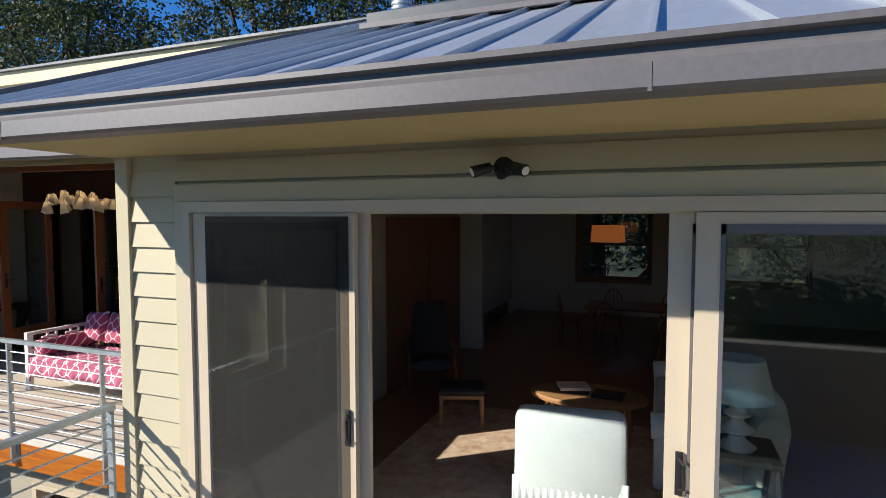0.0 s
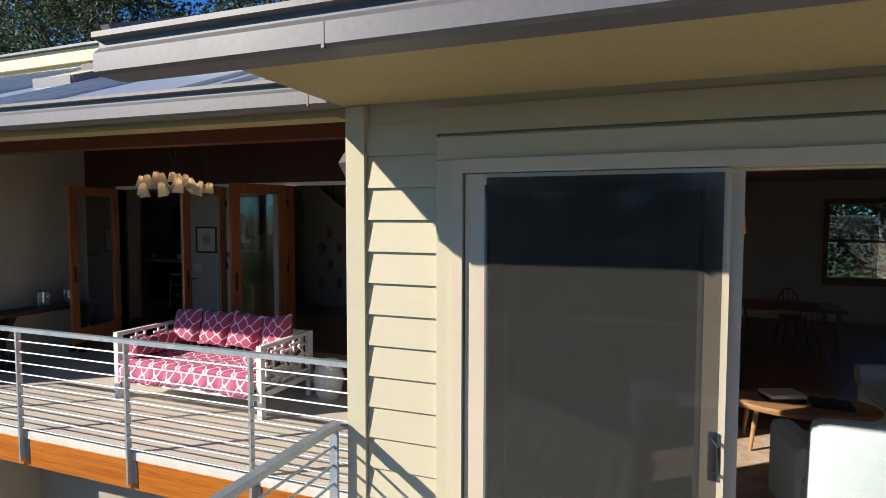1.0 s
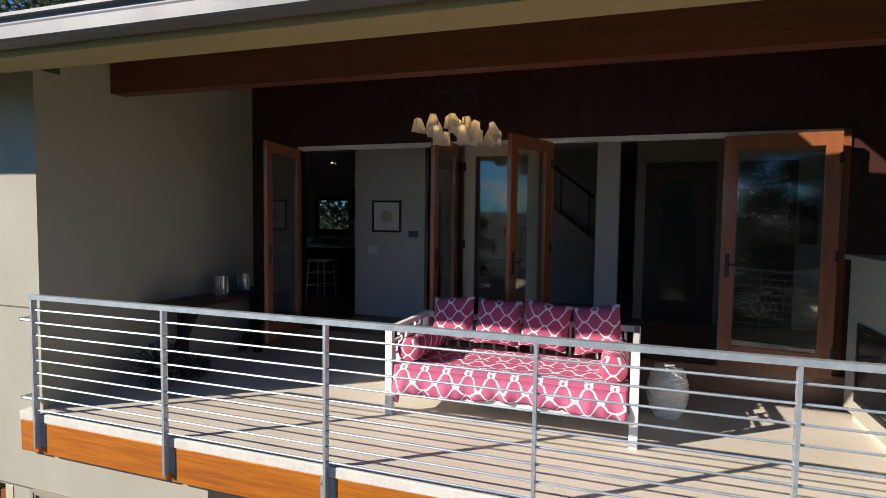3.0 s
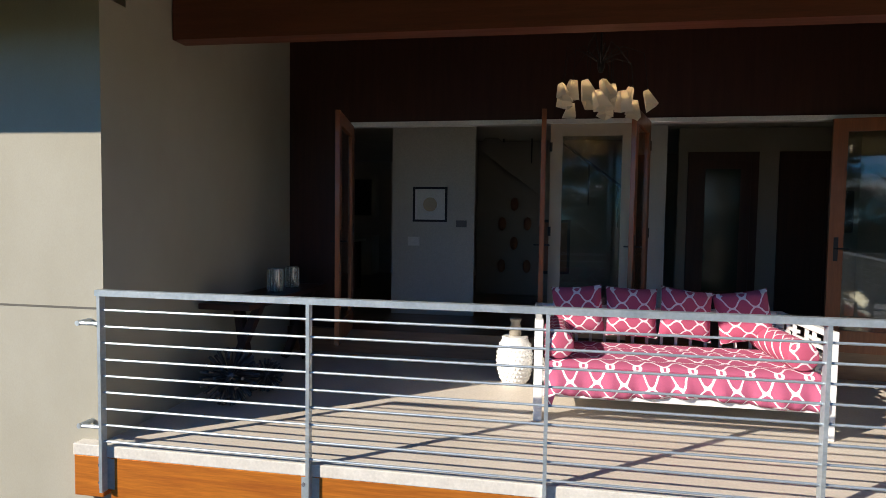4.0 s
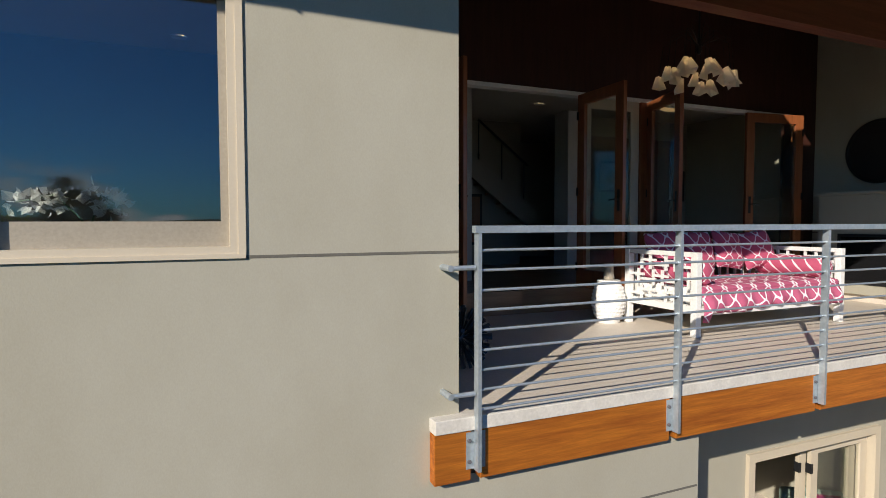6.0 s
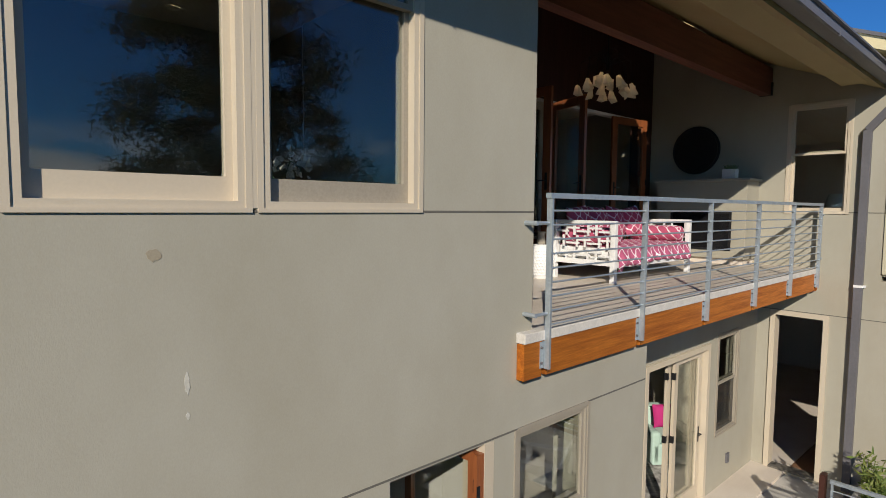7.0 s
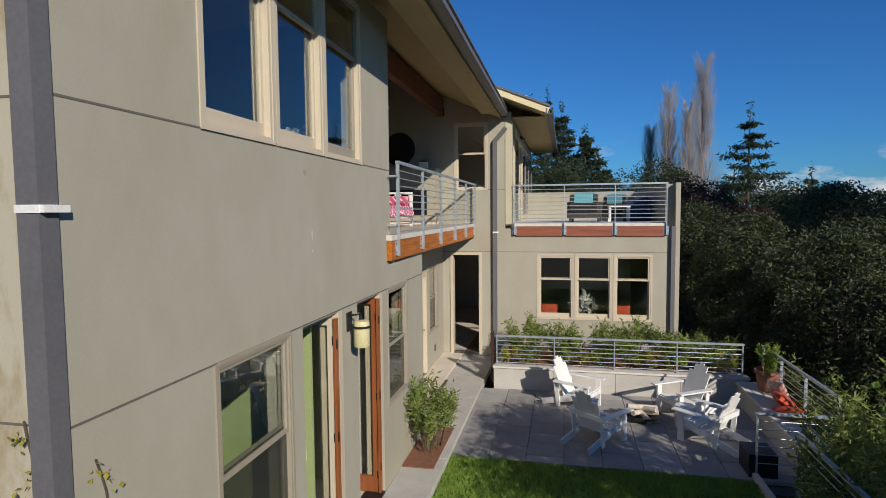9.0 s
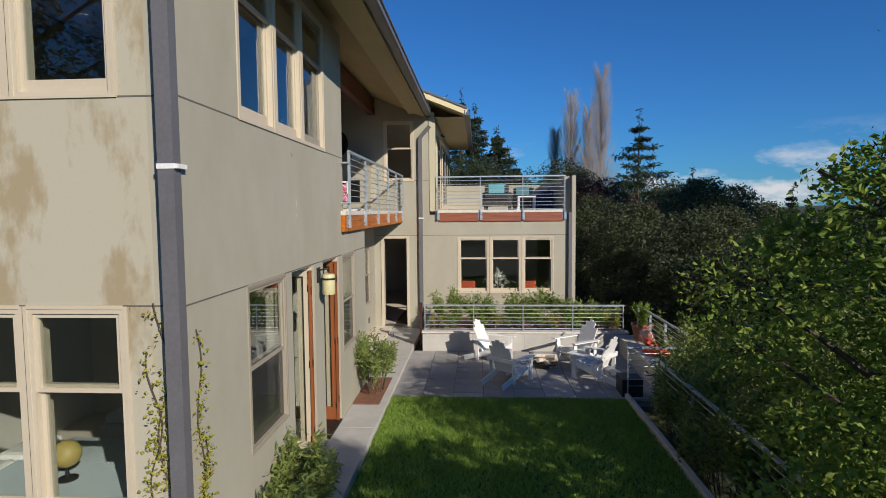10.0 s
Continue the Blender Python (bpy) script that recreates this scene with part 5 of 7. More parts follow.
M["leaf_bright"] = foliage("bright shrub leaves", (0.11, 0.20, 0.025), (0.30, 0.37, 0.055))
M["leaf_shrub"] = foliage("shrub leaves", (0.11, 0.18, 0.04), (0.28, 0.31, 0.08))
M["leaf_oak"] = foliage("oak leaves", (0.025, 0.04, 0.016), (0.075, 0.095, 0.035))
M["leaf_oak_light"] = foliage("light tree leaves", (0.06, 0.10, 0.02), (0.11, 0.16, 0.03))
M["leaf_pine"] = foliage("conifer needles", (0.022, 0.042, 0.02), (0.06, 0.08, 0.035))
M["leaf_dark"] = foliage("dark undergrowth leaves", (0.025, 0.04, 0.016), (0.10, 0.115, 0.045))
M["leaf_red"] = foliage("reddish twigs", (0.06, 0.022, 0.018), (0.10, 0.04, 0.03))
M["grass"] = foliage("grass blades", (0.17, 0.31, 0.04), (0.33, 0.45, 0.08), 0.6)
M["vine"] = foliage("vine leaves", (0.24, 0.28, 0.03), (0.42, 0.36, 0.06))
M["bark"] = mat("bark", (0.10, 0.075, 0.055), 0.95, 0, (0.05, 0.04, 0.03), 6, 30, 0.01)
M["palebark"] = mat("pale bare twigs", (0.36, 0.32, 0.30), 0.9, 0, (0.27, 0.235, 0.22), 6, 30, 0.004)


def leaf_mesh(name, pts, size, material, seed, long=2.0, droop=0.0, fold=True, up=0.0):
    """Many small folded leaves, one at each point."""
    rs = np.random.RandomState(seed)
    pts = np.asarray(pts, float)
    n = len(pts)
    d = rs.normal(size=(n, 3))
    d[:, 2] = d[:, 2] * 0.7 - droop + up
    d /= np.linalg.norm(d, axis=1)[:, None]
    o = rs.normal(size=(n, 3))
    s = np.cross(d, o)
    s /= np.linalg.norm(s, axis=1)[:, None] + 1e-9
    nn = np.cross(d, s)
    sz = size * rs.uniform(0.6, 1.35, n)[:, None]
    a = pts
    b = pts + d * sz * long
    mid = pts + d * sz * long * 0.45
    c1 = mid + s * sz * 0.5 + nn * sz * 0.14
    c2 = mid - s * sz * 0.5 + nn * sz * 0.14
    v = np.stack([a, c1, b, c2], 1).reshape(-1, 3)
    idx = np.arange(n) * 4
    if fold:
        f = np.concatenate([np.stack([idx, idx + 1, idx + 2], 1), np.stack([idx, idx + 2, idx + 3], 1)])
    else:
        f = np.stack([idx, idx + 1, idx + 2, idx + 3], 1)
    me = bpy.data.meshes.new(name)
    me.from_pydata(v.tolist(), [], f.tolist())
    me.materials.append(M[material])
    return me


def clump_points(rs, centers, radii, per, shell=0.55):
    out = []
    for c, r in zip(centers, radii):
        q = rs.normal(size=(per, 3))
        q /= np.linalg.norm(q, axis=1)[:, None]
        rad = r * rs.uniform(shell, 1.05, per)[:, None]
        w = q * rad * np.array([1, 1, 0.75])
        out.append(np.asarray(c) + w)
    return np.concatenate(out)


def broad_tree(name, at, h, r, leaf, label, seed, n_clump=34, per=260, size=0.09, base=0.35, category="tree", bark="bark", long=1.7):
    rs = np.random.RandomState(seed)
    ob = empty(name, at, label=label, category=category)
    bm = bm_new()
    lean = rs.uniform(-0.08, 0.08, 2) * h
    top = Vector((lean[0], lean[1], h * 0.75))
    chain(bm, [(0, 0, -0.6), (lean[0] * 0.2, lean[1] * 0.2, h * 0.25), (lean[0] * 0.6, lean[1] * 0.6, h * 0.5), top], [h * 0.030, h * 0.024, h * 0.016, h * 0.006])
    cs, rr = [], []
    for i in range(n_clump):
        an = i * 2.39996 + rs.uniform(-0.3, 0.3)
        u = (i + 0.5) / n_clump
        z = h * (base + (1.0 - base) * u * 0.93)
        prof = math.sin(math.pi * min(max((u * 0.86 + 0.14), 0), 1)) ** 0.6
        rad = r * prof * math.sqrt(rs.uniform(0.15, 1.0))
        c = (lean[0] * u + math.cos(an) * rad, lean[1] * u + math.sin(an) * rad, z)
        cs.append(c)
        rr.append(r * rs.uniform(0.20, 0.36))
        if i % 2 == 0:
            s = Vector((lean[0] * 0.5 * u, lean[1] * 0.5 * u, h * (0.22 + 0.45 * u)))
            e = Vector(c)
            chain(bm, [s, s.lerp(e, 0.5) + Vector((0, 0, -0.04 * h)), e], [h * 0.011, h * 0.007, h * 0.002], 5)
    part("trunk", bm, bark, ob, "", True)
    me = leaf_mesh("crown", clump_points(rs, cs, rr, per), size, leaf, seed + 1, long)
    cr = new("crown", me)
    cr.parent = ob
    return ob


def conifer(name, at, h, r, label, seed, whorls=26, gaps=0.25, size=0.16):
    rs = np.random.RandomState(seed)
    ob = empty(name, at, label=label, category="tree")
    bm = bm_new()
    chain(bm, [(0, 0, -1), (0.05 * r, 0, h * 0.5), (0, 0, h)], [h * 0.014, h * 0.009, 0.01], 6)
    pts = []
    for i in range(whorls):
        u = (i + 1) / (whorls + 1)
        z = h * (0.18 + 0.80 * u)
        reach = r * (1 - u) ** 0.8 * rs.uniform(0.55, 1.15) + 0.12
        for b in range(6):
            if rs.uniform() < gaps:
                continue
            an = rs.uniform(0, 6.283)
            e = np.array([math.cos(an) * reach, math.sin(an) * reach, z + reach * rs.uniform(-0.05, 0.18)])
            s = np.array([0, 0, z])
            if b < 3:
                tube(bm, s, e, h * 0.003, 4, 0.008, False)
            m = int(70 + 150 * reach / r)
            tt = rs.uniform(0.25, 1.0, m)[:, None]
            spread = np.array([0.10, 0.10, 0.045]) * reach
            pts.append(s + (e - s) * tt + rs.normal(size=(m, 3)) * spread)
    pts.append(np.array([0, 0, h]) + rs.normal(size=(30, 3)) * np.array([0.05, 0.05, 0.25]) * 1.2)
    part("trunk", bm, "bark", ob, "", True)
    cr = new("crown", leaf_mesh("crown", np.concatenate(pts), size, "leaf_pine", seed + 1, 4.0, 0.3, False))
    cr.parent = ob
    return ob


def bare_poplar(name, at, h, label, seed):
    rs = np.random.RandomState(seed)
    ob = empty(name, at, label=label, category="tree")
    bm = bm_new()
    chain(bm, [(0, 0, -1), (0.1, 0, h * 0.5), (0, 0.05, h)], [h * 0.010, h * 0.006, 0.01], 6)
    for i in range(420):
        u = rs.uniform(0.08, 0.96)
        an = rs.uniform(0, 6.283)
        s = Vector((0, 0, h * u))
        ln = h * (0.09 + 0.20 * (1 - u)) * rs.uniform(0.5, 1.1)
        d = Vector((math.cos(an) * 0.30, math.sin(an) * 0.30, 1.0)).normalized()
        e = s + d * ln
        e.z = min(e.z, h * 1.01)
        tube(bm, s, e, 0.022, 4, 0.005, False)
        for q in range(9):
            a2 = s.lerp(e, rs.uniform(0.2, 0.9))
            d2 = (d + Vector(rs.normal(size=3)) * 0.12).normalized()
            tube(bm, a2, a2 + d2 * ln * 0.42, 0.009, 3, 0.003, False)
    part("trunk", bm, "palebark", ob, "", True)
    return ob


def shrub(name, at, rx, ry, h, label, seed, leaf="leaf_shrub", n=1500, size=0.028, long=4.0, stems=14, category="shrub", up=0.5):
    """Bush of upright stems with narrow leaves."""
    rs = np.random.RandomState(seed)
    ob = empty(name, at, label=label, category=category)
    bm = bm_new()
    pts = []
    for i in range(stems):
        an = rs.uniform(0, 6.283)
        q = math.sqrt(rs.uniform(0, 1))
        b = Vector((math.cos(an) * rx * 0.4 * q, math.sin(an) * ry * 0.4 * q, 0))
        e = Vector((math.cos(an) * rx * q, math.sin(an) * ry * q, h * rs.uniform(0.65, 1.0) * (1 - 0.25 * q)))
        m = b.lerp(e, 0.5) + Vector((0, 0, h * 0.08))
        chain(bm, [b, m, e], [0.009, 0.007, 0.003], 5)
        k = n // stems
        for _ in range(k):
            t = rs.uniform(0.35, 1.02) ** 0.8
            p = b.lerp(m, t * 2) if t < 0.5 else m.lerp(e, t * 2 - 1)
            pts.append(np.array(p) + rs.normal(size=3) * np.array([rx, ry, h]) * 0.09)
    part("stem", bm, "bark", ob, "", True)
    cr = new("leaves", leaf_mesh("leaves", pts, size, leaf, seed + 1, long, 0, True, up))
    cr.parent = ob
    return ob


# ---------- patio, walls and bed ----------
PZ = -0.13
rg = random.Random(3)
pv = empty("patio_paving", label="grey rectangular concrete pavers with tight joints", category="paving", kind="structure")
bm = bm_new()
box(bm, -0.50, 0.50, -0.25, 0.25, -0.05, 0.0, bev=0.004)
first = part("paver", bm, "paver", pv)
first.location = (0, 0, -50)
meshes = {}
for i in range(9):
    y = 3.412 - i * 0.612
    for j in range(6):
        off = 0.33 * (i % 3)
        x0 = -9.55 + j * 0.92 - off
        a, b = max(x0, -9.55), min(x0 + 0.908, -5.86)
        if b - a < 0.1:
            continue
        key = round(b - a, 2)
        if key not in meshes:
            bm = bm_new()
            box(bm, 0, b - a, -0.60, 0.0, -0.05, 0.0)
            me = bpy.data.meshes.new("paver")
            bmesh.ops.recalc_face_normals(bm, faces=bm.faces)
            bm.to_mesh(me)
            bm.free()
            me.materials.append(M["paver"])
            meshes[key] = me
        o = new("paver", meshes[key])
        o.parent = pv
        o.location = (a, y, PZ + rg.uniform(-0.002, 0.002))
bpy.data.objects.remove(first)
# path slabs beside the house
pth = empty("path_paving", label="pale concrete path slabs beside the house", category="paving", kind="structure")
x = -19.0
while x < -3.4:
    w = 1.52
    pbox("slab", pth, "concrete", x, min(x + w - 0.008, XG - 0.04), 3.42 if not -10.4 < x + w / 2 < -8.4 else 3.42, FS - 0.003 if x < -8.85 else 4.866, -0.2, -0.05, bev=0.004)
    x += w
sbox("recess_paving", "concrete", -8.84, XG - 0.002, FS - 0.003, 4.868, -0.2, -0.054, label="pale concrete paving under the balcony", category="paving")
bed = empty("planting_bed", label="square bed of red-brown mulch in the path", category="bed", kind="structure")
pbox("mulch", bed, "soil", -10.30, -8.62, 3.55, FS - 0.01, -0.045, -0.03)
pbox("mulch", bed, "soil", -14.75, -14.0, 3.75, FS - 0.01, -0.045, -0.03)

rw = empty("retaining_wall", label="low pale concrete retaining wall behind the patio", category="wall", kind="structure")
for i in range(4):
    pbox("panel", rw, "concrete", -5.85, -5.62, 3.16 - (i + 1) * 1.34 + 0.006, 3.16 - i * 1.34, -0.3, 0.34, bev=0.004)
pbox("cap", rw, "edge", -5.88, -5.58, -2.22, 3.18, 0.342, 0.385, bev=0.006)
pbox("end_wall", rw, "concrete", -5.6, XG - 0.01, 3.02, 3.17, -0.3, 0.34)
sbox("planter_soil", "soil", -5.61, XG - 0.005, -2.2, 3.01, -0.3, 0.30, label="dark soil in the raised planter", category="soil")
sbox("planter_end_board", "panelwood", -5.75, -5.62, 3.18, 3.24, 0.0, 1.12, label="dark wooden end post of the planter railing", category="post", kind="")
railing("planter_railing", [-2.1, -0.8, 0.5, 1.8, 3.1], 1, 0.10, "galvanised low railing along the raised planter", lambda t, d=0: (-5.72, t), n=6, h=0.98, low=0.28, gap=0.10, plate=False)

# bench wall at the south edge
bw = empty("bench_wall", label="low concrete seat wall at the patio edge", category="wall", kind="structure")
pbox("wall", bw, "concrete", -9.3, -5.89, -2.36, -1.95, -0.4, 0.27, bev=0.004)
pbox("cap", bw, "edge", -9.33, -5.89, -2.40, -1.92, 0.272, 0.32, bev=0.006)
railing("bench_railing", [-9.2, -8.0, -6.9, -5.9], 1, 0.25, "galvanised railing behind the seat wall", lambda t, d=0: (t, -2.44), n=6, h=0.85, low=-0.1, gap=0.11, plate=False)
railing("gate_railing", [-2.25, -1.25], 1, -0.1, "galvanised railing by the lawn steps", lambda t, d=0: (-9.45, t), n=6, h=0.98, low=-0.1, gap=0.13, plate=False)
sbox("log_box", "black", -9.45, -8.95, -1.55, -1.15, -0.16, 0.22, label="dark square wooden box at the patio corner", category="box", kind="")
le = empty("lawn_edging", label="weathered wooden edging board along the lawn", category="edging", kind="structure")
for x in range(-19, -9):
    pbox("board", le, "edge", x, x + 0.99, -1.28, -1.20, -0.3, -0.06, bev=0.004)
lr = railing("lawn_railing", [-19.0, -17.2, -15.4, -13.6, -11.8, -10.0], 1, -0.2, "galvanised railing along the lawn edge, half overgrown", lambda t, d=0: (t, -1.62), n=7, h=1.0, low=-0.1, gap=0.125, plate=False)


def adirondack(at, rz, label):
    """Slatted garden armchair with a fan back, facing -y."""
    ob = empty("adirondack_chair", at, label=label, category="chair", group="chairs round the fire bowl")
    ob.rotation_euler = (0, 0, radians(rz))
    for i in range(5):
        y0 = -0.33 + i * 0.11
        z = 0.37 - i * 0.028
        bm = bm_new()
        box(bm, -0.27, 0.27, y0, y0 + 0.10, z - 0.01, z + 0.01)
        part("seat_slat", bm, "white", ob)
    for i in range(5):
        x = (i - 2) * 0.104
        top = 0.98 - 0.04 * (i - 2) ** 2
        bm = bm_new()
        a, b = Vector((x * 0.94, 0.19, 0.24)), Vector((x * 1.03, 0.19 + (top - 0.24) * 0.42, top))
        beam_between(bm, a, b, 0.101, 0.02, up=(0, 1, -0.42))
        part("back_slat", bm, "white", ob)
    for s in (-1, 1):
        pbox("arm", ob, "white", s * 0.36 - 0.065, s * 0.36 + 0.065, -0.42, 0.36, 0.545, 0.57, bev=0.004)
        pbox("front_leg", ob, "white", s * 0.30 - 0.02, s * 0.30 + 0.02, -0.36, -0.26, 0.0, 0.545)
        bm = bm_new()
        beam_between(bm, (s * 0.275, -0.36, 0.35), (s * 0.275, 0.68, 0.05), 0.025, 0.12)
        part("side_rail", bm, "white", ob)
        bm = bm_new()
        beam_between(bm, (s * 0.30, 0.30, 0.04), (s * 0.30, 0.34, 0.545), 0.03, 0.08, up=(0, 1, 0))
        part("rear_leg", bm, "white", ob)
    pbox("front_apron", ob, "white", -0.28, 0.28, -0.355, -0.335, 0.27, 0.36)
    bm = bm_new()
    beam_between(bm, (-0.36, 0.37, 0.53), (0.36, 0.37, 0.53), 0.03, 0.08)
    part("back_brace", bm, "white", ob)
    return ob


def facing(x, y, tx=-7.35, ty=0.1):
    return math.degrees(math.atan2(ty - y, tx - x)) + 90


for (x, y), lb in (((-6.75, 1.30), "white wooden adirondack chair by the retaining wall"), ((-8.45, 0.98), "white wooden adirondack chair at the lawn side"),
                   ((-6.85, -0.70), "white wooden adirondack chair beside the white drum table"), ((-8.15, -0.85), "white wooden adirondack chair near the seat wall")):
    adirondack((x, y, PZ), facing(x, y), lb)
fb = empty("fire_bowl", (-7.35, 0.12, PZ), label="dark low fire bowl stacked with birch logs", category="fire bowl")
bm = bm_new()
lathe(bm, [(0.10, 0.0), (0.20, 0.02), (0.34, 0.12), (0.36, 0.15), (0.33, 0.15), (0.19, 0.06), (0.0, 0.05)], 28)
part("bowl", bm, "black", fb, "", True)
M["birch"] = mat("birch bark", (0.62, 0.55, 0.45), 0.8, 0, (0.25, 0.2, 0.15), 5, 30, 0.004)
for i, (an, z) in enumerate(((20, 0.14), (75, 0.17), (140, 0.18), (50, 0.25), (110, 0.27))):
    bm = bm_new()
    v = Vector((math.cos(radians(an)), math.sin(radians(an)), 0.12 * (-1) ** i)) * 0.30
    tube(bm, Vector((0, 0, z)) - v, Vector((0, 0, z)) + v, 0.05, 10)
    part("log", bm, "birch", fb, "pale birch log", True)
bm = bm_new()
lathe(bm, [(0.17, 0), (0.185, 0.02), (0.19, 0.22), (0.185, 0.40), (0.175, 0.42), (0.0, 0.42)], 24)
dm = put("drum_table", bm, M["ceramic"], True)
dm.location = (-7.55, -0.62, PZ)
tagged(dm, "white glazed drum side table by the chairs", "table")
M["terracotta"] = mat("terracotta", (0.30, 0.13, 0.08), 0.8, 0, (0.22, 0.09, 0.06), 5, 40, 0.001)
pot = empty("potted_fern", (-6.45, -2.38, 0.32), label="terracotta pot with a bushy foxtail fern on the seat wall", category="potted plant")
bm = bm_new()
lathe(bm, [(0.16, 0), (0.19, 0.02), (0.24, 0.34), (0.27, 0.36), (0.27, 0.42), (0.24, 0.42), (0.22, 0.36), (0.0, 0.35)], 24)
part("pot", bm, "terracotta", pot, "", True)
rs = np.random.RandomState(8)
pts = []
for i in range(26):
    an, tl = i * 2.4, 0.15 + 0.5 * (i % 7) / 7
    d = np.array([math.cos(an) * tl, math.sin(an) * tl, 1.0])
    ln = 0.62 - 0.25 * tl
    for q in range(60):
        t = q / 60
        pts.append(np.array([0, 0, 0.36]) + d * ln * t + rs.normal(size=3) * 0.028 * (1.1 - t))
cr = new("fronds", leaf_mesh("fronds", pts, 0.02, "leaf_bright", 9, 3, 0, True, 0.4))
cr.parent = pot
M["redcloth"] = mat("red cloth", (0.50, 0.07, 0.03), 0.85, 0, (0.42, 0.05, 0.02), 4, 120, 0.0006)
M["printcloth"] = mat("red and white print", (0.62, 0.52, 0.46), 0.85, 0, (0.48, 0.10, 0.05), 9, 120, 0.0006, 1.0)
for at, ro, mt, lb in (((-7.2, -2.3, 0.53), (-20, 10, 12), "printcloth", "red and white printed cushion on the seat wall"), ((-7.6, -2.28, 0.47), (-55, 0, -10), "redcloth", "red cushion lying on the seat wall"),
                       ((-8.0, -2.25, 0.42), (-80, 5, 30), "redcloth", "red cushion lying on the seat wall")):
    bm = bm_new()
    pillow(bm, 0.48, 0.42, 0.16)
    o = put("garden_cushion", bm, mt, True)
    o.location = at
    o.rotation_euler = [radians(q) for q in ro]
    tagged(o, lb, "cushion", "seat wall cushions")

# door mat, wall lamp, outlet
M["mat"] = mat("coir mat", (0.10, 0.085, 0.07), 0.95, 0, (0.05, 0.045, 0.04), 14, 60, 0.006)
tagged(sbox("door_mat", "mat", -6.55, -5.75, 4.25, 4.75, -0.053, -0.03, kind=""), "dark coir door mat on the paving", "mat")
wl = empty("wall_lamp", (-12.36, FS, 2.63), label="black bracket wall lamp with a cream shade", category="lamp")
pbox("back_plate", wl, "black", -0.07, 0.07, -0.02, 0.0, -0.10, 0.12, bev=0.003)
bm = bm_new()
chain(bm, [(0, -0.02, 0.08), (0, -0.14, 0.10), (0, -0.16, 0.04)], [0.012] * 3)
part("arm", bm, "black", wl, "", True)
bm = bm_new()
lathe(bm, [(0.088, -0.28), (0.094, -0.27), (0.092, 0.0), (0.084, 0.02), (0.0, 0.03)], 24, (0, -0.16, 0.0))
M["shade"] = mat("cream lamp shade", (0.60, 0.55, 0.30), 0.5, 0, (0.55, 0.5, 0.27), 3, 40)
part("shade", bm, "shade", wl, "", True)
bm = bm_new()
lathe(bm, [(0.096, -0.06), (0.104, -0.058), (0.104, -0.035), (0.096, -0.033)], 24, (0, -0.16, 0.0))
part("ring", bm, "black", wl, "black ring round the shade", True)
tagged(sbox("wall_switch", "white", -12.848, -12.842, 4.40, 4.48, 1.15, 1.27, kind=""), "white switch plate on the green wall", "switch")
tagged(sbox("outlet_cover", "gutter", -4.50, -4.40, 4.84, 4.868, 0.32, 0.48, kind=""), "small grey outdoor outlet cover", "outlet")

# ---------- planting ----------
shrub("path_shrub", (-9.5, 3.76, -0.04), 0.72, 0.46, 1.25, "green narrow-leaved shrub in the mulch bed", 21, n=3000, size=0.026)
shrub("path_shrub", (-14.35, 3.76, -0.04), 0.78, 0.42, 1.05, "green narrow-leaved shrub below the window", 22, n=3000, size=0.026)
for i, (x, y, h) in enumerate(((-4.9, 2.5, 1.15), (-4.6, 1.6, 0.95), (-4.9, 0.7, 1.0), (-4.5, -0.2, 1.1), (-4.9, -1.0, 0.85), (-4.7, -1.8, 0.8))):
    shrub("planter_shrub", (x, y, 0.29), 0.62, 0.55, h, "leafy green shrub in the raised planter", 30 + i, n=1500, size=0.03, stems=12)
for i in range(10):
    shrub("planter_flower", (-5.3, 2.8 - 0.52 * i, 0.29), 0.32, 0.36, 0.48 + 0.1 * (i % 3), "low yellow-green perennial behind the planter railing", 140 + i, "leaf_bright" if i % 3 else "vine", 520, 0.03, 2.6, 8)
for i, (x, y) in enumerate(((-6.6, -2.95), (-7.6, -3.0), (-8.6, -2.9), (-9.4, -2.8))):
    shrub("edge_shrub", (x, y, -0.6), 0.7, 0.45, 1.7, "dark green shrub behind the seat wall", 160 + i, "leaf_shrub", 1500, 0.032, 3.2, 12, up=0.2)
# creeper on the corner
vn = empty("creeper", (XW, FS, 0.0), label="yellow-green creeper climbing the house corner", category="creeper")
rs = np.random.RandomState(4)
pts = []
for base, y0, x0, hh in ((0, 0.20, -0.02, 2.75), (1, 0.28, -0.02, 2.35), (2, -0.012, 0.16, 2.5), (3, -0.012, 0.21, 1.6)):
    bm = bm_new()
    prev = Vector((x0, y0, 0.1))
    for q in range(24):
        z = 0.1 + hh * (q + 1) / 24
        nx = Vector((x0 + (0.05 * math.sin(q * 0.7) if base > 1 else 0), y0 + (0.06 * math.sin(q * 0.6 + base) if base < 2 else 0), z))
        tube(bm, prev, nx, 0.006, 4)
        for _ in range(14 if q < 20 else 6):
            p = np.array(prev.lerp(nx, rs.uniform()))
            p += np.array([0.0 if base < 2 else rs.normal() * 0.05, rs.normal() * 0.06 if base < 2 else 0, rs.normal() * 0.03])
            if base < 2:
                p[0] = -0.015 - abs(rs.normal()) * 0.02
            else:
                p[1] = -0.015 - abs(rs.normal()) * 0.02
            pts.append(p)
        prev = nx
    part("stem", bm, "bark", vn, "", True)
cr = new("leaves", leaf_mesh("leaves", pts, 0.028, "vine", 5, 1.3))
cr.parent = vn
vb = shrub("climbing_plant", (XW - 0.25, 4.7, 0.0), 0.35, 0.45, 0.9, "leafy creeper growth at the foot of the wall", 41, "vine", 700, 0.03, 1.5, 9)

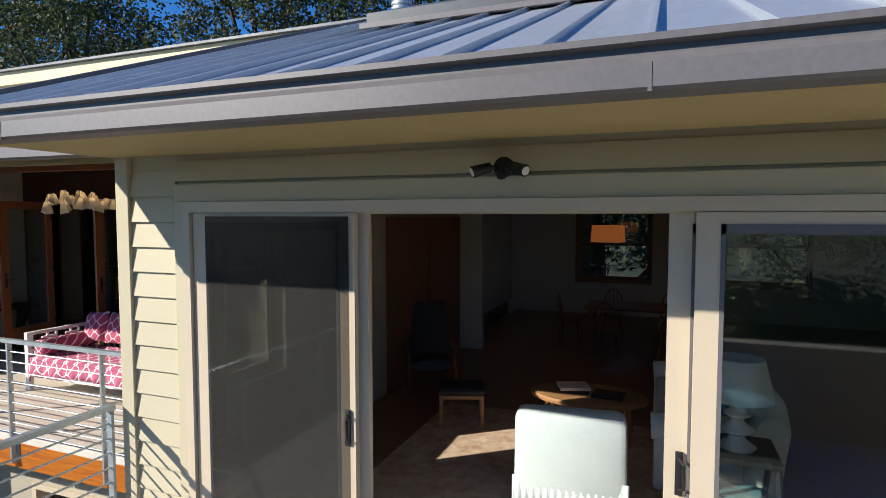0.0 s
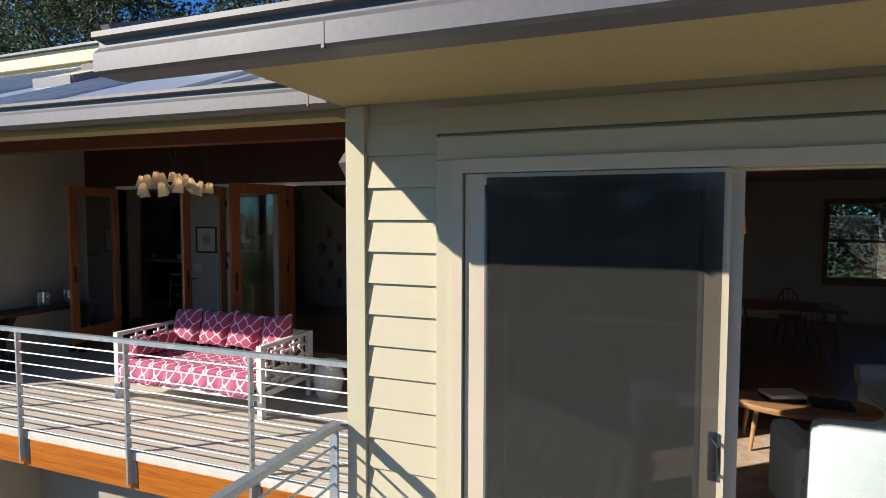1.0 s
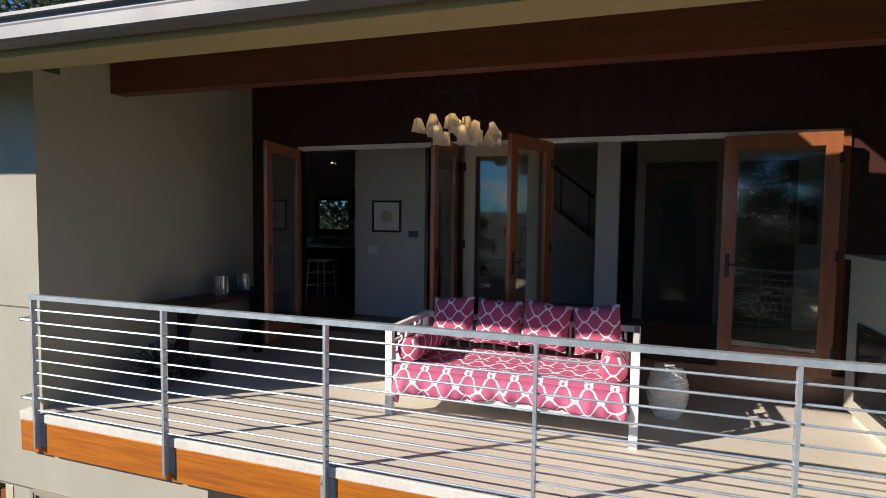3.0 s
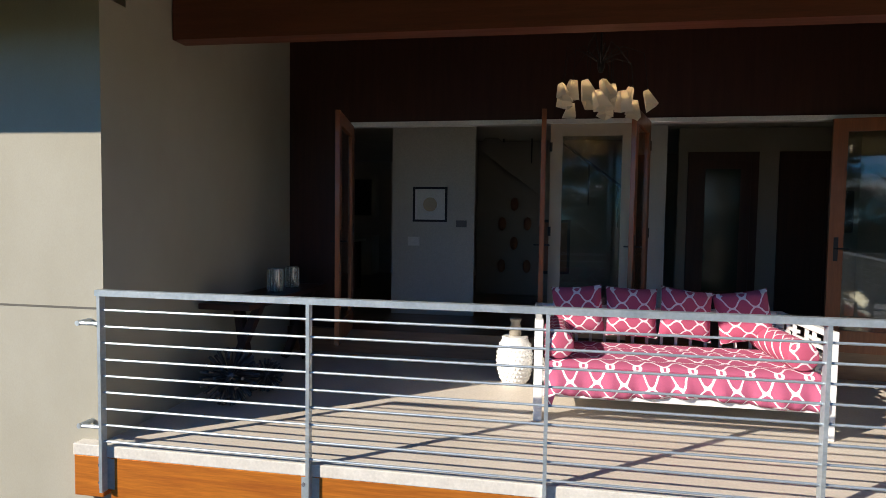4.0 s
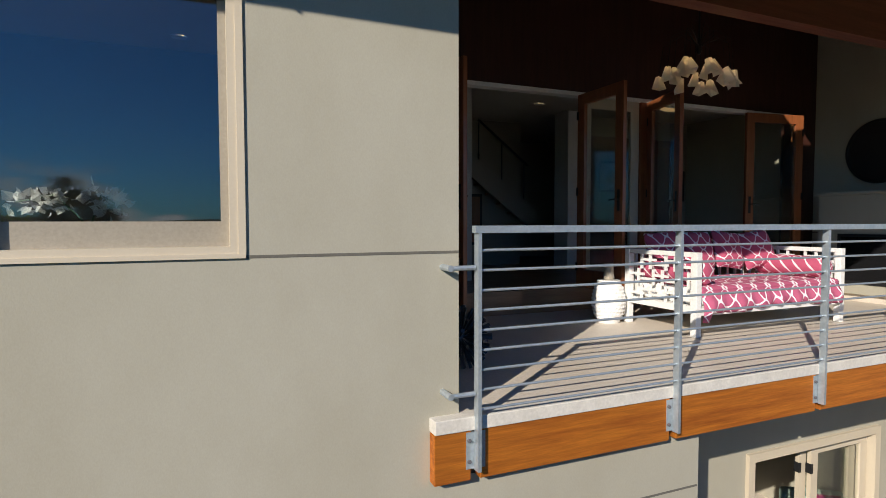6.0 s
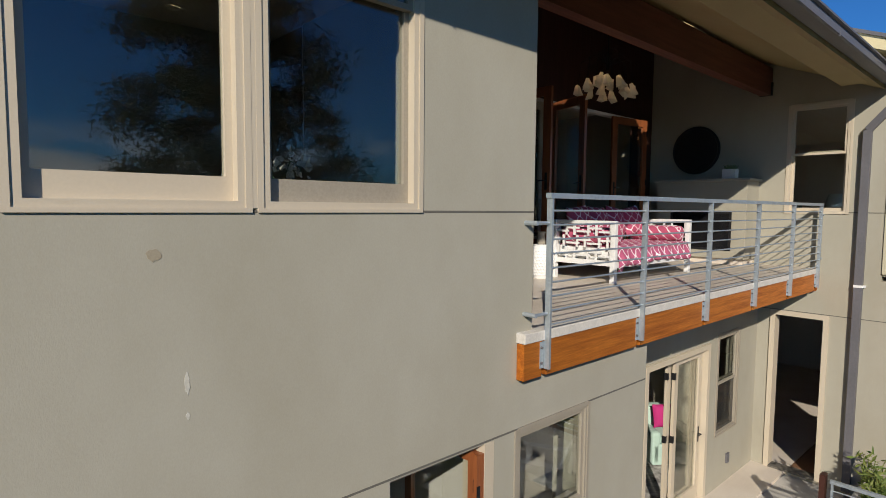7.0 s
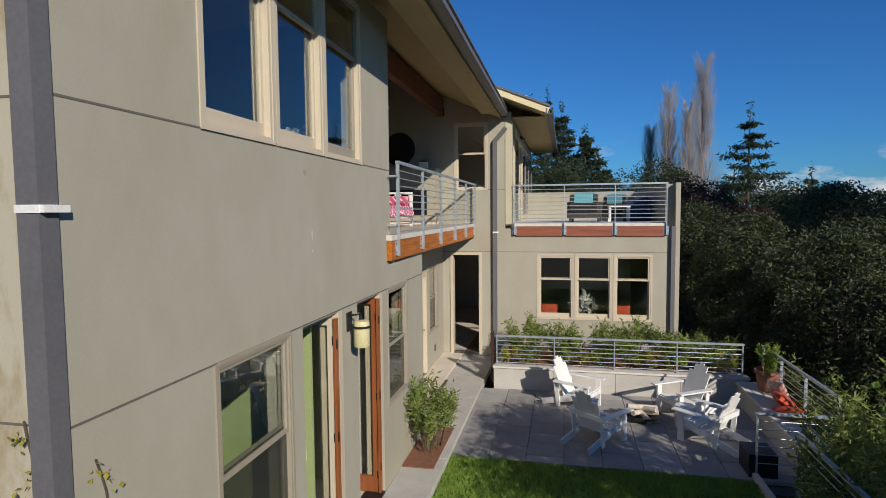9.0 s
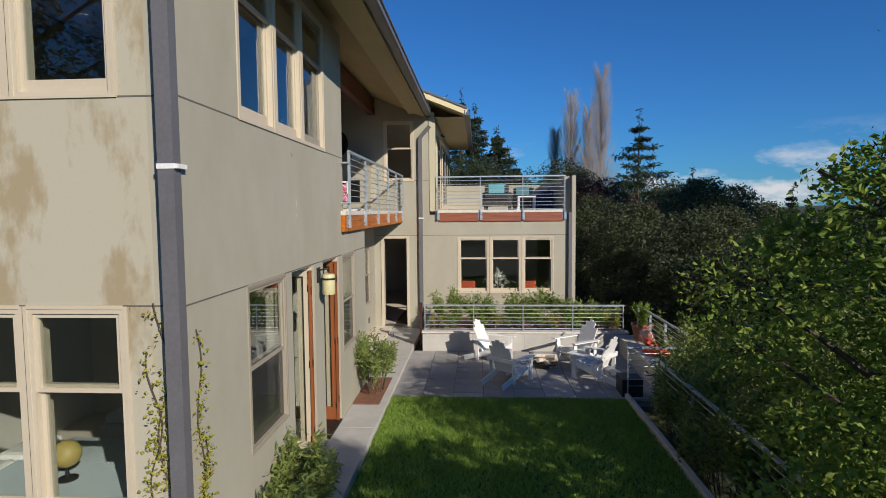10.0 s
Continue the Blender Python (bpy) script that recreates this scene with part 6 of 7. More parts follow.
# lawn
rs = np.random.RandomState(6)
NB = 80000
bx = -9.58 - 8.0 * rs.uniform(0, 1, NB) ** 1.25
by = rs.uniform(-1.18, 3.40, NB)
tuft = np.sin(bx * 3.1 + 1.7 * np.sin(by * 2.3)) * np.sin(by * 2.9 + 1.3 * np.sin(bx * 1.9))
hh = (0.045 + 0.03 * tuft + rs.uniform(0, 0.03, NB)) * 0.55
an = rs.uniform(0, 6.283, NB)
ww = 0.010
vv = np.zeros((NB, 3, 3))
vv[:, 0] = np.stack([bx - np.cos(an) * ww, by - np.sin(an) * ww, np.full(NB, -0.165)], 1)
vv[:, 1] = np.stack([bx + np.cos(an) * ww, by + np.sin(an) * ww, np.full(NB, -0.165)], 1)
vv[:, 2] = np.stack([bx + rs.normal(size=NB) * 0.04, by + rs.normal(size=NB) * 0.04, -0.165 + 0.03 + hh], 1)
me = bpy.data.meshes.new("lawn_grass")
me.from_pydata(vv.reshape(-1, 3).tolist(), [], np.arange(NB * 3).reshape(-1, 3).tolist())
me.materials.append(M["grass"])
tagged(new("lawn_grass", me), "soft green tufted lawn grass", "grass", "", "stuff")

# overgrown trees and hedge south of the lawn
hd = broad_tree("lawn_tree", (-15.1, -2.95, -1.5), 6.2, 2.45, "leaf_bright", "bright green leafy tree hanging over the lawn edge", 51, 50, 820, 0.05, 0.18)
hd2 = broad_tree("lawn_tree", (-14.6, -8.0, -2.3), 5.6, 2.2, "leaf_bright", "bright green leafy tree beside the drive slope", 52, 22, 420, 0.06, 0.2)
# next two trees stand out of view, added as shadow casters for the lawn
broad_tree("lawn_tree", (-19.7, -3.0, -1.5), 6.3, 1.8, "leaf_bright", "slender leafy tree out of view, added to throw dappled shade on the lawn", 54, 18, 460, 0.08, 0.35)
broad_tree("lawn_tree", (-21.8, -4.5, -1.5), 8.0, 2.2, "leaf_bright", "slender leafy tree out of view, added to shade the lawn", 55, 18, 460, 0.085, 0.4)
broad_tree("lawn_tree", (-11.2, -4.2, -2.2), 4.2, 1.8, "leaf_shrub", "green leafy tree behind the seat wall", 53, 34, 520, 0.045, 0.25)
for i, (x, y, h) in enumerate(((-10.4, -2.0, 2.0), (-11.1, -1.75, 1.5), (-11.8, -1.95, 1.9), (-12.6, -1.8, 1.5), (-13.3, -1.95, 2.1), (-14.2, -1.85, 1.5), (-15.0, -2.0, 1.8), (-16.1, -2.1, 1.6), (-17.2, -2.2, 1.4))):
    shrub("hedge_shrub", (x, y, -0.5), 0.85, 0.6, h, "overgrown long-leaved shrub along the lawn railing", 60 + i, "leaf_shrub", 2300, 0.03, 4.2, 16, up=0.2)
bm = bm_new()
br = empty("bare_branches", (-14.6, -3.6, 3.3), label="gnarled pruned bare branches above the green tree", category="branches")
rg = random.Random(9)
for i in range(9):
    a = Vector((rg.uniform(-0.3, 0.3), rg.uniform(-0.3, 0.3), -1.5))
    an = rg.uniform(0, 6.28)
    b = a + Vector((math.cos(an) * 0.8, math.sin(an) * 0.8, 1.6))
    c = b + Vector((math.cos(an) * 0.9, math.sin(an) * 0.9, rg.uniform(0.1, 0.7)))
    chain(bm, [a, b, c], [0.07, 0.05, 0.03], 6)
    for q in range(6):
        s = b.lerp(c, rg.random())
        tube(bm, s, s + Vector((rg.uniform(-0.4, 0.4), rg.uniform(-0.4, 0.4), rg.uniform(0.1, 0.6))), 0.012, 4, 0.004)
part("branch", bm, "bark", br, "", True)


# ---------- trees round the house and far woods ----------
def gz(x, y):
    d = max(max(-2.6 - y, 0), max(x - 8, 0) * 0.6)
    z = -0.42 - min(d * 0.35, 9.0)
    r = math.hypot(x, y)
    return z + max(0, min((r - 90) / 400, 1)) * 10


for i, (x, y, h, r) in enumerate(((-30, 19, 17, 6), (-22, 17, 17, 6), (-14.5, 19, 18, 5.5), (-8.2, 21, 18, 5.0), (-1.5, 18, 17, 5.5), (5.5, 20, 16, 6))):
    broad_tree("oak_tree", (x, y, 0), h, r, "leaf_oak", "tall dark evergreen oak behind the house", 70 + i, 46, 700, 0.11, 0.30, long=1.5)
broad_tree("young_tree", (-10.6, 22, 0), 13.5, 2.6, "leaf_oak_light", "sunlit bright green tree behind the roof", 79, 30, 320, 0.15, 0.5, long=1.4)
conifer("redwood_tree", (40, 3.3, gz(40, 3.3)), 23, 4.6, "tall dark conifer behind the wing", 80, 24, 0.45, 0.085)
conifer("redwood_tree", (42, 5.2, gz(42, 5.2)), 23, 4.4, "tall dark conifer behind the wing roof", 81, 24, 0.5, 0.085)
conifer("pine_tree", (34, -0.2, gz(34, -0.2)), 17, 5.2, "broad dark pine behind the roof deck", 82, 26, 0.15, 0.10)
conifer("pine_tree", (36, -2.0, gz(36, -2.0)), 14.5, 5.0, "rounded dark pine behind the roof deck", 182, 22, 0.1, 0.10)
conifer("pine_tree", (33, 1.9, gz(33, 1.9)), 18.5, 5.0, "tall dark pine behind the roof deck", 183, 26, 0.2, 0.10)
conifer("cedar_tree", (21, -9.9, gz(21, -9.9)), 13.3, 4.4, "open-branched conifer standing in the valley", 83, 15, 0.3, 0.075)
conifer("cedar_tree", (38, -20, gz(38, -20)), 14, 2.5, "distant conifer on the skyline", 84, 16, 0.3, 0.09)
conifer("cedar_tree", (46, -34, gz(46, -34)), 15, 2.6, "distant conifer on the skyline", 85, 16, 0.3, 0.09)
bare_poplar("poplar_tree", (34, -7.2, gz(34, -7)), 20.2, "bare pale poplar with upright twigs", 86)
bare_poplar("poplar_tree", (35, -10.2, gz(35, -10)), 22.8, "tall bare pale poplar with upright twigs", 87)
bare_poplar("poplar_tree", (33, -8.6, gz(33, -8.6)), 18.5, "bare pale poplar with upright twigs", 88)
bare_poplar("poplar_tree", (36, -6.0, gz(36, -6)), 17.5, "bare pale poplar with upright twigs", 89)
# belt of dark trees below the terrace
rg = random.Random(17)
protos = [broad_tree("valley_tree", (18, 3, gz(18, 3)), 9.5, 4.0, "leaf_oak", "dark rounded tree behind the roof deck", 90, 36, 800, 0.085, 0.1, long=1.6),
          broad_tree("valley_tree", (3.5, -7.5, gz(3.5, -7.5)), 7.0, 3.2, "leaf_dark", "dark tangled tree below the terrace", 91, 36, 750, 0.065, 0.05, long=1.8),
          broad_tree("valley_tree", (9, -4.5, gz(9, -4.5)), 6.5, 2.8, "leaf_red", "reddish bare-twigged tree below the terrace", 92, 30, 500, 0.04, 0.1, long=6.0),
          broad_tree("valley_tree", (-1.5, -6.5, gz(-1.5, -6.5)), 5.5, 2.6, "leaf_dark", "dark tangled shrub tree beside the terrace", 93, 32, 700, 0.06, 0.03, long=2.0)]
for i, (x, y, s) in enumerate(((22, -4, 1.1), (25, 3, 0.95), (29, -12, 1.2), (20, -13, 1.0), (26, -18, 1.1), (34, -16, 1.2), (30, -26, 1.2), (40, -24, 1.3), (42, -6, 1.3), (24, 9, 1.2), (44, -14, 1.3), (50, -30, 1.5), (36, -36, 1.3), (25.5, 1.2, 1.05), (27.5, -2.8, 1.1), (31, 4, 1.1), (22, 6, 1.05))):
    copy_thing(protos[0], pose(x, y, gz(x, y), 0, 0, i * 67) @ Matrix.Scale(s, 4))["label"] = "dark rounded oak on the valley side"
for i, (x, y, s) in enumerate(((8, -9, 1.1), (12, -14, 1.2), (4, -13, 1.0), (-1, -11, 1.0), (16, -20, 1.2), (6, -19, 1.1), (13, -3, 0.9), (-4, -9, 0.9), (20, -9, 1.0))):
    copy_thing(protos[1], pose(x, y, gz(x, y), 0, 0, i * 81) @ Matrix.Scale(s, 4))
for i, (x, y, s) in enumerate(((14, -8, 1.0), (7, -6.5, 0.8))):
    copy_thing(protos[2], pose(x, y, gz(x, y), 0, 0, i * 50) @ Matrix.Scale(s, 4))
for i, (x, y, s) in enumerate(((-4.2, -4.6, 0.85), (1.5, -4.5, 0.9), (-6.8, -5.2, 0.8), (-8.2, -7.4, 1.0), (5.5, -3.4, 0.9), (-2.6, -3.6, 0.55))):
    copy_thing(protos[3], pose(x, y, gz(x, y), 0, 0, i * 50) @ Matrix.Scale(s, 4))


def umbrella_pine(name, at, h, r, label, seed, n=30):
    """Tall pine: bare leaning trunk, long limbs, ragged flat clumps with sky between them."""
    rs = np.random.RandomState(seed)
    ob = empty(name, at, label=label, category="tree")
    bm = bm_new()
    chain(bm, [(0, 0, -1), (0.2, 0.1, h * 0.35), (0.5, 0.0, h * 0.7), (0.3, 0.1, h)], [0.28, 0.22, 0.13, 0.03], 8)
    pts = []
    for i in range(n):
        u = (i + 0.5) / n
        z = h * (0.38 + 0.62 * u)
        reach = r * (1.0 - 0.75 * max(u - 0.25, 0)) * rs.uniform(0.45, 1.1)
        an = i * 2.39996 + rs.uniform(-0.4, 0.4)
        s = np.array([0.4 * u, 0.05, z - 0.12 * reach])
        e = np.array([math.cos(an) * reach, math.sin(an) * reach, z + 0.08 * reach])
        chain(bm, [s, (s + e) / 2 + np.array([0, 0, -0.1]), e], [0.06, 0.04, 0.012], 5)
        for q in range(3):
            c = s + (e - s) * rs.uniform(0.45, 1.0) + rs.normal(size=3) * 0.08 * r
            w = rs.normal(size=(520, 3)) * np.array([0.115, 0.115, 0.06]) * r * rs.uniform(0.6, 1.25)
            pts.append(c + w)
    part("trunk", bm, "bark", ob, "", True)
    cr = new("crown", leaf_mesh("crown", np.concatenate(pts), 0.012 * r, "leaf_pine", seed + 1, 4.5, 0.0, False))
    cr.parent = ob
    return ob


# pine south of the garden, mirrored in the upstairs windows
umbrella_pine("pine_tree", (-4.6, -16.5, gz(-4.6, -16.5)), 20.5, 5.4, "tall ragged dark pine on the slope below the garden", 110, 46)
umbrella_pine("pine_tree", (-17.5, -24, gz(-17.5, -24)), 14, 3.4, "ragged dark pine on the slope across the garden", 113, 26)
# far woods
rs = np.random.RandomState(12)
cs, rr = [], []
for i in range(1500):
    an, d = rs.uniform(-3.1416, 3.1416), rs.uniform(0, 1)
    d = 55 + 260 * d ** 1.4
    x, y = math.cos(an) * d, math.sin(an) * d
    if -45 < x < 40 and -20 < y < 45:
        continue
    s = rs.uniform(2.0, 4.2)
    cs.append((x, y, gz(x, y) + s * 0.9))
    rr.append(s)
me = leaf_mesh("far_woods", clump_points(rs, cs, rr, 46, 0.7), 0.75, "leaf_oak", 13, 1.2, 0, False)
tagged(new("far_woods", me), "dark wooded hills in the distance", "woods", "", "stuff")


# ---------- living room behind the sliding door ----------
G = F + 0.03
M["linen"] = mat("white linen slipcover", (0.62, 0.72, 0.71), 0.9, 0, (0.54, 0.64, 0.63), 4, 140, 0.001)
M["oak"] = wood("light oak", (0.42, 0.24, 0.11), (0.32, 0.17, 0.075), 0, 0.4)
M["cabwood"] = wood("brown cabinet wood", (0.24, 0.10, 0.045), (0.17, 0.07, 0.03), 2, 0.45)
M["rug"] = mat("patterned wool rug", (0.62, 0.52, 0.38), 0.95, 0, (0.40, 0.24, 0.16), 7, 40, 0.003, 1.0)
M["orange_shade"] = mat("orange drum shade", (0.62, 0.20, 0.06), 0.8, 0, (0.56, 0.17, 0.05), 4, 120)
M["beige_shade"] = mat("beige lamp shade", (0.55, 0.46, 0.33), 0.8, 0, (0.5, 0.41, 0.29), 4, 120)
M["bedding_cup"] = mat("turquoise glass", (0.30, 0.52, 0.55), 0.2, 0, (0.26, 0.46, 0.50), 6, 50)
os_ = M["orange_shade"].node_tree.nodes["Principled BSDF"]
os_.inputs["Emission Color"].default_value, os_.inputs["Emission Strength"].default_value = (1.0, 0.30, 0.08, 1), 0.10
tagged(sbox("rug", "rug", -2.15, 1.2, 4.05, 6.6, G, G + 0.012, kind=""), "faded patterned wool rug on the wooden floor", "rug")


def armchair(at, rz, label, w=0.86, cloth="linen"):
    ob = empty("armchair", at, label=label, category="armchair")
    ob.rotation_euler = (0, 0, radians(rz))
    h = w / 2
    pbox("base", ob, cloth, -h + 0.02, h - 0.02, -0.40, 0.38, 0.02, 0.40, bev=0.03)
    pbox("seat_cushion", ob, cloth, -h + 0.16, h - 0.16, -0.42, 0.22, 0.402, 0.53, bev=0.04)
    bm = bm_new()
    box(bm, -h, h, 0.20, 0.46, 0.03, 0.86, bev=0.07)
    for v in bm.verts:
        v.co.y += 0.10 * max(v.co.z - 0.3, 0)
        v.co.x *= 1 - 0.08 * max(v.co.z - 0.4, 0)
        v.co += Vector(noise.noise_vector(v.co * 6)) * 0.008
    part("backrest", bm, cloth, ob, "", True)
    for s in (-1, 1):
        pbox("arm", ob, cloth, s * (h - 0.09) - 0.09, s * (h - 0.09) + 0.09, -0.40, 0.21, 0.03, 0.62, bev=0.06)
    bm = bm_new()
    n = 48
    q = [[], []]
    for i in range(n + 1):
        t = i / n
        x = -h - 0.005 + t * (w + 0.01)
        f = 0.012 * math.sin(i * 2.1)
        q[0].append(bm.verts.new((x, 0.475 + f, 0.0)))
        q[1].append(bm.verts.new((x, 0.468, 0.34)))
    for i in range(n):
        bm.faces.new((q[0][i], q[0][i + 1], q[1][i + 1], q[1][i]))
    sk = part("skirt", bm, cloth, ob, "", True)
    so = sk.modifiers.new("thick", "SOLIDIFY")
    so.thickness = 0.008
    return ob


armchair((-0.38, 4.75, G + 0.012), 188, "pale slipcovered armchair seen from behind on the rug")
sf2 = empty("white_sofa", (0.72, 6.05, G), label="white slipcovered sofa with a scalloped back and rolled arms", category="sofa")
pbox("base", sf2, "linen", -0.44, 0.40, -0.86, 0.86, 0.02, 0.40, bev=0.04)
bm = bm_new()
n = 36
rows = []
for i in range(n + 1):
    y = -0.95 + 1.9 * i / n
    top = 0.74 + 0.16 * abs(math.cos(1.5 * math.pi * y / 0.95))
    rows.append([bm.verts.new((x + 0.05 * (z > 0.5), y, z)) for x, z in ((0.24, 0.04), (0.25, 0.42), (0.30, top - 0.05), (0.36, top), (0.46, top - 0.02), (0.52, top - 0.10), (0.50, 0.04))])
for p, q in zip(rows, rows[1:]):
    for k in range(7):
        bm.faces.new((p[k], p[(k + 1) % 7], q[(k + 1) % 7], q[k]))
bm.faces.new(rows[0][::-1])
bm.faces.new(rows[-1])
part("backrest", bm, "linen", sf2, "scalloped sofa back", True)
for s in (-1, 1):
    bm = bm_new()
    box(bm, -0.45, 0.24, s * 0.90 - 0.09, s * 0.90 + 0.09, 0.02, 0.52, bev=0.03)
    tube(bm, (-0.47, s * 0.92, 0.56), (0.24, s * 0.92, 0.60), 0.115, 14)
    part("arm", bm, "linen", sf2, "", True)
    pbox("seat_cushion", sf2, "linen", -0.46, 0.24, s * 0.40 - 0.39, s * 0.40 + 0.39, 0.405, 0.53, bev=0.05)
bm = bm_new()
pillow(bm, 0.5, 0.46, 0.16)
o = put("teal_pillow", bm, "teal", True)
o.location, o.rotation_euler = (0.78, 5.52, G + 0.76), (radians(-20), radians(20), radians(80))
tagged(o, "pale teal pillow on the white sofa", "cushion")
ct = empty("coffee_table", (-0.40, 6.18, G + 0.0), label="oval light wooden coffee table", category="table")
bm = bm_new()
lathe(bm, [(0.0, 0.40), (0.60, 0.40), (0.62, 0.42), (0.62, 0.44), (0.60, 0.455), (0.0, 0.455)], 40)
bmesh.ops.scale(bm, verts=bm.verts, vec=(1, 0.62, 1))
part("tabletop", bm, "oak", ct, "", True)
for x, y in ((-0.4, -0.2), (0.4, -0.2), (-0.4, 0.2), (0.4, 0.2)):
    bm = bm_new()
    tube(bm, (x, y, 0.40), (x * 1.12, y * 1.12, 0.0), 0.026, 10, 0.016)
    part("leg", bm, "oak", ct, "", True)
for i, (x, y, r, c) in enumerate(((-0.56, 6.20, 12, "black"), (-0.18, 6.13, -6, "leather"), (-0.56, 6.20, 20, "white"))):
    z = G + 0.455 + (0.035 if i == 2 else 0)
    bk = empty("book", (x, y, z), label="large dark hardback book lying on the coffee table" if i < 2 else "pale book on top of another", category="book", group="coffee table books")
    bk.rotation_euler = (0, 0, radians(r))
    pbox("cover", bk, c, -0.16, 0.16, -0.12, 0.12, 0.0, 0.034, bev=0.002)
    pbox("pages", bk, "edge", -0.155, 0.161, -0.115, 0.115, 0.005, 0.029)
lc = empty("lounge_chair", (-2.62, 7.1, G), label="dark reclining lounge chair with curved wooden frame", category="chair")
lc.rotation_euler = (0, 0, radians(28))
bm = bm_new()
chain(bm, [(0, -0.32, 0.40), (0, 0.0, 0.36), (0, 0.20, 0.40), (0, 0.42, 0.75), (0, 0.55, 1.10)], [0.07] * 5, 10)
bmesh.ops.scale(bm, verts=bm.verts, vec=(4.0, 1, 1))
part("seat_shell", bm, "leather", lc, "", True)
for s in (-1, 1):
    bm = bm_new()
    chain(bm, [(s * 0.31, -0.30, 0.02), (s * 0.31, -0.33, 0.35), (s * 0.31, -0.2, 0.56), (s * 0.31, 0.25, 0.58)], [0.022] * 4, 8)
    chain(bm, [(s * 0.31, -0.30, 0.02), (s * 0.31, 0.35, 0.02), (s * 0.31, 0.2, 0.38)], [0.022] * 3, 8)
    part("arm_frame", bm, "cabwood", lc, "", True)
ot = empty("ottoman", (-1.80, 6.05, G), label="dark upholstered ottoman on a light wooden frame", category="ottoman")
ot.rotation_euler = (0, 0, radians(20))
pbox("cushion", ot, "leather", -0.26, 0.26, -0.20, 0.20, 0.36, 0.44, bev=0.03)
pbox("frame", ot, "oak", -0.25, 0.25, -0.19, 0.19, 0.32, 0.358)
for x in (-0.23, 0.23):
    for y in (-0.17, 0.17):
        pbox("leg", ot, "oak", x - 0.018, x + 0.018, y - 0.018, y + 0.018, 0, 0.32)
dt = empty("dining_table", (0.05, 10.7, G), label="dark wooden dining table", category="table")
pbox("tabletop", dt, "cabwood", -1.0, 1.0, -0.48, 0.48, 0.71, 0.75, bev=0.005)
for x in (-0.9, 0.9):
    for y in (-0.4, 0.4):
        pbox("leg", dt, "cabwood", x - 0.03, x + 0.03, y - 0.03, y + 0.03, 0, 0.71)


def windsor(at, rz):
    ob = empty("windsor_chair", at, label="dark wooden windsor chair with a hooped back", category="chair", group="dining chairs")
    ob.rotation_euler = (0, 0, radians(rz))
    bm = bm_new()
    lathe(bm, [(0.0, 0.43), (0.21, 0.43), (0.22, 0.45), (0.20, 0.46), (0.0, 0.455)], 20)
    part("seat", bm, "cabwood", ob, "", True)
    for x in (-1, 1):
        for y in (-1, 1):
            bm = bm_new()
            tube(bm, (x * 0.13, y * 0.13, 0.43), (x * 0.2, y * 0.2, 0), 0.016, 8)
            part("leg", bm, "cabwood", ob, "", True)
    bm = bm_new()
    chain(bm, [(0.20 * math.cos(t), 0.17 + 0.06 * math.sin(t), 0.46 + 0.46 * math.sin(t)) for t in [k * math.pi / 10 for k in range(11)]], [0.012] * 11, 6)
    part("hoop", bm, "cabwood", ob, "", True)
    for i in range(5):
        x = (i - 2) * 0.065
        bm = bm_new()
        tube(bm, (x, 0.17, 0.455), (x * 1.2, 0.22, 0.46 + 0.46 * math.sqrt(1 - (x / 0.21) ** 2)), 0.006, 6)
        part("spindle", bm, "cabwood", ob)
    return ob


w0 = windsor((-0.55, 10.0, G), 180)
for x, y, r in ((0.5, 10.0, 175), (-0.55, 11.4, 0), (0.55, 11.4, 8), (-1.25, 10.7, 90)):
    copy_thing(w0, pose(x, y, G, 0, 0, r))
pn = empty("pendant_lamp", (-0.60, 10.7, 5.50), label="orange drum pendant lamp over the dining table", category="lamp")
bm = bm_new()
lathe(bm, [(0.30, 0.0), (0.305, 0.0), (0.285, 0.30), (0.28, 0.30), (0.30, 0.01)], 32)
part("shade", bm, "orange_shade", pn, "", True)
bm = bm_new()
tube(bm, (0, 0, 0.28), (0, 0, 1.05), 0.006)
tube(bm, (-0.28, 0, 0.28), (0.28, 0, 0.28), 0.005)
part("cord", bm, "black", pn)
tl = empty("table_lamp", (0.86, 4.72, G + 0.62), label="table lamp with stacked white discs and a pale drum shade", category="lamp")
bm = bm_new()
lathe(bm, [(0.13, 0.0), (0.135, 0.015), (0.06, 0.07), (0.05, 0.10), (0.115, 0.13), (0.12, 0.145), (0.05, 0.20), (0.04, 0.22), (0.09, 0.25), (0.095, 0.265), (0.03, 0.31), (0.02, 0.42)], 24)
part("base", bm, "ceramic", tl, "", True)
bm = bm_new()
lathe(bm, [(0.24, 0.38), (0.245, 0.38), (0.175, 0.68), (0.17, 0.68), (0.23, 0.39)], 32)
part("shade", bm, "linen", tl, "pale fabric shade", True)
et = empty("end_table", (0.86, 4.72, G), label="small dark two-tier end table by the sofa", category="table")
pbox("top", et, "leather", -0.27, 0.27, -0.27, 0.27, 0.58, 0.62, bev=0.006)
pbox("shelf", et, "leather", -0.24, 0.24, -0.24, 0.24, 0.20, 0.225)
for x in (-0.24, 0.24):
    for y in (-0.24, 0.24):
        bm = bm_new()
        chain(bm, [(x, y, 0.58), (x * 1.06, y * 1.06, 0.35), (x * 0.96, y * 0.96, 0.15), (x * 1.1, y * 1.1, 0.0)], [0.022, 0.024, 0.018, 0.020], 8)
        part("leg", bm, "leather", et, "", True)
cup = empty("candle_cup", (0.68, 4.62, G + 0.62), label="pale turquoise glass candle cup on the end table", category="candle")
bm = bm_new()
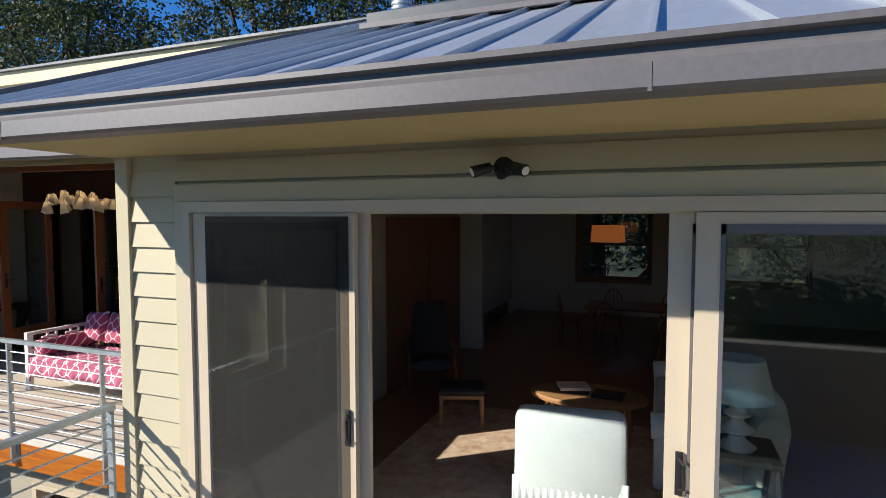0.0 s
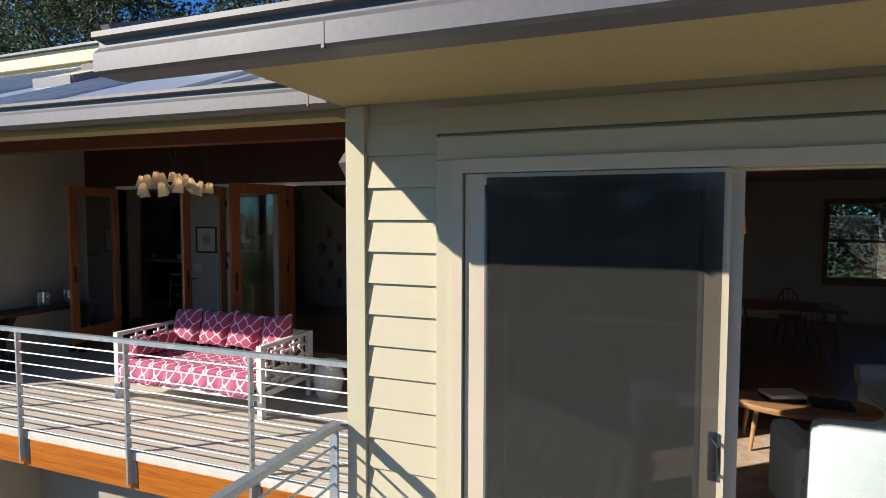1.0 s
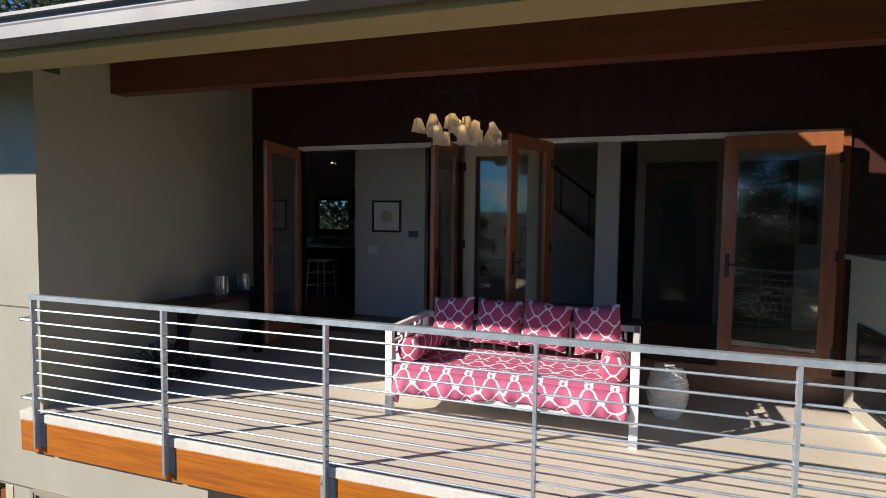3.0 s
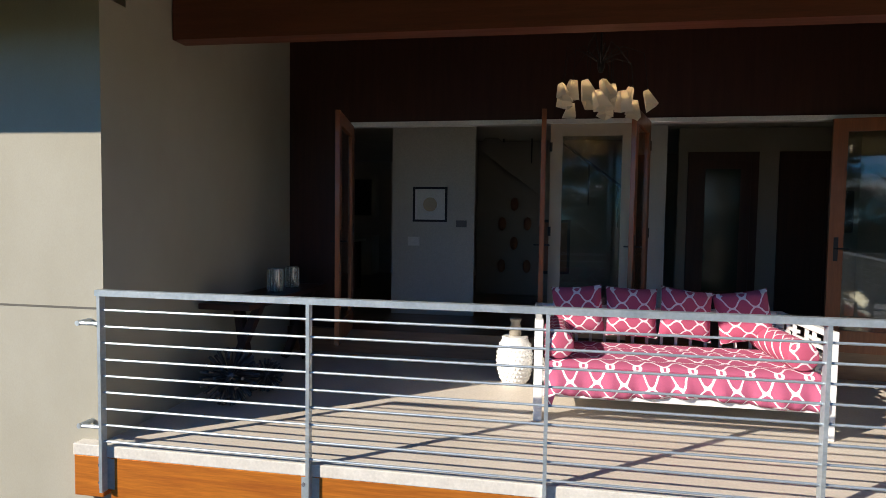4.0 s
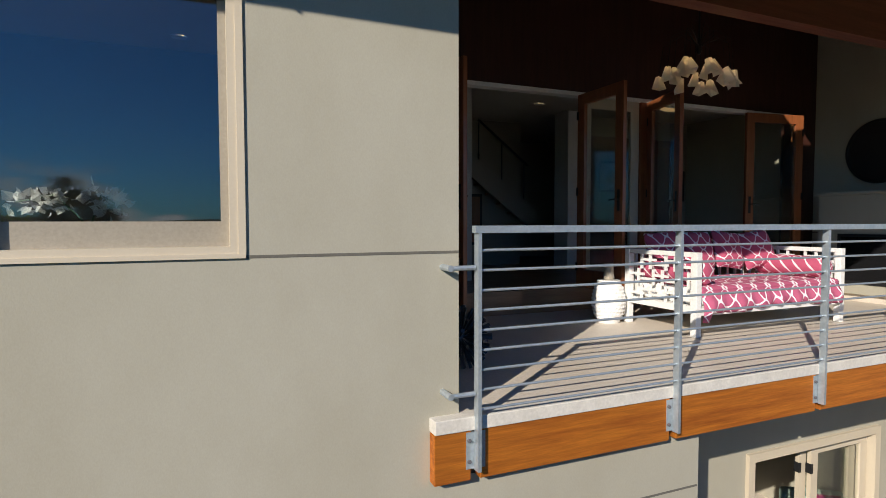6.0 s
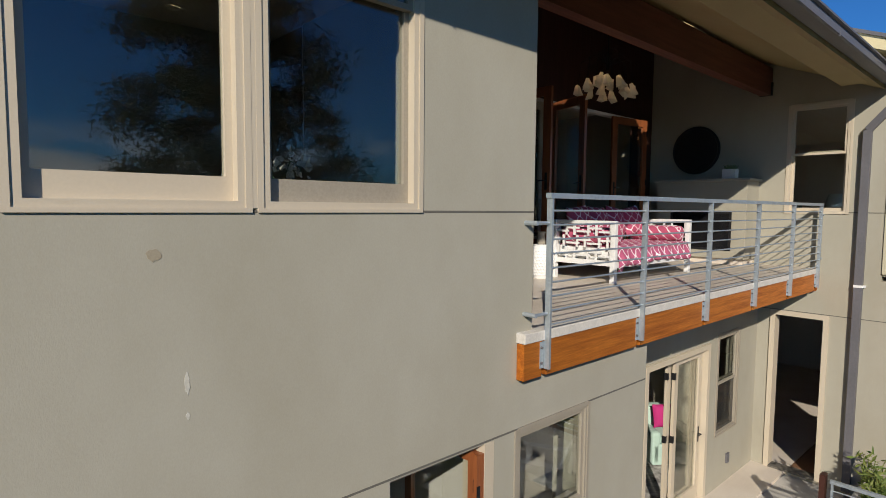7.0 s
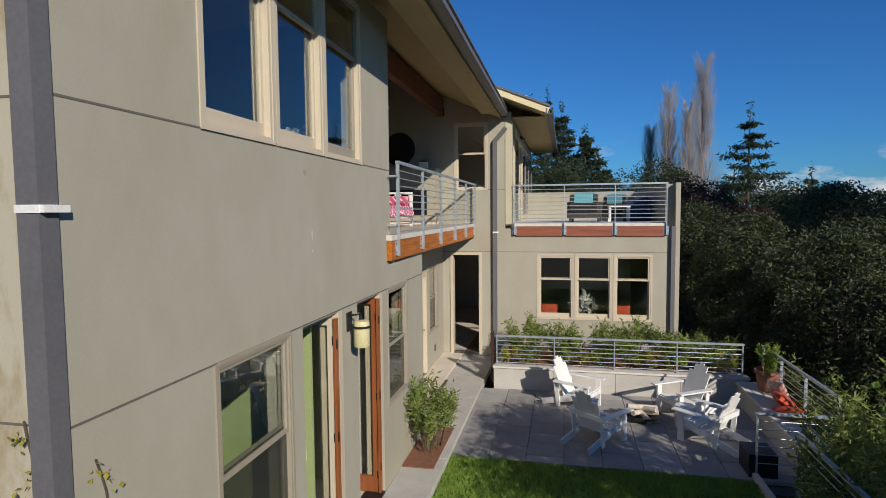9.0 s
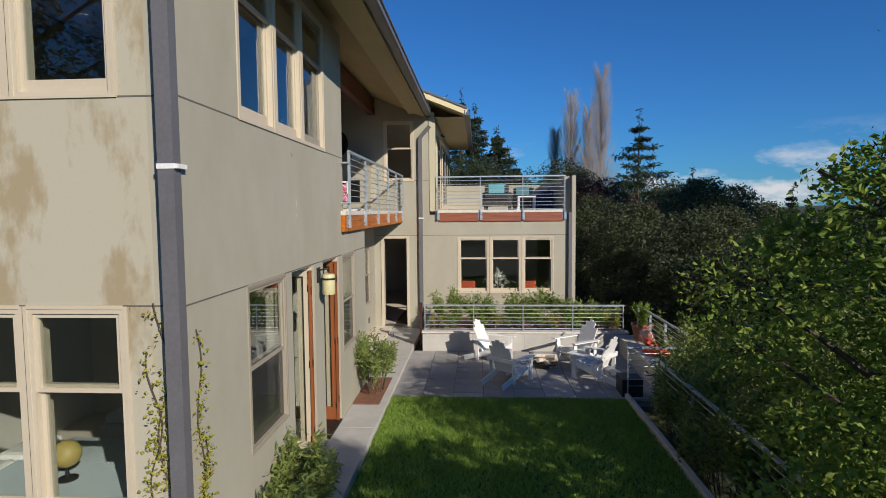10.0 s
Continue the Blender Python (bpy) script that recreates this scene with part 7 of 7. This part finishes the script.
lathe(bm, [(0.045, 0.0), (0.055, 0.01), (0.058, 0.10), (0.052, 0.10), (0.050, 0.02), (0.0, 0.018)], 20)
part("cup", bm, "bedding_cup", cup, "", True)
for k, c in enumerate(("white", "teal")):
    bk = empty("book", (0.84 + 0.02 * k, 4.70, G + 0.225 + 0.034 * k), label="large book lying on the end table shelf", category="book", group="end table books")
    bk.rotation_euler = (0, 0, radians(8 - 14 * k))
    pbox("cover", bk, c, -0.17, 0.17, -0.13, 0.13, 0.0, 0.033, bev=0.002)
cb = empty("door_inner", label="brown wooden double door in the living room", category="door", kind="structure")
for y0, y1 in ((6.65, 8.0), (8.01, 9.45)):
    lf = pbox("leaf", cb, "cabwood", XG + 0.251, XG + 0.30, y0, y1, G, 5.95, bev=0.003)
    bm = bm_new()
    yy = y1 - 0.08 if y0 < 7 else y0 + 0.08
    tube(bm, (XG + 0.30, yy, G + 1.0), (XG + 0.35, yy, G + 1.0), 0.012)
    tube(bm, (XG + 0.35, yy - 0.05, G + 1.0), (XG + 0.35, yy + 0.05, G + 1.0), 0.010)
    part("handle", bm, "black", lf)
sbox("wall_stub", "inwall", XG + 0.251, -2.62, 9.5, 9.62, G, 6.54, label="white wall end in the living room", category="wall")
for nm, x in (("window_15", -1.60), ("window_16", 1.6)):
    window(nm, "y", (x, 13.96, 4.4), 1.7, 1.75, label="dark framed window in the far living room wall", mat_trim="cabwood", mid=0.9)

# ---------- hall and kitchen behind the folding doors ----------
H = F + 0.285
sbox("wall_picture", "inwall", -9.75, -8.62, 8.16, 8.30, H, 6.55, label="white hall wall holding a framed picture", category="wall")
pf = empty("framed_picture", (-9.22, 8.158, 5.36), label="black framed picture with a pale round print", category="picture")
bm = bm_new()
for a in ((-0.235, 0.235, -0.02, 0, 0.205, 0.235), (-0.235, 0.235, -0.02, 0, -0.235, -0.205), (-0.235, -0.205, -0.02, 0, -0.205, 0.205), (0.205, 0.235, -0.02, 0, -0.205, 0.205)):
    box(bm, *a)
part("frame", bm, "black", pf)
pbox("mount", pf, "white", -0.205, 0.205, -0.008, 0, -0.205, 0.205)
bm = bm_new()
lathe(bm, [(0.0, 0.0), (0.095, 0.0), (0.095, 0.003), (0.0, 0.003)], 24)
bmesh.ops.rotate(bm, verts=bm.verts, cent=(0, 0, 0), matrix=Matrix.Rotation(radians(90), 3, "X"))
bmesh.ops.translate(bm, verts=bm.verts, vec=(0, -0.009, 0))
part("print", bm, "beige_shade", pf, "grey-beige round print")
tagged(sbox("thermostat", "gutter", -8.86, -8.72, 8.135, 8.158, 5.06, 5.15, kind=""), "small grey thermostat on the hall wall", "thermostat")
tagged(sbox("light_switch", "white", -9.52, -9.36, 8.145, 8.158, 4.80, 4.92, kind=""), "white light switch plate", "switch")
# pale wall; the dimness of the hall is painted into its colour
sbox("wall_masks", "inwall_shaded", -8.85, -6.4, 10.6, 10.75, H, 6.55, label="pale hall wall with small dark masks", category="wall")
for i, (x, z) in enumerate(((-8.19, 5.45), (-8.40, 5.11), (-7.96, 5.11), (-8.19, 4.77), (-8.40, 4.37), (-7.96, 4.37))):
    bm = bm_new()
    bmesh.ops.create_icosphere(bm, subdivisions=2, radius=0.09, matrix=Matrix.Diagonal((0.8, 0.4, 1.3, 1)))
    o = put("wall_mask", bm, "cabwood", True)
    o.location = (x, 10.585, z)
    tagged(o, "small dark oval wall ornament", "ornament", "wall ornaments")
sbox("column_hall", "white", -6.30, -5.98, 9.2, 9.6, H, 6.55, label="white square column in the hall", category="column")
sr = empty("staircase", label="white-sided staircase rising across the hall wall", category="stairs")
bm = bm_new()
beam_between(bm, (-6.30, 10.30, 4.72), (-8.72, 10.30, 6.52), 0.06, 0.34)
# white stringer, its colour darkened to stand for the hall's shade
part("stringer", bm, "inwall_shaded", sr, "white painted stringer")
for i in range(10):
    x, z = -6.42 - i * 0.235, 4.86 + i * 0.175
    pbox("tread", sr, "cabwood", x - 0.27, x, 10.34, 10.598, z - 0.04, z, bev=0.004)
for i in range(5):
    x, z = -6.5 - i * 0.47, 4.90 + i * 0.35
    bm = bm_new()
    tube(bm, (x, 10.30, z), (x, 10.30, min(z + 0.85, 6.54)), 0.012, 6)
    part("baluster", bm, "black", sr)
bm = bm_new()
tube(bm, (-6.42, 10.30, 5.72), (-7.45, 10.30, 6.50), 0.022, 8)
part("handrail", bm, "black", sr, "dark handrail", True)
wp = empty("dark_picture", (-7.48, 10.598, 4.72), label="tall dark framed picture on the hall wall", category="picture")
pbox("frame", wp, "black", -0.25, 0.25, -0.03, 0.0, -0.47, 0.47, bev=0.004)
pbox("canvas", wp, "cabwood", -0.20, 0.20, -0.034, -0.031, -0.42, 0.42)
# wall colour carries the hall's shade as well
sbox("wall_hall_doors", "inwall_shaded", -5.75, XG - 0.01, 9.50, 9.60, H, 6.55, label="dim hall wall with two dark doors", category="wall")
for nm, a, b in (("door_5", -5.62, -4.66), ("door_6", -4.38, -3.66)):
    d = empty(nm, label="dark brown wooden hall door in a dark frame", category="door", kind="structure")
    bm = bm_new()
    box(bm, a, a + 0.10, 9.46, 9.498, H, 6.20)
    box(bm, b - 0.10, b, 9.46, 9.498, H, 6.20)
    box(bm, a + 0.10, b - 0.10, 9.46, 9.498, 6.08, 6.20)
    part("frame", bm, "panelwood", d)
    lf = pbox("leaf", d, "panelwood", a + 0.10, b - 0.10, 9.475, 9.498, H, 6.08)
    if nm == "door_5":
        M["doorgreen"] = mat("dark green door glass", (0.02, 0.035, 0.028), 0.08, 0, None, 2, 30)
        pbox("pane", lf, "doorgreen", a + 0.24, b - 0.24, 9.470, 9.474, H + 0.3, 5.95, label="dark green glass")
wh = empty("wall_clock", (-3.52, 9.498, 5.35), label="dark elongated clock on the hall wall", category="clock")
pbox("case", wh, "black", -0.12, 0.12, -0.05, 0.0, -0.30, 0.30, bev=0.03)
cd = empty("ceiling_dome", (-4.9, 8.3, 6.555), label="round warm ceiling light in the hall", category="light")
bm = bm_new()
lathe(bm, [(0.0, -0.07), (0.14, -0.06), (0.21, -0.02), (0.22, 0.0)], 28)
part("shade", bm, glow("ceiling dome glass", (1.0, 0.62, 0.28), 0.35), cd, "warm lit glass", True)
kt = empty("kitchen_island", label="dark kitchen island with a pale stone top", category="island")
pbox("base", kt, "panelwood", -12.65, -11.05, 9.95, 10.85, H, H + 0.88)
pbox("worktop", kt, "edge", -12.75, -10.98, 9.88, 10.92, H + 0.882, H + 0.92, bev=0.004)
bs = empty("bar_stool", (-11.2, 9.55, H), label="thin white wire bar stool", category="stool")
for x in (-0.16, 0.16):
    for y in (-0.16, 0.16):
        bm = bm_new()
        tube(bm, (x * 1.2, y * 1.2, 0), (x, y, 0.66), 0.009, 6)
        part("leg", bm, "white", bs)
for z in (0.22, 0.45):
    bm = bm_new()
    for a, b in (((-1, -1), (1, -1)), ((1, -1), (1, 1)), ((1, 1), (-1, 1)), ((-1, 1), (-1, -1))):
        k = 0.192 - 0.048 * z / 0.66
        tube(bm, (a[0] * k, a[1] * k, z), (b[0] * k, b[1] * k, z), 0.006, 6)
    part("ring", bm, "white", bs)
pbox("seat", bs, "white", -0.18, 0.18, -0.18, 0.18, 0.66, 0.685, bev=0.004)
kc = empty("kitchen_counter", label="pale kitchen counter along the back wall", category="counter")
pbox("base", kc, "inwall", -15.8, -11.6, 13.3, 13.98, H, H + 0.88)
pbox("worktop", kc, "edge", -15.8, -11.57, 13.27, 13.98, H + 0.882, H + 0.92)
for x0, x1 in ((-15.8, -15.02), (-12.9, -12.2), (-12.19, -11.6)):
    ku = empty("wall_cabinet", label="pale kitchen wall cupboard with a dark glass door", category="cabinet", group="kitchen wall cupboards")
    pbox("cabinet", ku, "inwall", x0, x1, 13.63, 13.98, 5.15, 6.2)
    dr = pbox("door", ku, "inwall", x0 + 0.01, x1 - 0.01, 13.605, 13.628, 5.16, 6.19)
    pbox("pane", dr, "leather", x0 + 0.09, x1 - 0.09, 13.600, 13.604, 5.25, 6.10)
kh = empty("range_hood", label="grey metal range hood over the hob", category="hood")
pbox("canopy", kh, "gutter", -15.0, -14.15, 13.35, 13.98, 5.35, 5.65, bev=0.01)
pbox("flue", kh, "gutter", -14.72, -14.42, 13.6, 13.98, 5.652, 6.54)
kb = empty("cooker", label="stainless cooker with dark pans on the hob", category="cooker")
pbox("body", kb, "galv", -14.95, -14.2, 13.22, 13.26, H, H + 0.90)
pbox("hob", kb, "black", -14.93, -14.22, 13.30, 13.9, H + 0.922, H + 0.94)
for k, x in enumerate((-12.7, -12.3, -11.9, -11.5)):
    bm = bm_new()
    lathe(bm, [(0.05, 0.0), (0.08, 0.05), (0.10, 0.11), (0.095, 0.11), (0.07, 0.04), (0.0, 0.03)], 16)
    o = put("bowl", bm, ("ceramic", "silver", "white", "black")[k], True)
    o.location = (x, 10.2 + 0.15 * (k % 2), H + 0.92)
    tagged(o, ("white ceramic bowl", "silver metal bowl", "white glazed bowl", "black bowl")[k] + " on the island worktop", "bowl", "island bowls")
window("window_17", "y", (-14.1, 13.96, 4.85), 1.1, 1.0, label="kitchen window over the counter", mat_trim="cabwood")
M["lamp"] = glow("ceiling downlight", (1.0, 0.80, 0.5), 16.0)
for x, y in ((-9.9, 9.4), (-9.6, 11.2), (-8.6, 12.4), (-7.0, 9.0), (-14.6, 6.2), (-13.2, 6.4), (-12.2, 7.6), (-14.2, 7.7), (-13.2, 10.4), (-12.4, 12.0), (-14.4, 12.4)):
    dl = empty("downlight", (x, y, 6.555), label="small round recessed ceiling light", category="light", group="ceiling downlights")
    bm = bm_new()
    lathe(bm, [(0.05, -0.004), (0.075, -0.006), (0.075, 0.0), (0.05, 0.0)], 20)
    part("ring", bm, "white", dl, "", True)
    bm = bm_new()
    lathe(bm, [(0.0, -0.003), (0.05, -0.003), (0.05, 0.0), (0.0, 0.0)], 20)
    part("lens", bm, "lamp", dl)
sbox("wall_hall_back", "inwall_shaded", -6.4, XG - 0.01, 12.6, 12.7, H, 6.55, label="dim hall back wall", category="wall")

# ---------- upstairs room of the main block ----------
for x, rz in ((-14.4, 180), (-13.0, 170)):
    armchair((x, 4.95, F + 0.02), rz, "cream armchair with its back to the window")
orc = empty("orchid", (-12.55, 4.55, F + 0.75), label="white orchid in a small pot by the window", category="potted plant")
bm = bm_new()
lathe(bm, [(0.06, 0), (0.075, 0.12), (0.07, 0.12), (0.0, 0.11)], 16)
part("pot", bm, "ceramic", orc, "", True)
bm = bm_new()
for s in (-1, 0.4):
    chain(bm, [(0, 0, 0.1), (0.03 * s, 0, 0.35), (0.14 * s, -0.02, 0.48), (0.30 * s, -0.03, 0.44)], [0.005] * 4, 5)
part("stem", bm, "succulent", orc)
rs = np.random.RandomState(3)
fl = []
for s in (-1, 0.4):
    for q in range(6):
        t = q / 5
        c = np.array([s * (0.10 + 0.2 * t), -0.02, 0.46 - 0.03 * t])
        fl += [c + rs.normal(size=3) * 0.025 for _ in range(9)]
M["petal"] = foliage("white petals", (0.75, 0.73, 0.70), (0.85, 0.83, 0.80), 0.6)
o = new("petals", leaf_mesh("petals", fl, 0.045, "petal", 3, 1.1))
o.parent = orc
ob = empty("window_table", (-12.55, 4.55, F + 0.02), label="narrow wooden table under the window", category="table")
pbox("top", ob, "oak", -0.5, 0.5, -0.18, 0.18, 0.69, 0.73)
for x in (-0.45, 0.45):
    pbox("leg", ob, "oak", x - 0.02, x + 0.02, -0.15, 0.15, 0, 0.69)

# ---------- lower rooms ----------
M["bedding"] = mat("pale blue bedding", (0.62, 0.70, 0.72), 0.9, 0, (0.5, 0.6, 0.63), 3, 120, 0.001)
M["rugcloth"] = mat("grey and white figured rug", (0.60, 0.57, 0.52), 0.9, 0, (0.12, 0.11, 0.11), 7, 120, 0.001, 1.0)
M["magenta"] = mat("magenta cloth", (0.45, 0.02, 0.16), 0.85, 0, None, 4, 120)
M["mint"] = mat("mint cloth", (0.45, 0.60, 0.52), 0.9, 0, None, 4, 120)
M["greenwall"] = mat("green wall paint", (0.30, 0.36, 0.16), 0.8, 0, (0.27, 0.33, 0.14), 1.2, 60)
M["globe"] = mat("old globe", (0.50, 0.40, 0.12), 0.5, 0, (0.30, 0.20, 0.06), 9, 40)
sbox("wall_green", "greenwall", -12.84, -12.80, FS + 0.26, 6.0, 0, 3.09, label="green painted partition wall", category="wall")
bed = empty("bed", (-14.3, 6.6, 0), label="bed with rumpled pale blue and white bedding", category="bed")
pbox("frame", bed, "cabwood", -0.8, 0.8, -1.0, 1.0, 0.12, 0.32)
pbox("mattress", bed, "white", -0.78, 0.78, -0.98, 0.98, 0.322, 0.52, bev=0.04)
bm = bm_new()
box(bm, -0.82, 0.82, -1.0, 0.55, 0.40, 0.60, bev=0.05)
part("duvet", bm, "bedding", bed, "", True)
for x in (-0.38, 0.38):
    pbox("pillow", bed, "white", x - 0.33, x + 0.33, 0.56, 0.95, 0.53, 0.68, bev=0.06)
bed2 = copy_thing(bed, pose(-11.95, 6.4, 0, 0, 0, 90))
bed2["label"] = "bed with white bedding seen through the open door"
dk = empty("desk", (-15.52, 5.55, 0), label="pale blue desk under the west window", category="desk")
pbox("top", dk, "bedding", -0.36, 0.36, -0.9, 0.9, 1.0, 1.04, bev=0.004)
for y in (-0.85, 0.85):
    pbox("side_panel", dk, "white", -0.34, 0.34, y - 0.02, y + 0.02, 0, 1.0)
gb = empty("globe", (-15.55, 5.62, 1.04), label="yellowed desk globe on a dark stand", category="globe")
bm = bm_new()
bmesh.ops.create_uvsphere(bm, u_segments=24, v_segments=16, radius=0.13, matrix=Matrix.Translation((0, 0, 0.25)))
part("ball", bm, "globe", gb, "", True)
bm = bm_new()
lathe(bm, [(0.09, 0), (0.09, 0.015), (0.02, 0.04), (0.012, 0.11), (0.03, 0.12)], 20)
part("stand", bm, "black", gb, "", True)
armchair((-4.38, 6.0, 0.014), -35, "mint green armchair behind the patio door", cloth="mint")
bm = bm_new()
pillow(bm, 0.42, 0.42, 0.15)
o = put("magenta_pillow", bm, "magenta", True)
o.location, o.rotation_euler = (-4.34, 6.03, 0.76), (radians(-14), 0, radians(-35))
tagged(o, "round magenta pillow on the armchair", "cushion")
tagged(sbox("room_rug", "rugcloth", -6.9, -3.6, 5.15, 7.0, 0.001, 0.014, kind=""), "pale patterned rug behind the patio door", "rug")
armchair((-2.2, 1.0, 0), -90, "pale armchair in the lower wing room")
for y in (0.1, 2.0):
    bm = bm_new()
    pillow(bm, 0.5, 0.42, 0.16)
    o = put("red_pillow", bm, "redcloth", True)
    o.location, o.rotation_euler = (-2.86, y, 1.16), (radians(-15), 0, radians(-90))
    tagged(o, "red pillow on the window seat", "cushion", "window seat cushions")
ws = sbox("wooden_bench", "cabwood", -3.055, -2.6, -0.7, 2.6, 0.0, 0.94, label="wooden window seat below the three windows", category="bench", kind="")
shrub("house_plant", (-2.8, 0.95, 0.94), 0.22, 0.28, 0.8, "large-leaved house plant in the window", 95, "petal", 90, 0.09, 3.0, 7, "potted plant")
